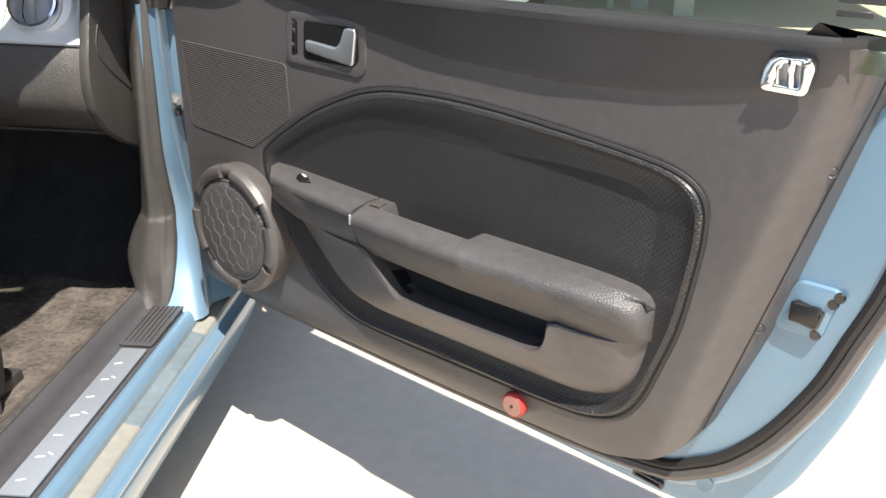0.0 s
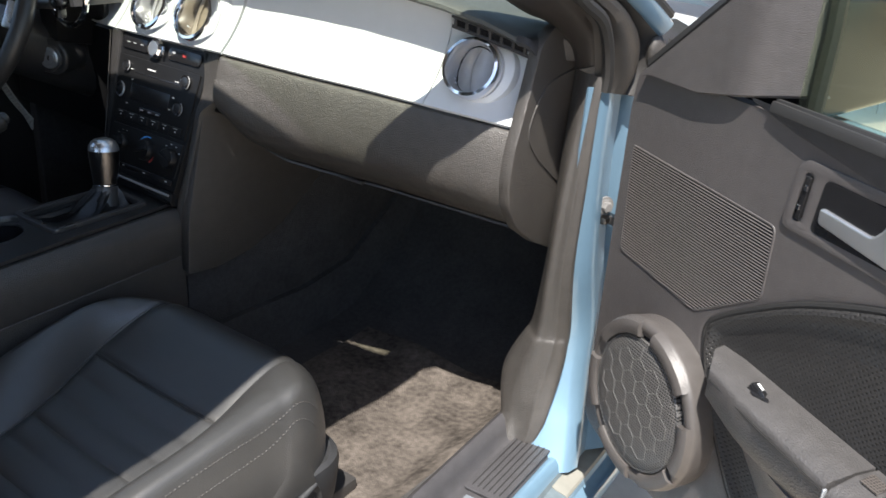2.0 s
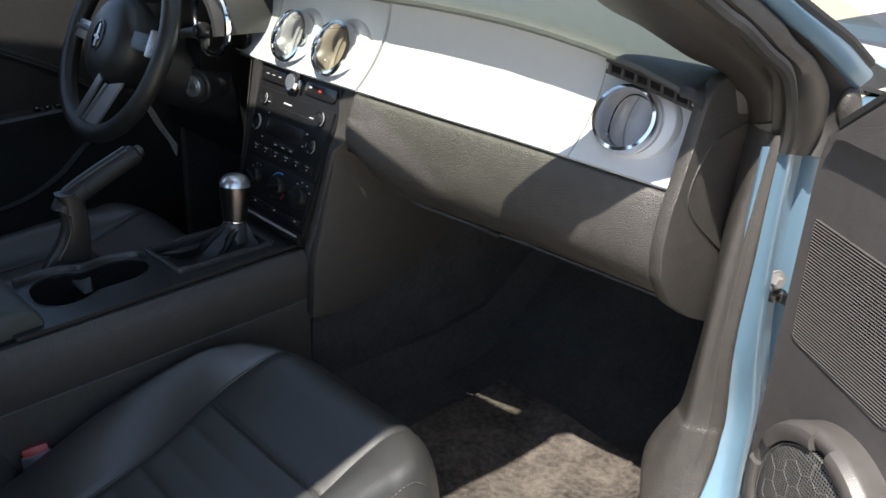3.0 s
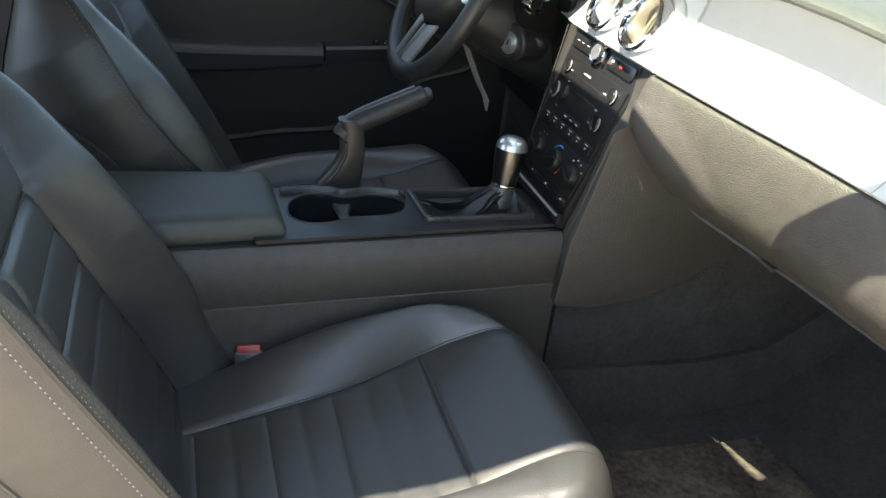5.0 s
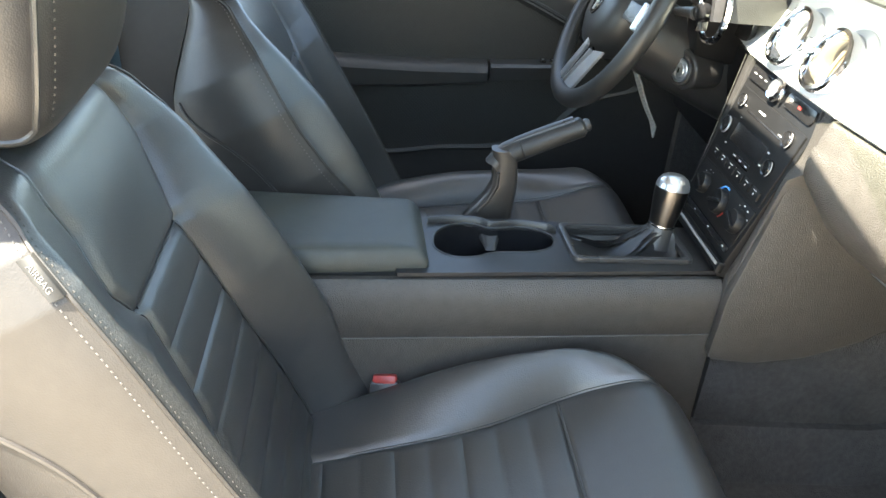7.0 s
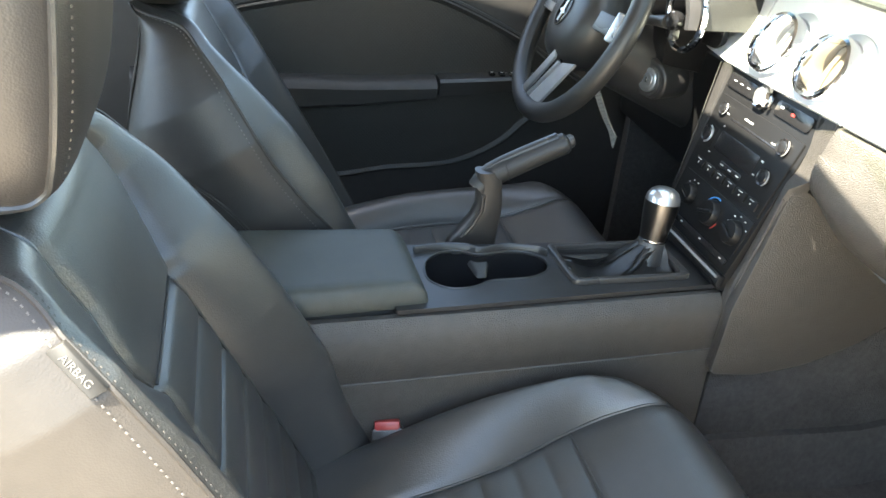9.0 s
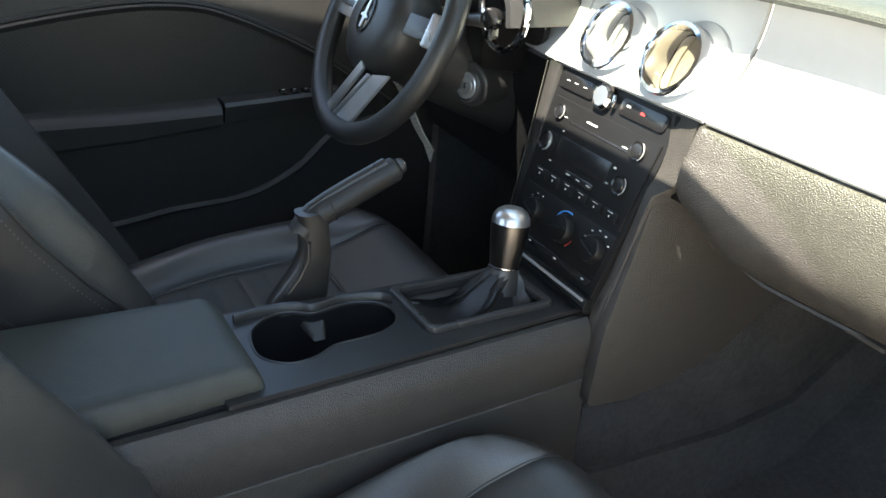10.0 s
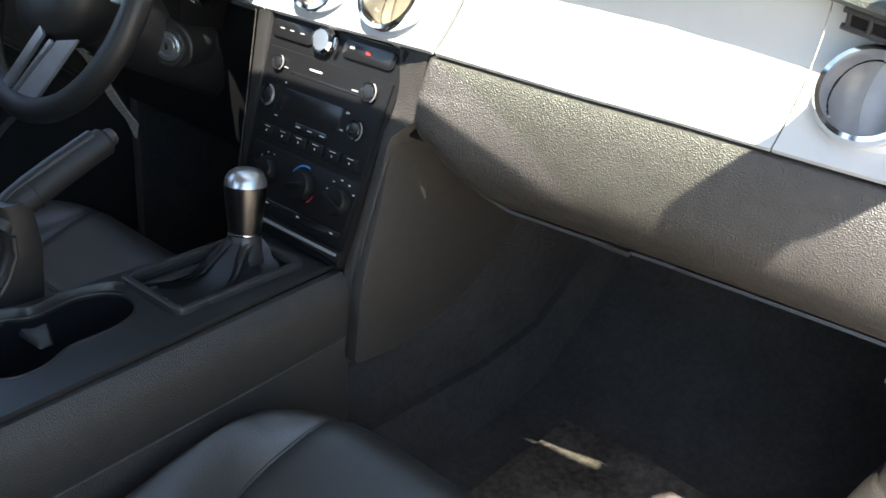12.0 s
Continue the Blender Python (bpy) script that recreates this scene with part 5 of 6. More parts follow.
        # the welt where the back shell begins
        welt = spline([(0.43, 0.15, 0), (0.385, 0.128, 0), (0.345, 0.102, 0), (0.30, 0.085, 0), (0.24, 0.076, 0), (0.15, 0.072, 0), (0.0, 0.074, 0), (-0.06, 0.075, 0)], 6)
        part("welt", tube([Vector(flank(q.x, sd, q.y)) + Vector((sd * 0.001, 0, 0)) for q in welt], 0.0026, 6), SIDE_LEATHER, s)
    part("yoke_seam", tube([back(APEX, x, depth(APEX, x / width(APEX, 1 if x > 0 else -1)) + 0.0024) for x in span(-inner(APEX), inner(APEX), 16)], 0.0015, 6), LEATHER, s)
    part("back_panel", loft([[back(u - 0.004, f * (width(u) - 0.03), -0.165 + 0.09 * step(0.4, 0.57, u) - 0.01 * (1 - f * f)) for f in span(-1, 1, 10)] for u in us[::3]]), VINYL, s)
    # headrest
    HR = [(0.872, 0.06, 0.02, -0.937), (0.880, 0.11, 0.042, -0.934), (0.90, 0.145, 0.058, -0.928), (0.93, 0.16, 0.066, -0.924), (0.97, 0.166, 0.07, -0.921), (1.03, 0.166, 0.07, -0.916), (1.08, 0.160, 0.066, -0.912), (1.11, 0.145, 0.055, -0.910), (1.125, 0.115, 0.038, -0.910), (1.131, 0.07, 0.018, -0.910)]
    HR = [tuple(q) for q in zip(*[[p.x for p in spline([(r[i], 0, 0) for r in HR], 3)] for i in range(4)])]

    def head(r, a, grow=0.0):
        z, w, d, y = r[0] + 0.012, r[1] - 0.006, r[2], r[3] - 0.008
        c, n2 = math.cos(a), math.sin(a)
        return (cx + flip * (w + grow) * math.copysign(abs(c) ** 0.42, c), y + (d + grow) * math.copysign(abs(n2) ** 0.5, n2), z)

    part("headrest", loft([[head(r, 2 * math.pi * k / 48) for k in range(48)] for r in HR], ring=True, caps=True), SIDE_LEATHER, s, "padded leather headrest")
    rim_path = [head(r, radians(40), 0.001) for r in HR[-4:6:-1]] + [head(HR[6], radians(a), 0.001) for a in (28, 10, 0, -10, -30, -45)]
    part("headrest_piping", tube(spline(rim_path, 2), 0.0028, 6), LEATHER, s)
    part("stitching", dots([head(r, radians(58), 0.001) for r in HR[-4:6:-1]], 0.0070, 0.0022, (0.5 * flip, 0.8, 0)), PLASTIC, s)
    for sd in (-0.05, 0.05):
        part("headrest_post", tube([(cx + sd, -0.925, 0.85), (cx + sd, -0.945, 0.95)], 0.006, 10), CHROME, s)
    return s, back, width, depth


pseat, pback, pwidth, pdepth = seat(0.325, "black leather bucket seat with pleated middle and sunlit bolster", "front seats", 1)
seat(-0.352, "black leather bucket seat behind the steering wheel", "front seats", -1, 0.085)
# airbag tag sewn into the outer bolster
tag = part("airbag_tag", hexa([pback(0.487, pwidth(0.487) + a, pdepth(0.487, 1) + b) for a, b in ((0.002, 0.002), (0.007, 0.001), (0.0095, -0.011), (0.007, -0.011))] + [pback(0.450, pwidth(0.450) + a, pdepth(0.450, 1) + b) for a, b in ((0.002, 0.002), (0.007, 0.001), (0.0095, -0.011), (0.007, -0.011))], 0.0005, 1), RUBBER, pseat, "black woven airbag tag")
txt = bpy.data.curves.new("airbag_word", "FONT")
txt.body, txt.size, txt.extrude, txt.align_x = "AIRBAG", 0.0078, 0.0002, "CENTER"
word = new("airbag_word", txt)
word.data.materials.append(THREAD)
word.parent = pseat
o, e = Vector(pback(0.4855, pwidth(0.4855) + 0.0092, pdepth(0.4855, 1) - 0.0075)), Vector(pback(0.4515, pwidth(0.4515) + 0.0092, pdepth(0.4515, 1) - 0.0075))
xa = (e - o).normalized()
za = Vector((0.95, 0.25, 0.15))
za = (za - xa * za.dot(xa)).normalized()
word.matrix_basis = Matrix.Translation((o + e) / 2) @ Matrix((xa, za.cross(xa), za)).transposed().to_4x4()

# rear bench, barely seen behind the front seats
bench = thing("rear_seat", "dark rear bench seat in shade", "car seat")
part("cushion", box((0, -1.4, 0.38), (1.2, 0.45, 0.2), 0.06, 4), LEATHER, bench)
part("backrest", hexa([(-0.6, -1.75, 0.4), (0.6, -1.75, 0.4), (0.6, -1.58, 0.4), (-0.6, -1.58, 0.4), (-0.58, -1.95, 0.9), (0.58, -1.95, 0.9), (0.58, -1.8, 0.92), (-0.58, -1.8, 0.92)], 0.05, 4), LEATHER, bench)

# ---- steering wheel ----
wheel = thing("steering_wheel", "black leather steering wheel with silver spokes", "steering wheel", facing((-0.372, -0.180, 0.869), (0.0, -0.9, 0.42)))
R = 0.172
part("rim", tube([(R * math.cos(a), R * math.sin(a), 0) for a in (2 * math.pi * k / 72 for k in range(72))], 0.0170, 14, True), BOOT_LEATHER, wheel, "stitched black leather rim")
for a0, a1 in ((188, 246), (262, 352), (8, 172)):
    part("stitching", dots([((R - 0.0162) * math.cos(a), (R - 0.0162) * math.sin(a), 0.004) for a in span(radians(a0), radians(a1), 60)], 0.0055, 0.0032, (0, 0, 1)), DULL_THREAD, wheel)
hub = part("hub", lathe([(0.0, 0.036), (0.03, 0.0355), (0.055, 0.032), (0.074, 0.022), (0.084, 0.006), (0.086, -0.018), (0.07, -0.05)], 40), BOOT_LEATHER, wheel, "padded hub cover")
part("emblem", lathe([(0.02, 0.0), (0.02, 0.003), (0.0175, 0.0035), (0.0175, 0.001), (0.0, 0.001)], 28, Matrix.Translation((0, 0, 0.0350)) @ Matrix.Diagonal((0.95, 1.45, 1, 1))), GLOSS, hub, "oval badge")
part("badge_mark", prism(cornered([(-0.0025, -0.021), (0.0025, -0.021), (0.0035, 0.0), (0.013, 0.005), (0.003, 0.008), (0.0025, 0.021), (-0.0025, 0.021), (-0.003, 0.006), (-0.013, 0.003), (-0.003, -0.002)], 0.001), -0.001, 0.001, 0.0), SATIN, hub, m=Matrix.Translation((0, 0, 0.0380)) @ Matrix.Rotation(radians(90), 4, "X"))
def spoke(a0, w, sep, r0, r1, mat, name="spoke"):
    d, n2 = Vector((math.cos(a0), math.sin(a0), 0)), Vector((-math.sin(a0), math.cos(a0), 0))
    pts = []
    for z in (-0.004, 0.006):
        for r, k in ((r0, -1), (r1, -1), (r1, 1), (r0, 1)):
            zz = z + 0.012 * (1 - (r - r0) / (r1 - r0))
            p = d * r + n2 * (sep + k * w)
            pts.append((p.x, p.y, zz))
    return part(name, hexa(pts, 0.003), mat, wheel, "satin silver spoke")
spoke(radians(180), 0.018, 0.0, 0.078, R - 0.006, SATIN)
spoke(radians(4), 0.024, 0.008, 0.142, R - 0.004, SATIN)
spoke(radians(4), 0.016, 0.008, 0.085, 0.140, PLASTIC)


def leg(name, quad, z0, z1, mat, label=""):
    """A flat leg of the lower spoke: four corners (x, y), hub end first, at two heights."""
    (a, b, c, d) = quad
    return part(name, hexa([(*a, z0 - 0.006), (*b, z0 - 0.006), (*c, z1 - 0.006), (*d, z1 - 0.006), (*a, z0), (*b, z0), (*c, z1), (*d, z1)], 0.0022), mat, wheel, label)


leg("spoke", ((0.026, -0.062), (0.040, -0.072), (-0.036, -0.163), (-0.054, -0.152)), 0.026, 0.008, SATIN, "satin silver spoke leg")
leg("spoke", ((0.050, -0.074), (0.058, -0.076), (-0.024, -0.164), (-0.030, -0.160)), 0.022, 0.006, SATIN, "narrow silver spoke leg")
leg("spoke_face", ((0.060, -0.073), (0.104, -0.062), (0.030, -0.158), (-0.022, -0.164)), 0.018, 0.004, BLADE, "dull silver lower spoke face")
leg("spoke_foot", ((-0.052, -0.150), (-0.022, -0.160), (-0.026, -0.178), (-0.058, -0.166)), 0.010, 0.010, SATIN, "spoke foot on the rim")
leg("slot", ((0.039, -0.070), (0.052, -0.074), (-0.028, -0.160), (-0.038, -0.158)), 0.016, 0.0, GLOSS)
part("switch_bank", box((-0.118, 0.004, 0.013), (0.055, 0.012, 0.008), 0.003), PLASTIC, wheel)
col = thing("steering_column", "black steering column with ignition lock and stalk", "steering column")
part("shroud", tube([(-0.39, -0.18, 0.86), (-0.385, -0.1, 0.82), (-0.38, 0.08, 0.74)], [0.055, 0.068, 0.07], 18), CONSOLE_PLASTIC, col)
part("lock_housing", prism(cornered([(-0.056, -0.026), (0.012, -0.034), (0.034, -0.018), (0.036, 0.012), (0.018, 0.034), (-0.01, 0.038), (-0.056, 0.012)], 0.014, 5), -0.012, 0.05, 0.006, 3), CONSOLE_PLASTIC, col, "rounded ignition lock housing", m=Matrix.Translation((-0.316, -0.052, 0.785)) @ Matrix.Rotation(radians(20), 4, "Z"))
LM = facing((-0.313, -0.0655, 0.785), (0.33, -0.93, 0.12))
part("lock_bezel", lathe([(0.027, -0.006), (0.026, 0.001), (0.0225, 0.002), (0.0195, -0.002)], 28), PLASTIC, col, m=LM)
lock = part("ignition_lock", lathe([(0.0205, -0.004), (0.0205, 0.0035), (0.018, 0.005), (0.0135, 0.0045), (0.0125, 0.0035), (0.0115, 0.005), (0.0, 0.005)], 32), SATIN, col, "chrome ignition lock cylinder", m=LM)
part("key_slot", box((0, 0, 0.0055), (0.003, 0.009, 0.002), 0.0005), GLOSS, lock)
part("column_cover", hexa([(-0.345, -0.055, 0.815), (-0.298, -0.055, 0.815), (-0.298, 0.03, 0.80), (-0.345, 0.03, 0.80), (-0.325, -0.075, 0.895), (-0.27, -0.07, 0.895), (-0.27, 0.02, 0.895), (-0.325, 0.02, 0.895)], 0.008), STACK, col, "matt column cover")
part("stalk", tube([(-0.30, -0.10, 0.888), (-0.27, -0.095, 0.895), (-0.245, -0.088, 0.899)], [0.007, 0.0085, 0.011], 12), PLASTIC, col, "wiper stalk")
part("stalk_knob", lathe([(0.0, -0.016), (0.010, -0.014), (0.0155, -0.005), (0.0155, 0.006), (0.011, 0.014), (0.0, 0.016)], 20), GLOSS, col, "round black stalk end", m=facing((-0.240, -0.078, 0.902), (0.6, -0.7, 0.2)))
part("stalk_clip", hexa([(-0.256, -0.082, 0.872), (-0.238, -0.086, 0.872), (-0.238, -0.066, 0.872), (-0.256, -0.066, 0.872), (-0.252, -0.08, 0.895), (-0.24, -0.082, 0.895), (-0.24, -0.066, 0.895), (-0.252, -0.066, 0.895)], 0.003), GLOSS, col)
strap2 = thing("woven_strap", "grey beaded woven strap hanging below the steering wheel", "strap")
part("ribbon", thicken(loft([[p + Vector((-0.012, 0.0, 0.002)), p + Vector((0.012, 0.006, -0.002))] for p in spline([(-0.486, -0.10, 0.742), (-0.487, -0.088, 0.725), (-0.478, -0.06, 0.665), (-0.468, -0.04, 0.63)], 5)] + [[(-0.472, -0.03, 0.60), (-0.470, -0.03, 0.60)]]), 0.003), WEAVE, strap2)
part("clasp", box((-0.487, -0.1, 0.75), (0.03, 0.01, 0.012), 0.003), ALU, strap2)

# ---- driver door, closed ----
# trim and insert use shaded copies of the passenger door's materials
ddoor = thing("driver_door", "closed black driver door panel, coloured darker for shade", "car door", Matrix.Translation((-0.735, 0, 0)) @ Matrix.Rotation(radians(90), 4, "Z"))
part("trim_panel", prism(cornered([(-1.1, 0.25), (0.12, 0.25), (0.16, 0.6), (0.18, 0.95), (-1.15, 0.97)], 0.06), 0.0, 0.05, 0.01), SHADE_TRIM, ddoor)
DR = rounded([(0.02, 0.625), (-0.09, 0.70), (-0.172, 0.752), (-0.306, 0.811), (-0.393, 0.832), (-0.516, 0.830), (-0.70, 0.80), (-0.84, 0.76), (-0.88, 0.70), (-0.86, 0.55), (-0.78, 0.45), (-0.57, 0.430), (-0.434, 0.448), (-0.285, 0.462), (-0.18, 0.51), (-0.10, 0.58)], 5)
part("recess_rim", tube([(u, -0.003, z) for u, z in DR], 0.006, 8, True), RUBBER, ddoor)
cd = (-0.42, 0.63)
part("padded_insert", loft([[(cd[0] + (u - cd[0]) * k, y, cd[1] + (z - cd[1]) * k) for u, z in DR] for k, y in ((0.99, -0.002), (0.975, -0.007), (0.95, -0.004), (0.9, 0.002), (0.8, 0.006), (0.5, 0.0075), (0.1, 0.008))], ring=True, caps=True), DRIVER_INSERT, ddoor, "perforated insert, coloured darker for shade", m=pose(0, -0.012, 0))
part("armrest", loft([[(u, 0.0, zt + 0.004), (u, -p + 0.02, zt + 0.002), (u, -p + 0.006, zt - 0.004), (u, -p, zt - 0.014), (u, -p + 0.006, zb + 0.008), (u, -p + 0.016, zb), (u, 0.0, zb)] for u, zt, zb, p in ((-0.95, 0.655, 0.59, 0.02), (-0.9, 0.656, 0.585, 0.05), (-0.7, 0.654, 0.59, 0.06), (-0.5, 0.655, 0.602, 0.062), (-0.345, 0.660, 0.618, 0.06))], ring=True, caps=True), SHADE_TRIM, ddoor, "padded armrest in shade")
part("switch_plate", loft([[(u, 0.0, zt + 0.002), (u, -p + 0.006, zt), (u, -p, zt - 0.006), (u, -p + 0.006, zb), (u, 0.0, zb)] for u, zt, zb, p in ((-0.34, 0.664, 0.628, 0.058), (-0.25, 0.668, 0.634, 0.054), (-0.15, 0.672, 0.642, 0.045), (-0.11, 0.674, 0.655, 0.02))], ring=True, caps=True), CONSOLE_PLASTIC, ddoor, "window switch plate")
for k in range(4):
    part("window_switch", box((-0.225 + 0.022 * k, -0.032, 0.6735), (0.012, 0.016, 0.006), 0.002), GLOSS, ddoor)
    part("switch_mark", box((-0.225 + 0.022 * k, -0.032, 0.677), (0.005, 0.003, 0.0008), 0.0002, 1), WHITE_MARK, ddoor)
for z, a, b in ((0.556, -0.66, -0.36), (0.532, -0.66, -0.38), (0.482, -0.62, -0.28), (0.466, -0.62, -0.36)):
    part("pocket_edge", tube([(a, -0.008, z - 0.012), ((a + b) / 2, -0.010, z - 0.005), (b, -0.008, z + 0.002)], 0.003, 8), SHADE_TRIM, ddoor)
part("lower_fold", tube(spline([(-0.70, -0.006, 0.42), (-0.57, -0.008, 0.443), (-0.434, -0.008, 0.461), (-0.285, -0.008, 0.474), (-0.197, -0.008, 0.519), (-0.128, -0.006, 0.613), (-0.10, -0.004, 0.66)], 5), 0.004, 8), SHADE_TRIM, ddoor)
# ---- passenger door, standing open ----
# in the door's frame x runs from the hinge to the latch, z up, and -y into the cabin
DOOR = pose(0.8075, 0.130, 0.0, 0, 0, -31.6)
door = thing("passenger_door", "car door standing open, black trim and light blue shell", "car door", DOOR)
TRIM = cornered([(-0.008, 0.385), (0.03, 0.366), (0.3, 0.362), (0.65, 0.362), (0.93, 0.373), (1.035, 0.41), (1.10, 0.587), (1.161, 0.821), (1.190, 0.94), (1.192, 0.964), (0.6, 0.962), (0.0, 0.95), (-0.008, 0.9)], 0.03, 4)
RIM = rounded([(0.2281, 0.674), (0.2492, 0.6955), (0.2818, 0.719), (0.359, 0.767), (0.45, 0.8075), (0.5054, 0.824), (0.56, 0.832), (0.6535, 0.8355), (0.754, 0.831), (0.87, 0.8205), (0.94, 0.8125), (0.996, 0.803), (1.0275, 0.787), (1.041, 0.763), (1.0425, 0.7275), (1.038, 0.687), (1.0249, 0.606), (1.006, 0.545), (0.984, 0.484), (0.958, 0.4496), (0.918, 0.430), (0.864, 0.422), (0.694, 0.418), (0.517, 0.4162), (0.44, 0.421), (0.397, 0.436), (0.3406, 0.4716), (0.285, 0.538), (0.245, 0.605), (0.229, 0.645)], 3)
CEN = (0.64, 0.62)
ANG = [2 * math.pi * k / 300 for k in range(300)]
outer, rim = polar(TRIM, CEN, ANG), polar(RIM, CEN, ANG)


def skin(u, z):
    """Depth of the trim's surface: flat, with a shoulder that leans inward below the window and a rear edge that turns outward."""
    z0 = lerp([(0.0, 0.99), (0.2, 0.968), (0.3, 0.945), (0.4, 0.928), (0.5, 0.91), (0.64, 0.890), (0.84, 0.883), (1.0, 0.893), (1.08, 0.905), (1.18, 0.93)], u)
    d = z - z0
    y = -0.30 * (math.sqrt(d * d + 0.012 ** 2) + d) / 2
    e = u - (1.015 + (z - 0.421) * 0.293)
    y += 1.3 * (math.sqrt(e * e + 0.007 ** 2) + e) / 2
    if z < 0.40:
        y += 6.0 * (0.40 - z) ** 2
    return y


rings = [[(u, skin(u, z) + 0.012, z) for u, z in rim], [(u, skin(u, z) + 0.003, z) for u, z in rim]]
for k in range(1, 33):
    t = k / 32
    rings.append([((1 - t) * a[0] + t * b[0], skin((1 - t) * a[0] + t * b[0], (1 - t) * a[1] + t * b[1]), (1 - t) * a[1] + t * b[1]) for a, b in zip(rim, outer)])
rings.append([(CEN[0] + (u - CEN[0]) * 1.004, skin(u, z) + 0.012, CEN[1] + (z - CEN[1]) * 1.006) for u, z in outer])
rings.append([(CEN[0] + (u - CEN[0]) * 1.01, 0.1, CEN[1] + (z - CEN[1]) * 1.006 - 0.05 * step(0.88, 0.95, z)) for u, z in outer])
part("trim_panel", loft(rings, ring=True), DOOR_VINYL, door, "grained vinyl door trim")
# thin darker sheet along the shade's edge, laid over the same trim
part("shoulder_pad", loft([[(u, skin(u, z) - e, z) for z, e in [(z0 - 0.002, -0.001), (z0, 0.0006)] + [(z0 + (0.9645 - z0) * k / 7, 0.0012) for k in range(1, 8)]] for u, z0 in [(u, lerp([(0.225, 0.962), (0.3, 0.945), (0.4, 0.930), (0.5, 0.911), (0.64, 0.891), (0.84, 0.884), (1.0, 0.894), (1.08, 0.906), (1.17, 0.928)], u)) for u in span(0.225, 1.17, 60)]]), SHOULDER_SHADE, door, "dark blue-grey sheet standing in for shade on the shoulder")
part("rim_groove", tube([(u, 0.0015, z) for u, z in RIM], 0.0045, 8, True), RUBBER, door, "dark piping round the padded recess")
bowl = []
for d, y in ((0.0, 0.008), (0.002, 0.0), (0.006, -0.005), (0.011, -0.006), (0.016, -0.0035), (0.022, 0.0), (0.03, 0.0022), (0.045, 0.0042), (0.06, 0.0066), (0.08, 0.010), (0.10, 0.0135), (0.13, 0.018), (0.17, 0.022), (0.22, 0.024)):
    ring = []
    for u, z in rim:
        w = Vector((CEN[0] - u, CEN[1] - z))
        k = min(d, w.length * 0.98)
        v = w.normalized() * k
        ring.append((u + v.x, y, z + v.y))
    bowl.append(ring)
part("padded_insert", loft(bowl, ring=True, caps=True), PERFORATED, door, "perforated black leather insert")
# the lower panel: pairs of points on its lower and its upper edge, from the hinge to the latch
LOWER = [((0.272, 0.640), (0.280, 0.646)), ((0.290, 0.615), (0.330, 0.615)), ((0.330, 0.566), (0.42, 0.590)), ((0.372, 0.522), (0.50, 0.586)), ((0.408, 0.489), (0.522, 0.580)), ((0.445, 0.470), (0.545, 0.556)), ((0.50, 0.4615), (0.575, 0.5265)), ((0.56, 0.4595), (0.60, 0.5205)), ((0.66, 0.459), (0.68, 0.520)), ((0.77, 0.459), (0.78, 0.520)), ((0.83, 0.459), (0.825, 0.5205)), ((0.87, 0.4595), (0.845, 0.528)), ((0.905, 0.4625), (0.853, 0.545)), ((0.937, 0.4735), (0.860, 0.570)), ((0.962, 0.492), (0.90, 0.570)), ((0.980, 0.522), (0.945, 0.570)), ((0.989, 0.553), (0.976, 0.572)), ((0.990, 0.578), (0.986, 0.578))]
lo, hi = spline([(a[0], 0, a[1]) for a, b in LOWER], 5), spline([(b[0], 0, b[1]) for a, b in LOWER], 5)
out_to = [(0.27, 0.006), (0.34, 0.026), (0.5, 0.036), (0.85, 0.032), (0.92, 0.022), (0.975, 0.008), (0.99, 0.0)]
cols = []
for a, b in zip(lo, hi):
    col = [(a.x, 0.028, a.z - 0.001), (a.x, 0.012, a.z)]
    for t in (0.0, 0.03, 0.07, 0.13, 0.2, 0.3, 0.45, 0.6, 0.75, 0.9, 0.97):
        q = a.lerp(b, t)
        reach = lerp(out_to, q.x)
        d = t * (b - a).length
        col.append((q.x, 0.006 - 0.016 * (1 - math.exp(-d / 0.007)) * min(1.0, reach / 0.015) - reach * t ** 0.8, q.z))
    last = Vector(col[-1])
    col += [(b.x, last.y + 0.0015, b.z), (b.x, last.y + 0.006, b.z + 0.0005), (b.x, 0.026, b.z - 0.006)]
    cols.append(col)
part("lower_panel", loft(cols), DOOR_VINYL, door, "grained lower panel with a map pocket")
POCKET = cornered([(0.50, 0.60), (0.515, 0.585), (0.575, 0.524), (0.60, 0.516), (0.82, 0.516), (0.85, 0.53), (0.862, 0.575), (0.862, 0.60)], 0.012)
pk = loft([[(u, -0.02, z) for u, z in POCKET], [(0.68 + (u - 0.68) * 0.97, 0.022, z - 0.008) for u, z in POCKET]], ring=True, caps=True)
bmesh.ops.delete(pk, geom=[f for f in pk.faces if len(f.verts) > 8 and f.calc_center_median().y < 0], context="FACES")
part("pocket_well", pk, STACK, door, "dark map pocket")


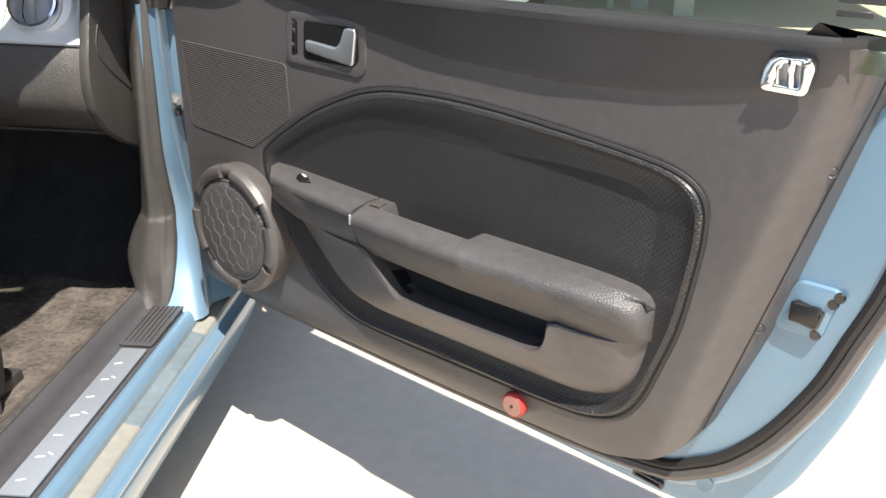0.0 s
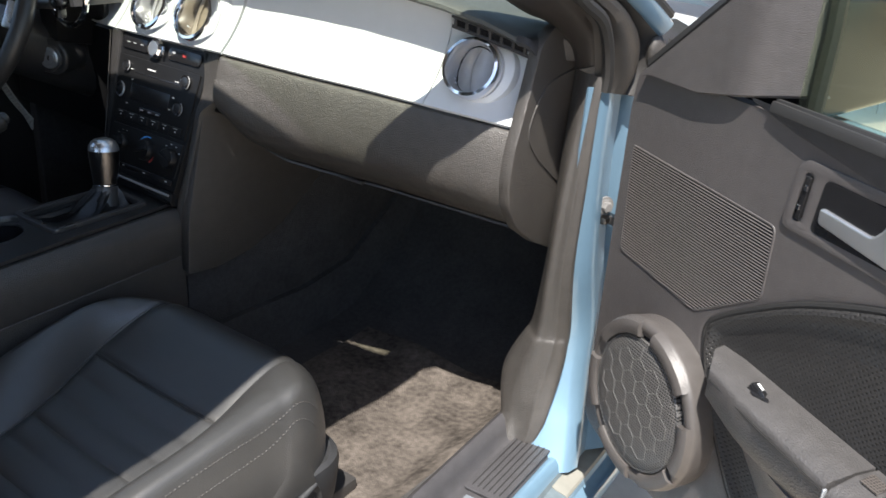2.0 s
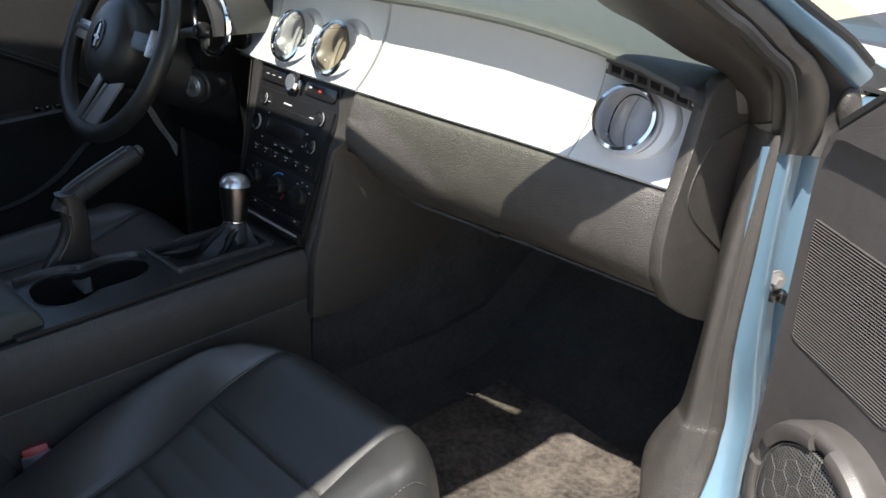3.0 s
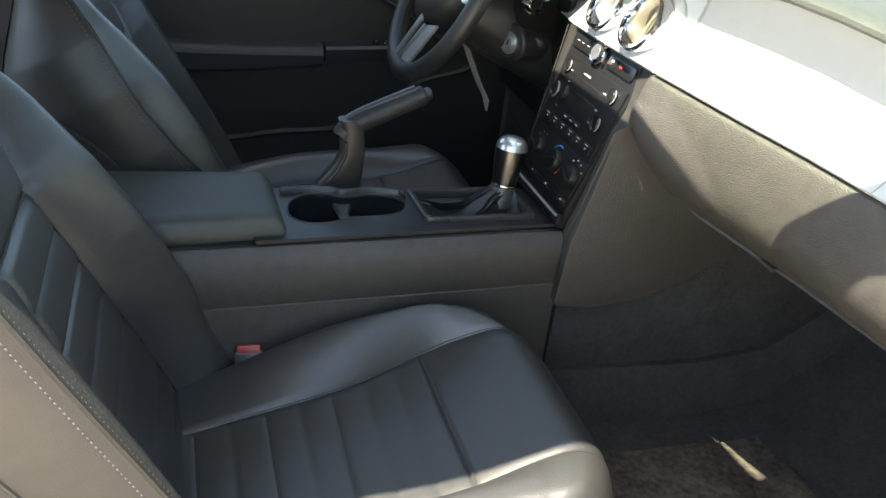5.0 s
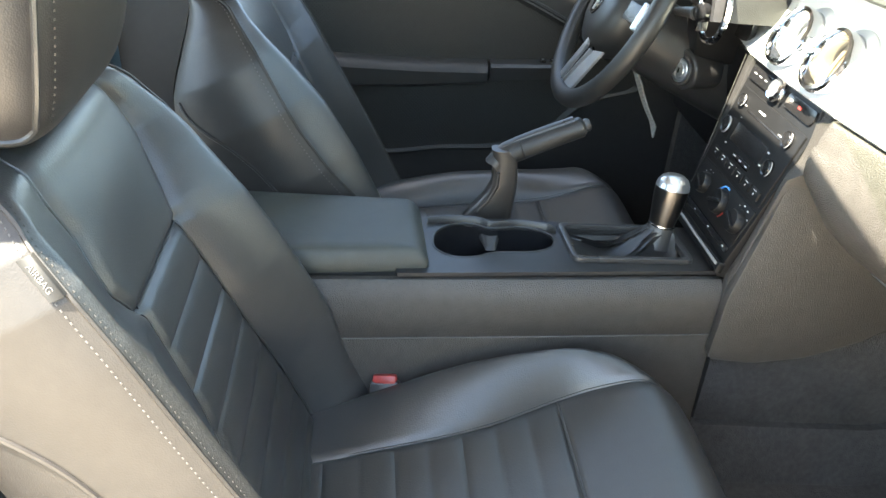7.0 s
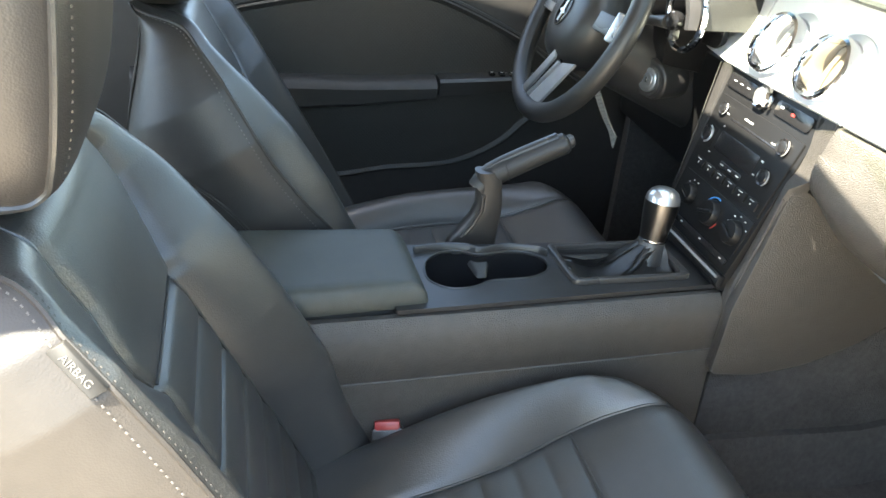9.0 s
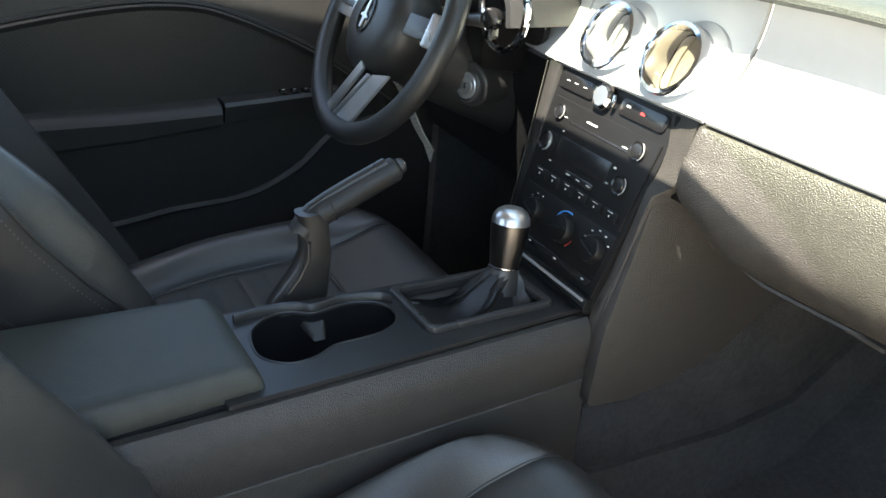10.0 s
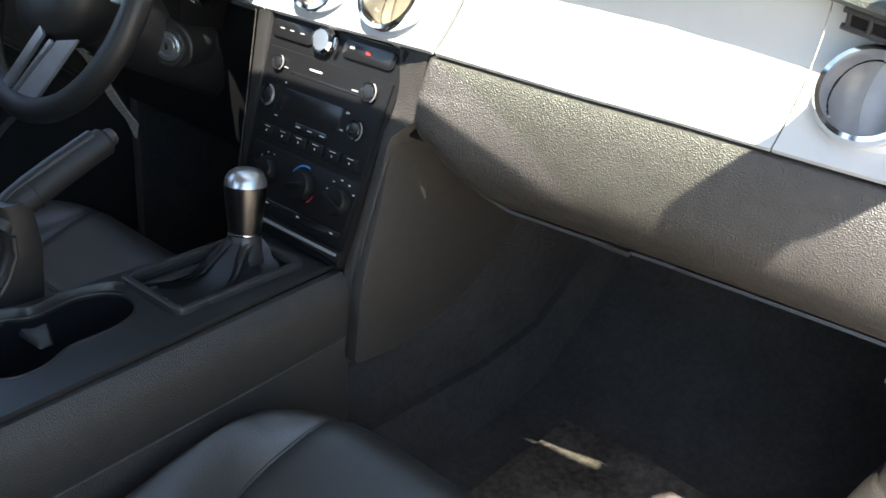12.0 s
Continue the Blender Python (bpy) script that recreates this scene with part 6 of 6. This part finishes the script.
def arm(us, dipped):
    secs = []
    for u in us:
        p = lerp([(0.25, 0.046), (0.3, 0.052), (0.5, 0.058), (0.7, 0.064), (0.85, 0.058), (0.92, 0.050), (0.955, 0.043), (0.972, 0.037), (0.983, 0.027), (0.989, 0.010)], u)
        pb = p - lerp([(0.25, 0.008), (0.5, 0.020), (0.85, 0.024), (0.955, 0.02), (0.975, 0.014), (0.989, 0.004)], u)
        zt = lerp([(0.25, 0.662), (0.5, 0.652), (0.6, 0.649), (0.75, 0.647), (0.88, 0.646), (0.93, 0.644), (0.96, 0.641), (0.98, 0.635), (0.989, 0.624)], u)
        zb = lerp([(0.25, 0.612), (0.33, 0.592), (0.5, 0.575), (0.85, 0.568), (0.95, 0.567), (0.989, 0.574)], u)
        d = 0.024 * step(0.535, 0.546, u) * step(0.712, 0.688, u) if dipped else 0.0
        k = 1.0 if dipped else 0.3
        prof = [(0.034, zt - d * 1.15), (-0.016, zt - d), (-min(0.021, p * 0.5), zt - d * 0.6), (-min(0.025, p * 0.55), zt - 0.001), (-p + 0.016 * k, zt - 0.004 - 0.002 * k), (-p + 0.006 * k, zt - 0.0065 - 0.003 * k), (-p + 0.001, zt - 0.009 - 0.007 * k), (-p - 0.0005, zt - 0.014 - 0.010 * k), (-pb - 0.006, zb + 0.02), (-pb, zb + 0.005), (-pb + 0.003, zb + 0.001), (-pb + 0.009, zb), (0.03, zb)]
        slant = 1.05 * max(0.0, 1 - (u - 0.25) / 0.24)
        secs.append([(u - slant * min(y, 0.0), y, z) for y, z in prof])
    return loft(secs, ring=True, caps=True)


part("armrest", arm(span(0.5035, 0.53, 3) + span(0.535, 0.546, 3) + span(0.56, 0.68, 8) + span(0.688, 0.714, 5) + span(0.73, 0.94, 12) + [0.952, 0.962, 0.97, 0.976, 0.981, 0.985, 0.988, 0.989], True), ARM_PLASTIC, door, "padded armrest with a finger recess")
switch = part("switch_panel", arm(span(0.25, 0.500, 14), False), ARM_PLASTIC, door, "smooth window switch panel")
part("split_line", box((0.5018, -0.0575, 0.634), (0.0022, 0.005, 0.016), 0.0005, 1), ALU, door)
part("side_seam", tube([(0.302, -0.0466, 0.6455), (0.40, -0.0552, 0.6415), (0.5, -0.0588, 0.638)], 0.0015, 6), RUBBER, door)
part("switch_well", prism(cornered([(-0.026, -0.010), (0.004, -0.013), (0.026, 0.004), (0.004, 0.012)], 0.004), -0.0012, 0.001, 0.0006), GLOSS, switch, "dark rocker recess", m=pose(0.352, -0.022, 0.6566, 86, 0, 0))
part("window_switch", hexa([(0.343, -0.030, 0.656), (0.372, -0.026, 0.655), (0.364, -0.014, 0.656), (0.346, -0.016, 0.657), (0.348, -0.028, 0.667), (0.366, -0.024, 0.661), (0.360, -0.017, 0.661), (0.349, -0.018, 0.667)], 0.0015), GLOSS, switch, "black window rocker")
part("switch_mark", box((0, 0, 0), (0.010, 0.0035, 0.001), 0.0003, 1), WHITE_MARK, switch, m=pose(0.3565, -0.0215, 0.6648, 0, 19, 0))
part("grip_pad", prism(cornered([(0.0, 0.0), (0.022, 0.002), (0.026, 0.022), (0.004, 0.022)], 0.002), -0.0015, 0.001, 0.0006), RIBBED, door, "small ribbed pad", m=pose(0.508, -0.004, 0.6528, 90, 0, 0))
# tweeter grille
GP = cornered([(0.011, 0.842), (0.302, 0.836), (0.3045, 0.748), (0.199, 0.6785), (0.019, 0.688)], 0.009)
cover = part("ribbed_grille", prism(GP, -0.0002, 0.006, 0.0), RUBBER, door, "finely ribbed speaker cover", smooth=False)


def across_at(poly, z):
    """Where a level line crosses a convex outline."""
    xs = []
    for (x1, z1), (x2, z2) in zip(poly, poly[1:] + poly[:1]):
        if (z1 - z) * (z2 - z) < 0:
            xs.append(x1 + (x2 - x1) * (z - z1) / (z2 - z1))
    return (min(xs), max(xs)) if len(xs) > 1 else None


ribs = bmesh.new()
for k in range(44):
    z = 0.6795 + 0.0038 * k
    run = across_at(GP, z)
    if not run or run[1] - run[0] < 0.01:
        continue
    lift = lambda u: -0.02 * (u - 0.15) * step(0.70, 0.83, z)
    n = 12
    us_ = span(run[0] + 0.001, run[1] - 0.001, n)
    rowv = [[ribs.verts.new((u, y, z + lift(u) + dz)) for y, dz in ((0.0016, -0.0010), (-0.0014, -0.0006), (-0.0018, 0.0), (-0.0014, 0.0006), (0.0016, 0.0010))] for u in us_]
    for a, b in zip(rowv, rowv[1:]):
        for i in range(4):
            ribs.faces.new((a[i], a[i + 1], b[i + 1], b[i]))
part("rib_rows", ribs, RIB_PLASTIC, cover)
part("grille_rim", tube([(u, 0.0, z) for u, z in GP], 0.0016, 5, True), DOOR_VINYL, door)
# inner handle
HB = cornered([(0.308, 0.843), (0.476, 0.839), (0.490, 0.852), (0.494, 0.924), (0.328, 0.925), (0.316, 0.914)], 0.014)
HW = cornered([(0.352, 0.853), (0.464, 0.853), (0.477, 0.864), (0.477, 0.911), (0.358, 0.912)], 0.008)
LW = cornered([(0.323, 0.856), (0.337, 0.856), (0.341, 0.911), (0.329, 0.911)], 0.005)
part("handle_bezel", holed(HB, [HW, LW], -0.0035, 0.006, 0.0018), DOOR_VINYL, door, "grained handle surround")
part("handle_cup", loft([[(u, -0.004, z) for u, z in HW], [(u + 0.004, 0.03, z) for u, z in HW], [(0.415 + (u - 0.415) * 0.8, 0.04, 0.882 + (z - 0.882) * 0.8) for u, z in HW]], ring=True, caps=True), GLOSS, door)
bpy.context.view_layer.update()
hc = door.children[-1].data
hb2 = bmesh.new()
hb2.from_mesh(hc)
bmesh.ops.delete(hb2, geom=[f for f in hb2.faces if len(f.verts) > 8 and abs(f.calc_center_median().y + 0.004) < 1e-4], context="FACES")
hb2.to_mesh(hc)
hb2.free()
part("pull_handle", prism(cornered([(0.362, 0.884), (0.432, 0.879), (0.442, 0.889), (0.45, 0.907), (0.456, 0.911), (0.473, 0.911), (0.475, 0.905), (0.467, 0.858), (0.462, 0.855), (0.362, 0.866)], 0.006), -0.008, 0.006, 0.003, 3), SATIN, door, "satin silver inner handle")
lock2 = part("lock_switch", prism(cornered([(0.325, 0.859), (0.335, 0.859), (0.339, 0.908), (0.331, 0.908)], 0.004), -0.005, 0.004, 0.0015), GLOSS, door, "black lock rocker")
part("lock_dot", box((0.3355, -0.0055, 0.895), (0.005, 0.002, 0.006), 0.0008), CHROME, lock2)
part("lock_dot", box((0.3305, -0.0055, 0.872), (0.005, 0.002, 0.006), 0.0008), CHROME, lock2)
# door speaker
SPM = pose(0.166, 0.0, 0.524, 90, 0, 0)
spk = part("speaker", lathe([(0.118, -0.004), (0.119, 0.012), (0.121, 0.028), (0.120, 0.035), (0.116, 0.039), (0.109, 0.040), (0.098, 0.034), (0.0955, 0.030)], 64), SPEAKER_PLASTIC, door, "round door speaker in a heavy ring", m=SPM)
part("grille", lathe([(0.0955, 0.028), (0.0945, 0.038), (0.091, 0.0415), (0.08, 0.0435), (0.05, 0.0455), (0.0, 0.0465)], 56), MESH_GRILLE, spk, "grey perforated speaker mesh")
part("grille_edge", tube([(0.0935 * math.cos(a), 0.0935 * math.sin(a), 0.0395) for a in span(0, 2 * math.pi, 72)[:-1]], 0.0022, 6, True), MESH_GRILLE, spk)
for a0, a1 in ((38, 82), (-22, 16), (98, 150), (172, 214), (232, 276), (292, 330)):
    arc = [radians(a) for a in span(a0, a1, 10)]
    secs = []
    for a in arc:
        secs.append([(r * math.cos(a), r * math.sin(a), h) for r, h in ((0.0965, 0.033), (0.0975, 0.0435), (0.100, 0.0455), (0.111, 0.0465), (0.1165, 0.0435), (0.1195, 0.036))])
    part("ring_block", loft(secs, ring=True, caps=True), SPEAKER_PLASTIC, spk)
# hexagon lines pressed into the mesh
lines = bmesh.new()
HEX = 0.0175
for q in range(-5, 6):
    for w in range(-5, 6):
        hx, hy = HEX * 1.732 * (q + 0.5 * (w % 2)), HEX * 1.5 * w
        for k in range(3):
            a = radians(30 + 60 * k)
            b = a + radians(60)
            p0, p1 = (Vector((hx + HEX * math.cos(g), hy + HEX * math.sin(g), 0)) for g in (a, b))
            if max(p0.length, p1.length) > 0.09:
                continue
            for p in (p0, p1):
                p.z = lerp([(0.0, 0.0468), (0.05, 0.0458), (0.08, 0.0438), (0.091, 0.0418)], p.length)
            n2 = (p1 - p0).normalized().cross(Vector((0, 0, 1))) * 0.0004
            lines.faces.new([lines.verts.new(v) for v in (p0 - n2, p1 - n2, p1 + n2, p0 + n2)])
part("mesh_lines", thicken(lines, 0.0004), MESH_LINE, spk, "pale hexagon lines")
# lock post in its plate on the shoulder
PM = Matrix.Translation((1.115, -0.0135, 0.934)) @ Matrix.Rotation(radians(18), 4, "X") @ Matrix.Diagonal((0.68, 0.8, 0.68, 1))
pp = cornered([(-0.042, -0.03), (0.03, -0.032), (0.043, 0.018), (0.034, 0.032), (-0.02, 0.032), (-0.033, 0.012)], 0.012)
plate2 = part("lock_plate", holed(pp, [cornered([(-0.02, -0.016), (0.018, -0.018), (0.02, 0.02), (-0.004, 0.02)], 0.004)], -0.004, 0.004, 0.0015), CHROME, door, "polished lock post plate", m=PM)
part("plate_well", box((0.0, 0.006, 0.0), (0.05, 0.004, 0.046), 0.002), ALU, plate2)
part("lock_post", lathe([(0.006, -0.012), (0.0065, 0.012), (0.008, 0.014), (0.008, 0.034), (0.006, 0.037), (0, 0.037)], 16, Matrix.Translation((0.006, 0.001, -0.008)) @ Matrix.Rotation(radians(-4), 4, "X")), CHROME, plate2, "knurled lock post")
part("post_fork", box((-0.012, -0.004, 0.0), (0.005, 0.008, 0.03), 0.002), CHROME, plate2)
# reflector and screws
red = part("reflector", lathe([(0.020, -0.002), (0.020, 0.007), (0.0185, 0.010), (0.016, 0.011), (0.0155, 0.0095), (0.0, 0.0095)], 32), RED, door, "round red door reflector", m=pose(0.784, 0.0, 0.396, 90, 0, 0))
part("lens", lathe([(0.0165, 0.0100), (0.016, 0.0112), (0.0, 0.0118)], 28), PINK, red, "faded pink lens")
part("pin", lathe([(0.0025, 0.0), (0.0025, 0.0015), (0, 0.0015)], 10, Matrix.Translation((0, 0, 0.0114))), GLOSS, red)
for u, z in ((1.1606, 0.828), (1.106, 0.616)):
    part("screw", lathe([(0.008, 0.0), (0.0075, 0.002), (0.005, 0.0005), (0.004, 0.0015), (0, 0.0015)], 16), PLASTIC, door, m=pose(u, skin(u, z) + 0.001, z, 90, 0, 25))
# steel shell, its edge and hardware
SHELL = cornered([(-0.02, 0.30), (0.5, 0.285), (0.9, 0.275), (1.03, 0.30), (1.115, 0.37), (1.185, 0.50), (1.225, 0.62), (1.255, 0.75), (1.28, 0.94), (-0.03, 0.93)], 0.05, 5)
part("steel_shell", prism(SHELL, 0.098, 0.165, 0.018, 3), BLUE, door, "light blue painted inner shell")
SK = cornered([(-0.04, 0.25), (0.5, 0.24), (0.98, 0.228), (1.075, 0.25), (1.14, 0.32), (1.20, 0.47), (1.235, 0.60), (1.268, 0.75), (1.292, 0.94), (-0.05, 0.935)], 0.05, 5)
osk = prism(SK, 0.15, 0.185, 0.012, 3)
for v in osk.verts:
    v.co.y -= 0.055 * step(0.55, 0.95, v.co.z)
part("outer_skin", osk, BLUE, door, "light blue outer skin")
part("door_seal", tube(spline([(0.0, 0.1, 0.31), (0.5, 0.1, 0.305), (0.92, 0.098, 0.32), (1.035, 0.094, 0.36), (1.108, 0.094, 0.43), (1.166, 0.094, 0.53), (1.195, 0.094, 0.61), (1.222, 0.094, 0.69), (1.245, 0.096, 0.80), (1.262, 0.098, 0.93)], 6), 0.008, 8), RUBBER, door, "dark rubber edge seal")
part("seal_flange", tube(spline([(0.0, 0.1, 0.297), (0.5, 0.1, 0.292), (0.925, 0.098, 0.306), (1.045, 0.094, 0.347), (1.120, 0.094, 0.42), (1.180, 0.094, 0.525), (1.209, 0.094, 0.605), (1.236, 0.094, 0.687), (1.259, 0.096, 0.80), (1.276, 0.098, 0.93)], 6), 0.010, 8), DOOR_VINYL, door, "brown flange of the edge seal")
part("drain_slot", holed(cornered([(0.935, 0.288), (0.985, 0.284), (0.985, 0.296), (0.935, 0.30)], 0.003), [cornered([(0.94, 0.2915), (0.98, 0.288), (0.98, 0.2925), (0.94, 0.296)], 0.002)], 0.094, 0.102, 0.001), PLASTIC, door)
part("latch_face", prism(cornered([(1.105, 0.60), (1.165, 0.60), (1.18, 0.67), (1.125, 0.67)], 0.012), 0.09, 0.105, 0.004), BLUE, door)
latch = part("latch", holed(cornered([(1.124, 0.620), (1.160, 0.614), (1.166, 0.640), (1.13, 0.647)], 0.004), [cornered([(1.128, 0.623), (1.157, 0.618), (1.162, 0.637), (1.133, 0.643)], 0.003)], 0.084, 0.094, 0.001), GUNMETAL, door, "steel door latch with a black mouth")
part("latch_mouth", box((1.143, 0.0875, 0.631), (0.036, 0.008, 0.026), 0.003), GLOSS, latch)
for u, z in ((1.178, 0.662), (1.172, 0.652), (1.158, 0.606)):
    part("latch_screw", lathe([(0.007, 0), (0.006, 0.004), (0, 0.004)], 12), GUNMETAL, door, m=pose(u, 0.092, z, 90, 0, 0))
part("grommet", lathe([(0.014, 0), (0.013, 0.003), (0.009, 0.002), (0, 0.002)], 18), BLUE, door, m=pose(1.046, 0.1, 0.325, 90, 0, 0))
# glass, belt seal, mirror corner and mirror
pane = part("window_glass", prism(cornered([(0.288, 0.94), (1.27, 0.94), (1.24, 1.14), (1.12, 1.255), (0.9, 1.285), (0.62, 1.26), (0.36, 1.165), (0.29, 1.12)], 0.03), 0.004, 0.008, 0.0), DOOR_GLASS, door, "green-tinted side glass", smooth=False)
pane.visible_shadow = False
part("glass_mark", box((1.17, 0.0034, 1.012), (0.045, 0.001, 0.012), 0.0003, 1), PLASTIC, door)
part("glass_mark", box((1.165, 0.0034, 0.996), (0.035, 0.001, 0.006), 0.0003, 1), PLASTIC, door)
part("belt_seal", thicken(loft([[(u, y0 + (0.005 - y0) * k, z0 + dz) for k, dz in ((-0.05, -0.006), (0.0, 0.001), (0.12, 0.004), (0.3, 0.004), (0.42, 0.0), (0.55, 0.001), (0.7, 0.006), (0.9, 0.006), (1.0, -0.006))] for u, y0, z0 in [(u, skin(u, 0.964) - 0.0015, 0.964 + 0.006 * (u - 0.25)) for u in span(0.26, 1.2, 24)]]), 0.0012), RUBBER, door, "black belt-line seal")
part("edge_seam", tube([(1.047 + (z - 0.421) * 0.293, skin(1.047 + (z - 0.421) * 0.293, z) - 0.0005, z) for z in span(0.45, 0.95, 12)], 0.0012, 6), RUBBER, door)
MC = [(u, lerp([(0.0, 0.938), (0.04, 0.946), (0.136, 0.946), (0.215, 0.961), (0.30, 0.98)], u), 0.975 + 0.80 * (u - 0.058), -0.012 + 0.5 * (math.sqrt((u - 0.215) ** 2 + 0.008 ** 2) + u - 0.215) / 2) for u in span(0.018, 0.292, 22)]
part("mirror_corner", thicken(loft([[(u, y + 0.016, z0), (u, y + 0.003, z0 + 0.0005)] + [(u, y, z0 + (z1 - z0) * (0.02 + 0.96 * k / 8)) for k in range(9)] + [(u, y + 0.003, z1), (u, y + 0.014, z1 + 0.002)] for u, z0, z1, y in MC]), 0.003), DOOR_VINYL, door, "grained triangular mirror cover")
part("frame_rubber", tube([(u, y + 0.022, z1 + 0.010) for u, z0, z1, y in MC], 0.013, 8), RUBBER, door, "black rubber along the window frame")
part("glass_channel", tube([(0.292, 0.024, 0.962), (0.293, 0.024, 1.05), (0.288, 0.022, 1.165)], 0.010, 8), RUBBER, door)
mir = part("side_mirror", loft([[(0.158 + d + 0.009 * math.copysign(abs(math.cos(a)) ** 0.6, math.cos(a)), 0.312 + 0.13 * sc * math.copysign(abs(math.cos(a)) ** 0.6, math.cos(a)), 1.018 + 0.082 * sc * math.copysign(abs(math.sin(a)) ** 0.6, math.sin(a))) for a in span(0, 6.2832, 32)[:-1]] for d, sc in ((0.0, 1.0), (-0.04, 1.0), (-0.09, 0.85), (-0.12, 0.5))], ring=True, caps=True), BLUE, door, "light blue outside mirror", m=Matrix.Translation((0.158, 0.335, 0)) @ Matrix.Rotation(radians(-27), 4, "Z") @ Matrix.Translation((-0.158, -0.335, 0)))
MIRROR = material("mirror_silvering", (0.85, 0.87, 0.87), 0.03, metal=1.0, var=0.0)
mg = part("mirror_glass", loft([[(0.1605 + 0.0085 * sc * math.copysign(abs(math.cos(a)) ** 0.6, math.cos(a)), 0.312 + 0.121 * sc * math.copysign(abs(math.cos(a)) ** 0.6, math.cos(a)), 1.018 + 0.073 * sc * math.copysign(abs(math.sin(a)) ** 0.6, math.sin(a))) for a in span(0, 6.2832, 32)[:-1]] for sc in (1.0, 0.02)], ring=True, caps=True), MIRROR, mir, "mirror glass")
part("mirror_frame", tube([(0.160 + 0.0088 * math.copysign(abs(math.cos(a)) ** 0.6, math.cos(a)), 0.312 + 0.126 * math.copysign(abs(math.cos(a)) ** 0.6, math.cos(a)), 1.018 + 0.078 * math.copysign(abs(math.sin(a)) ** 0.6, math.sin(a))) for a in span(0, 6.2832, 48)[:-1]], 0.004, 8, True), GLOSS, mir, "black mirror surround")
part("mirror_arm", hexa([(0.10, 0.04, 0.935), (0.26, 0.04, 0.935), (0.21, 0.26, 0.95), (0.06, 0.26, 0.95), (0.12, 0.04, 1.06), (0.25, 0.04, 1.09), (0.20, 0.26, 1.08), (0.07, 0.26, 1.06)], 0.015, 3), GLOSS, door, "black mirror foot")
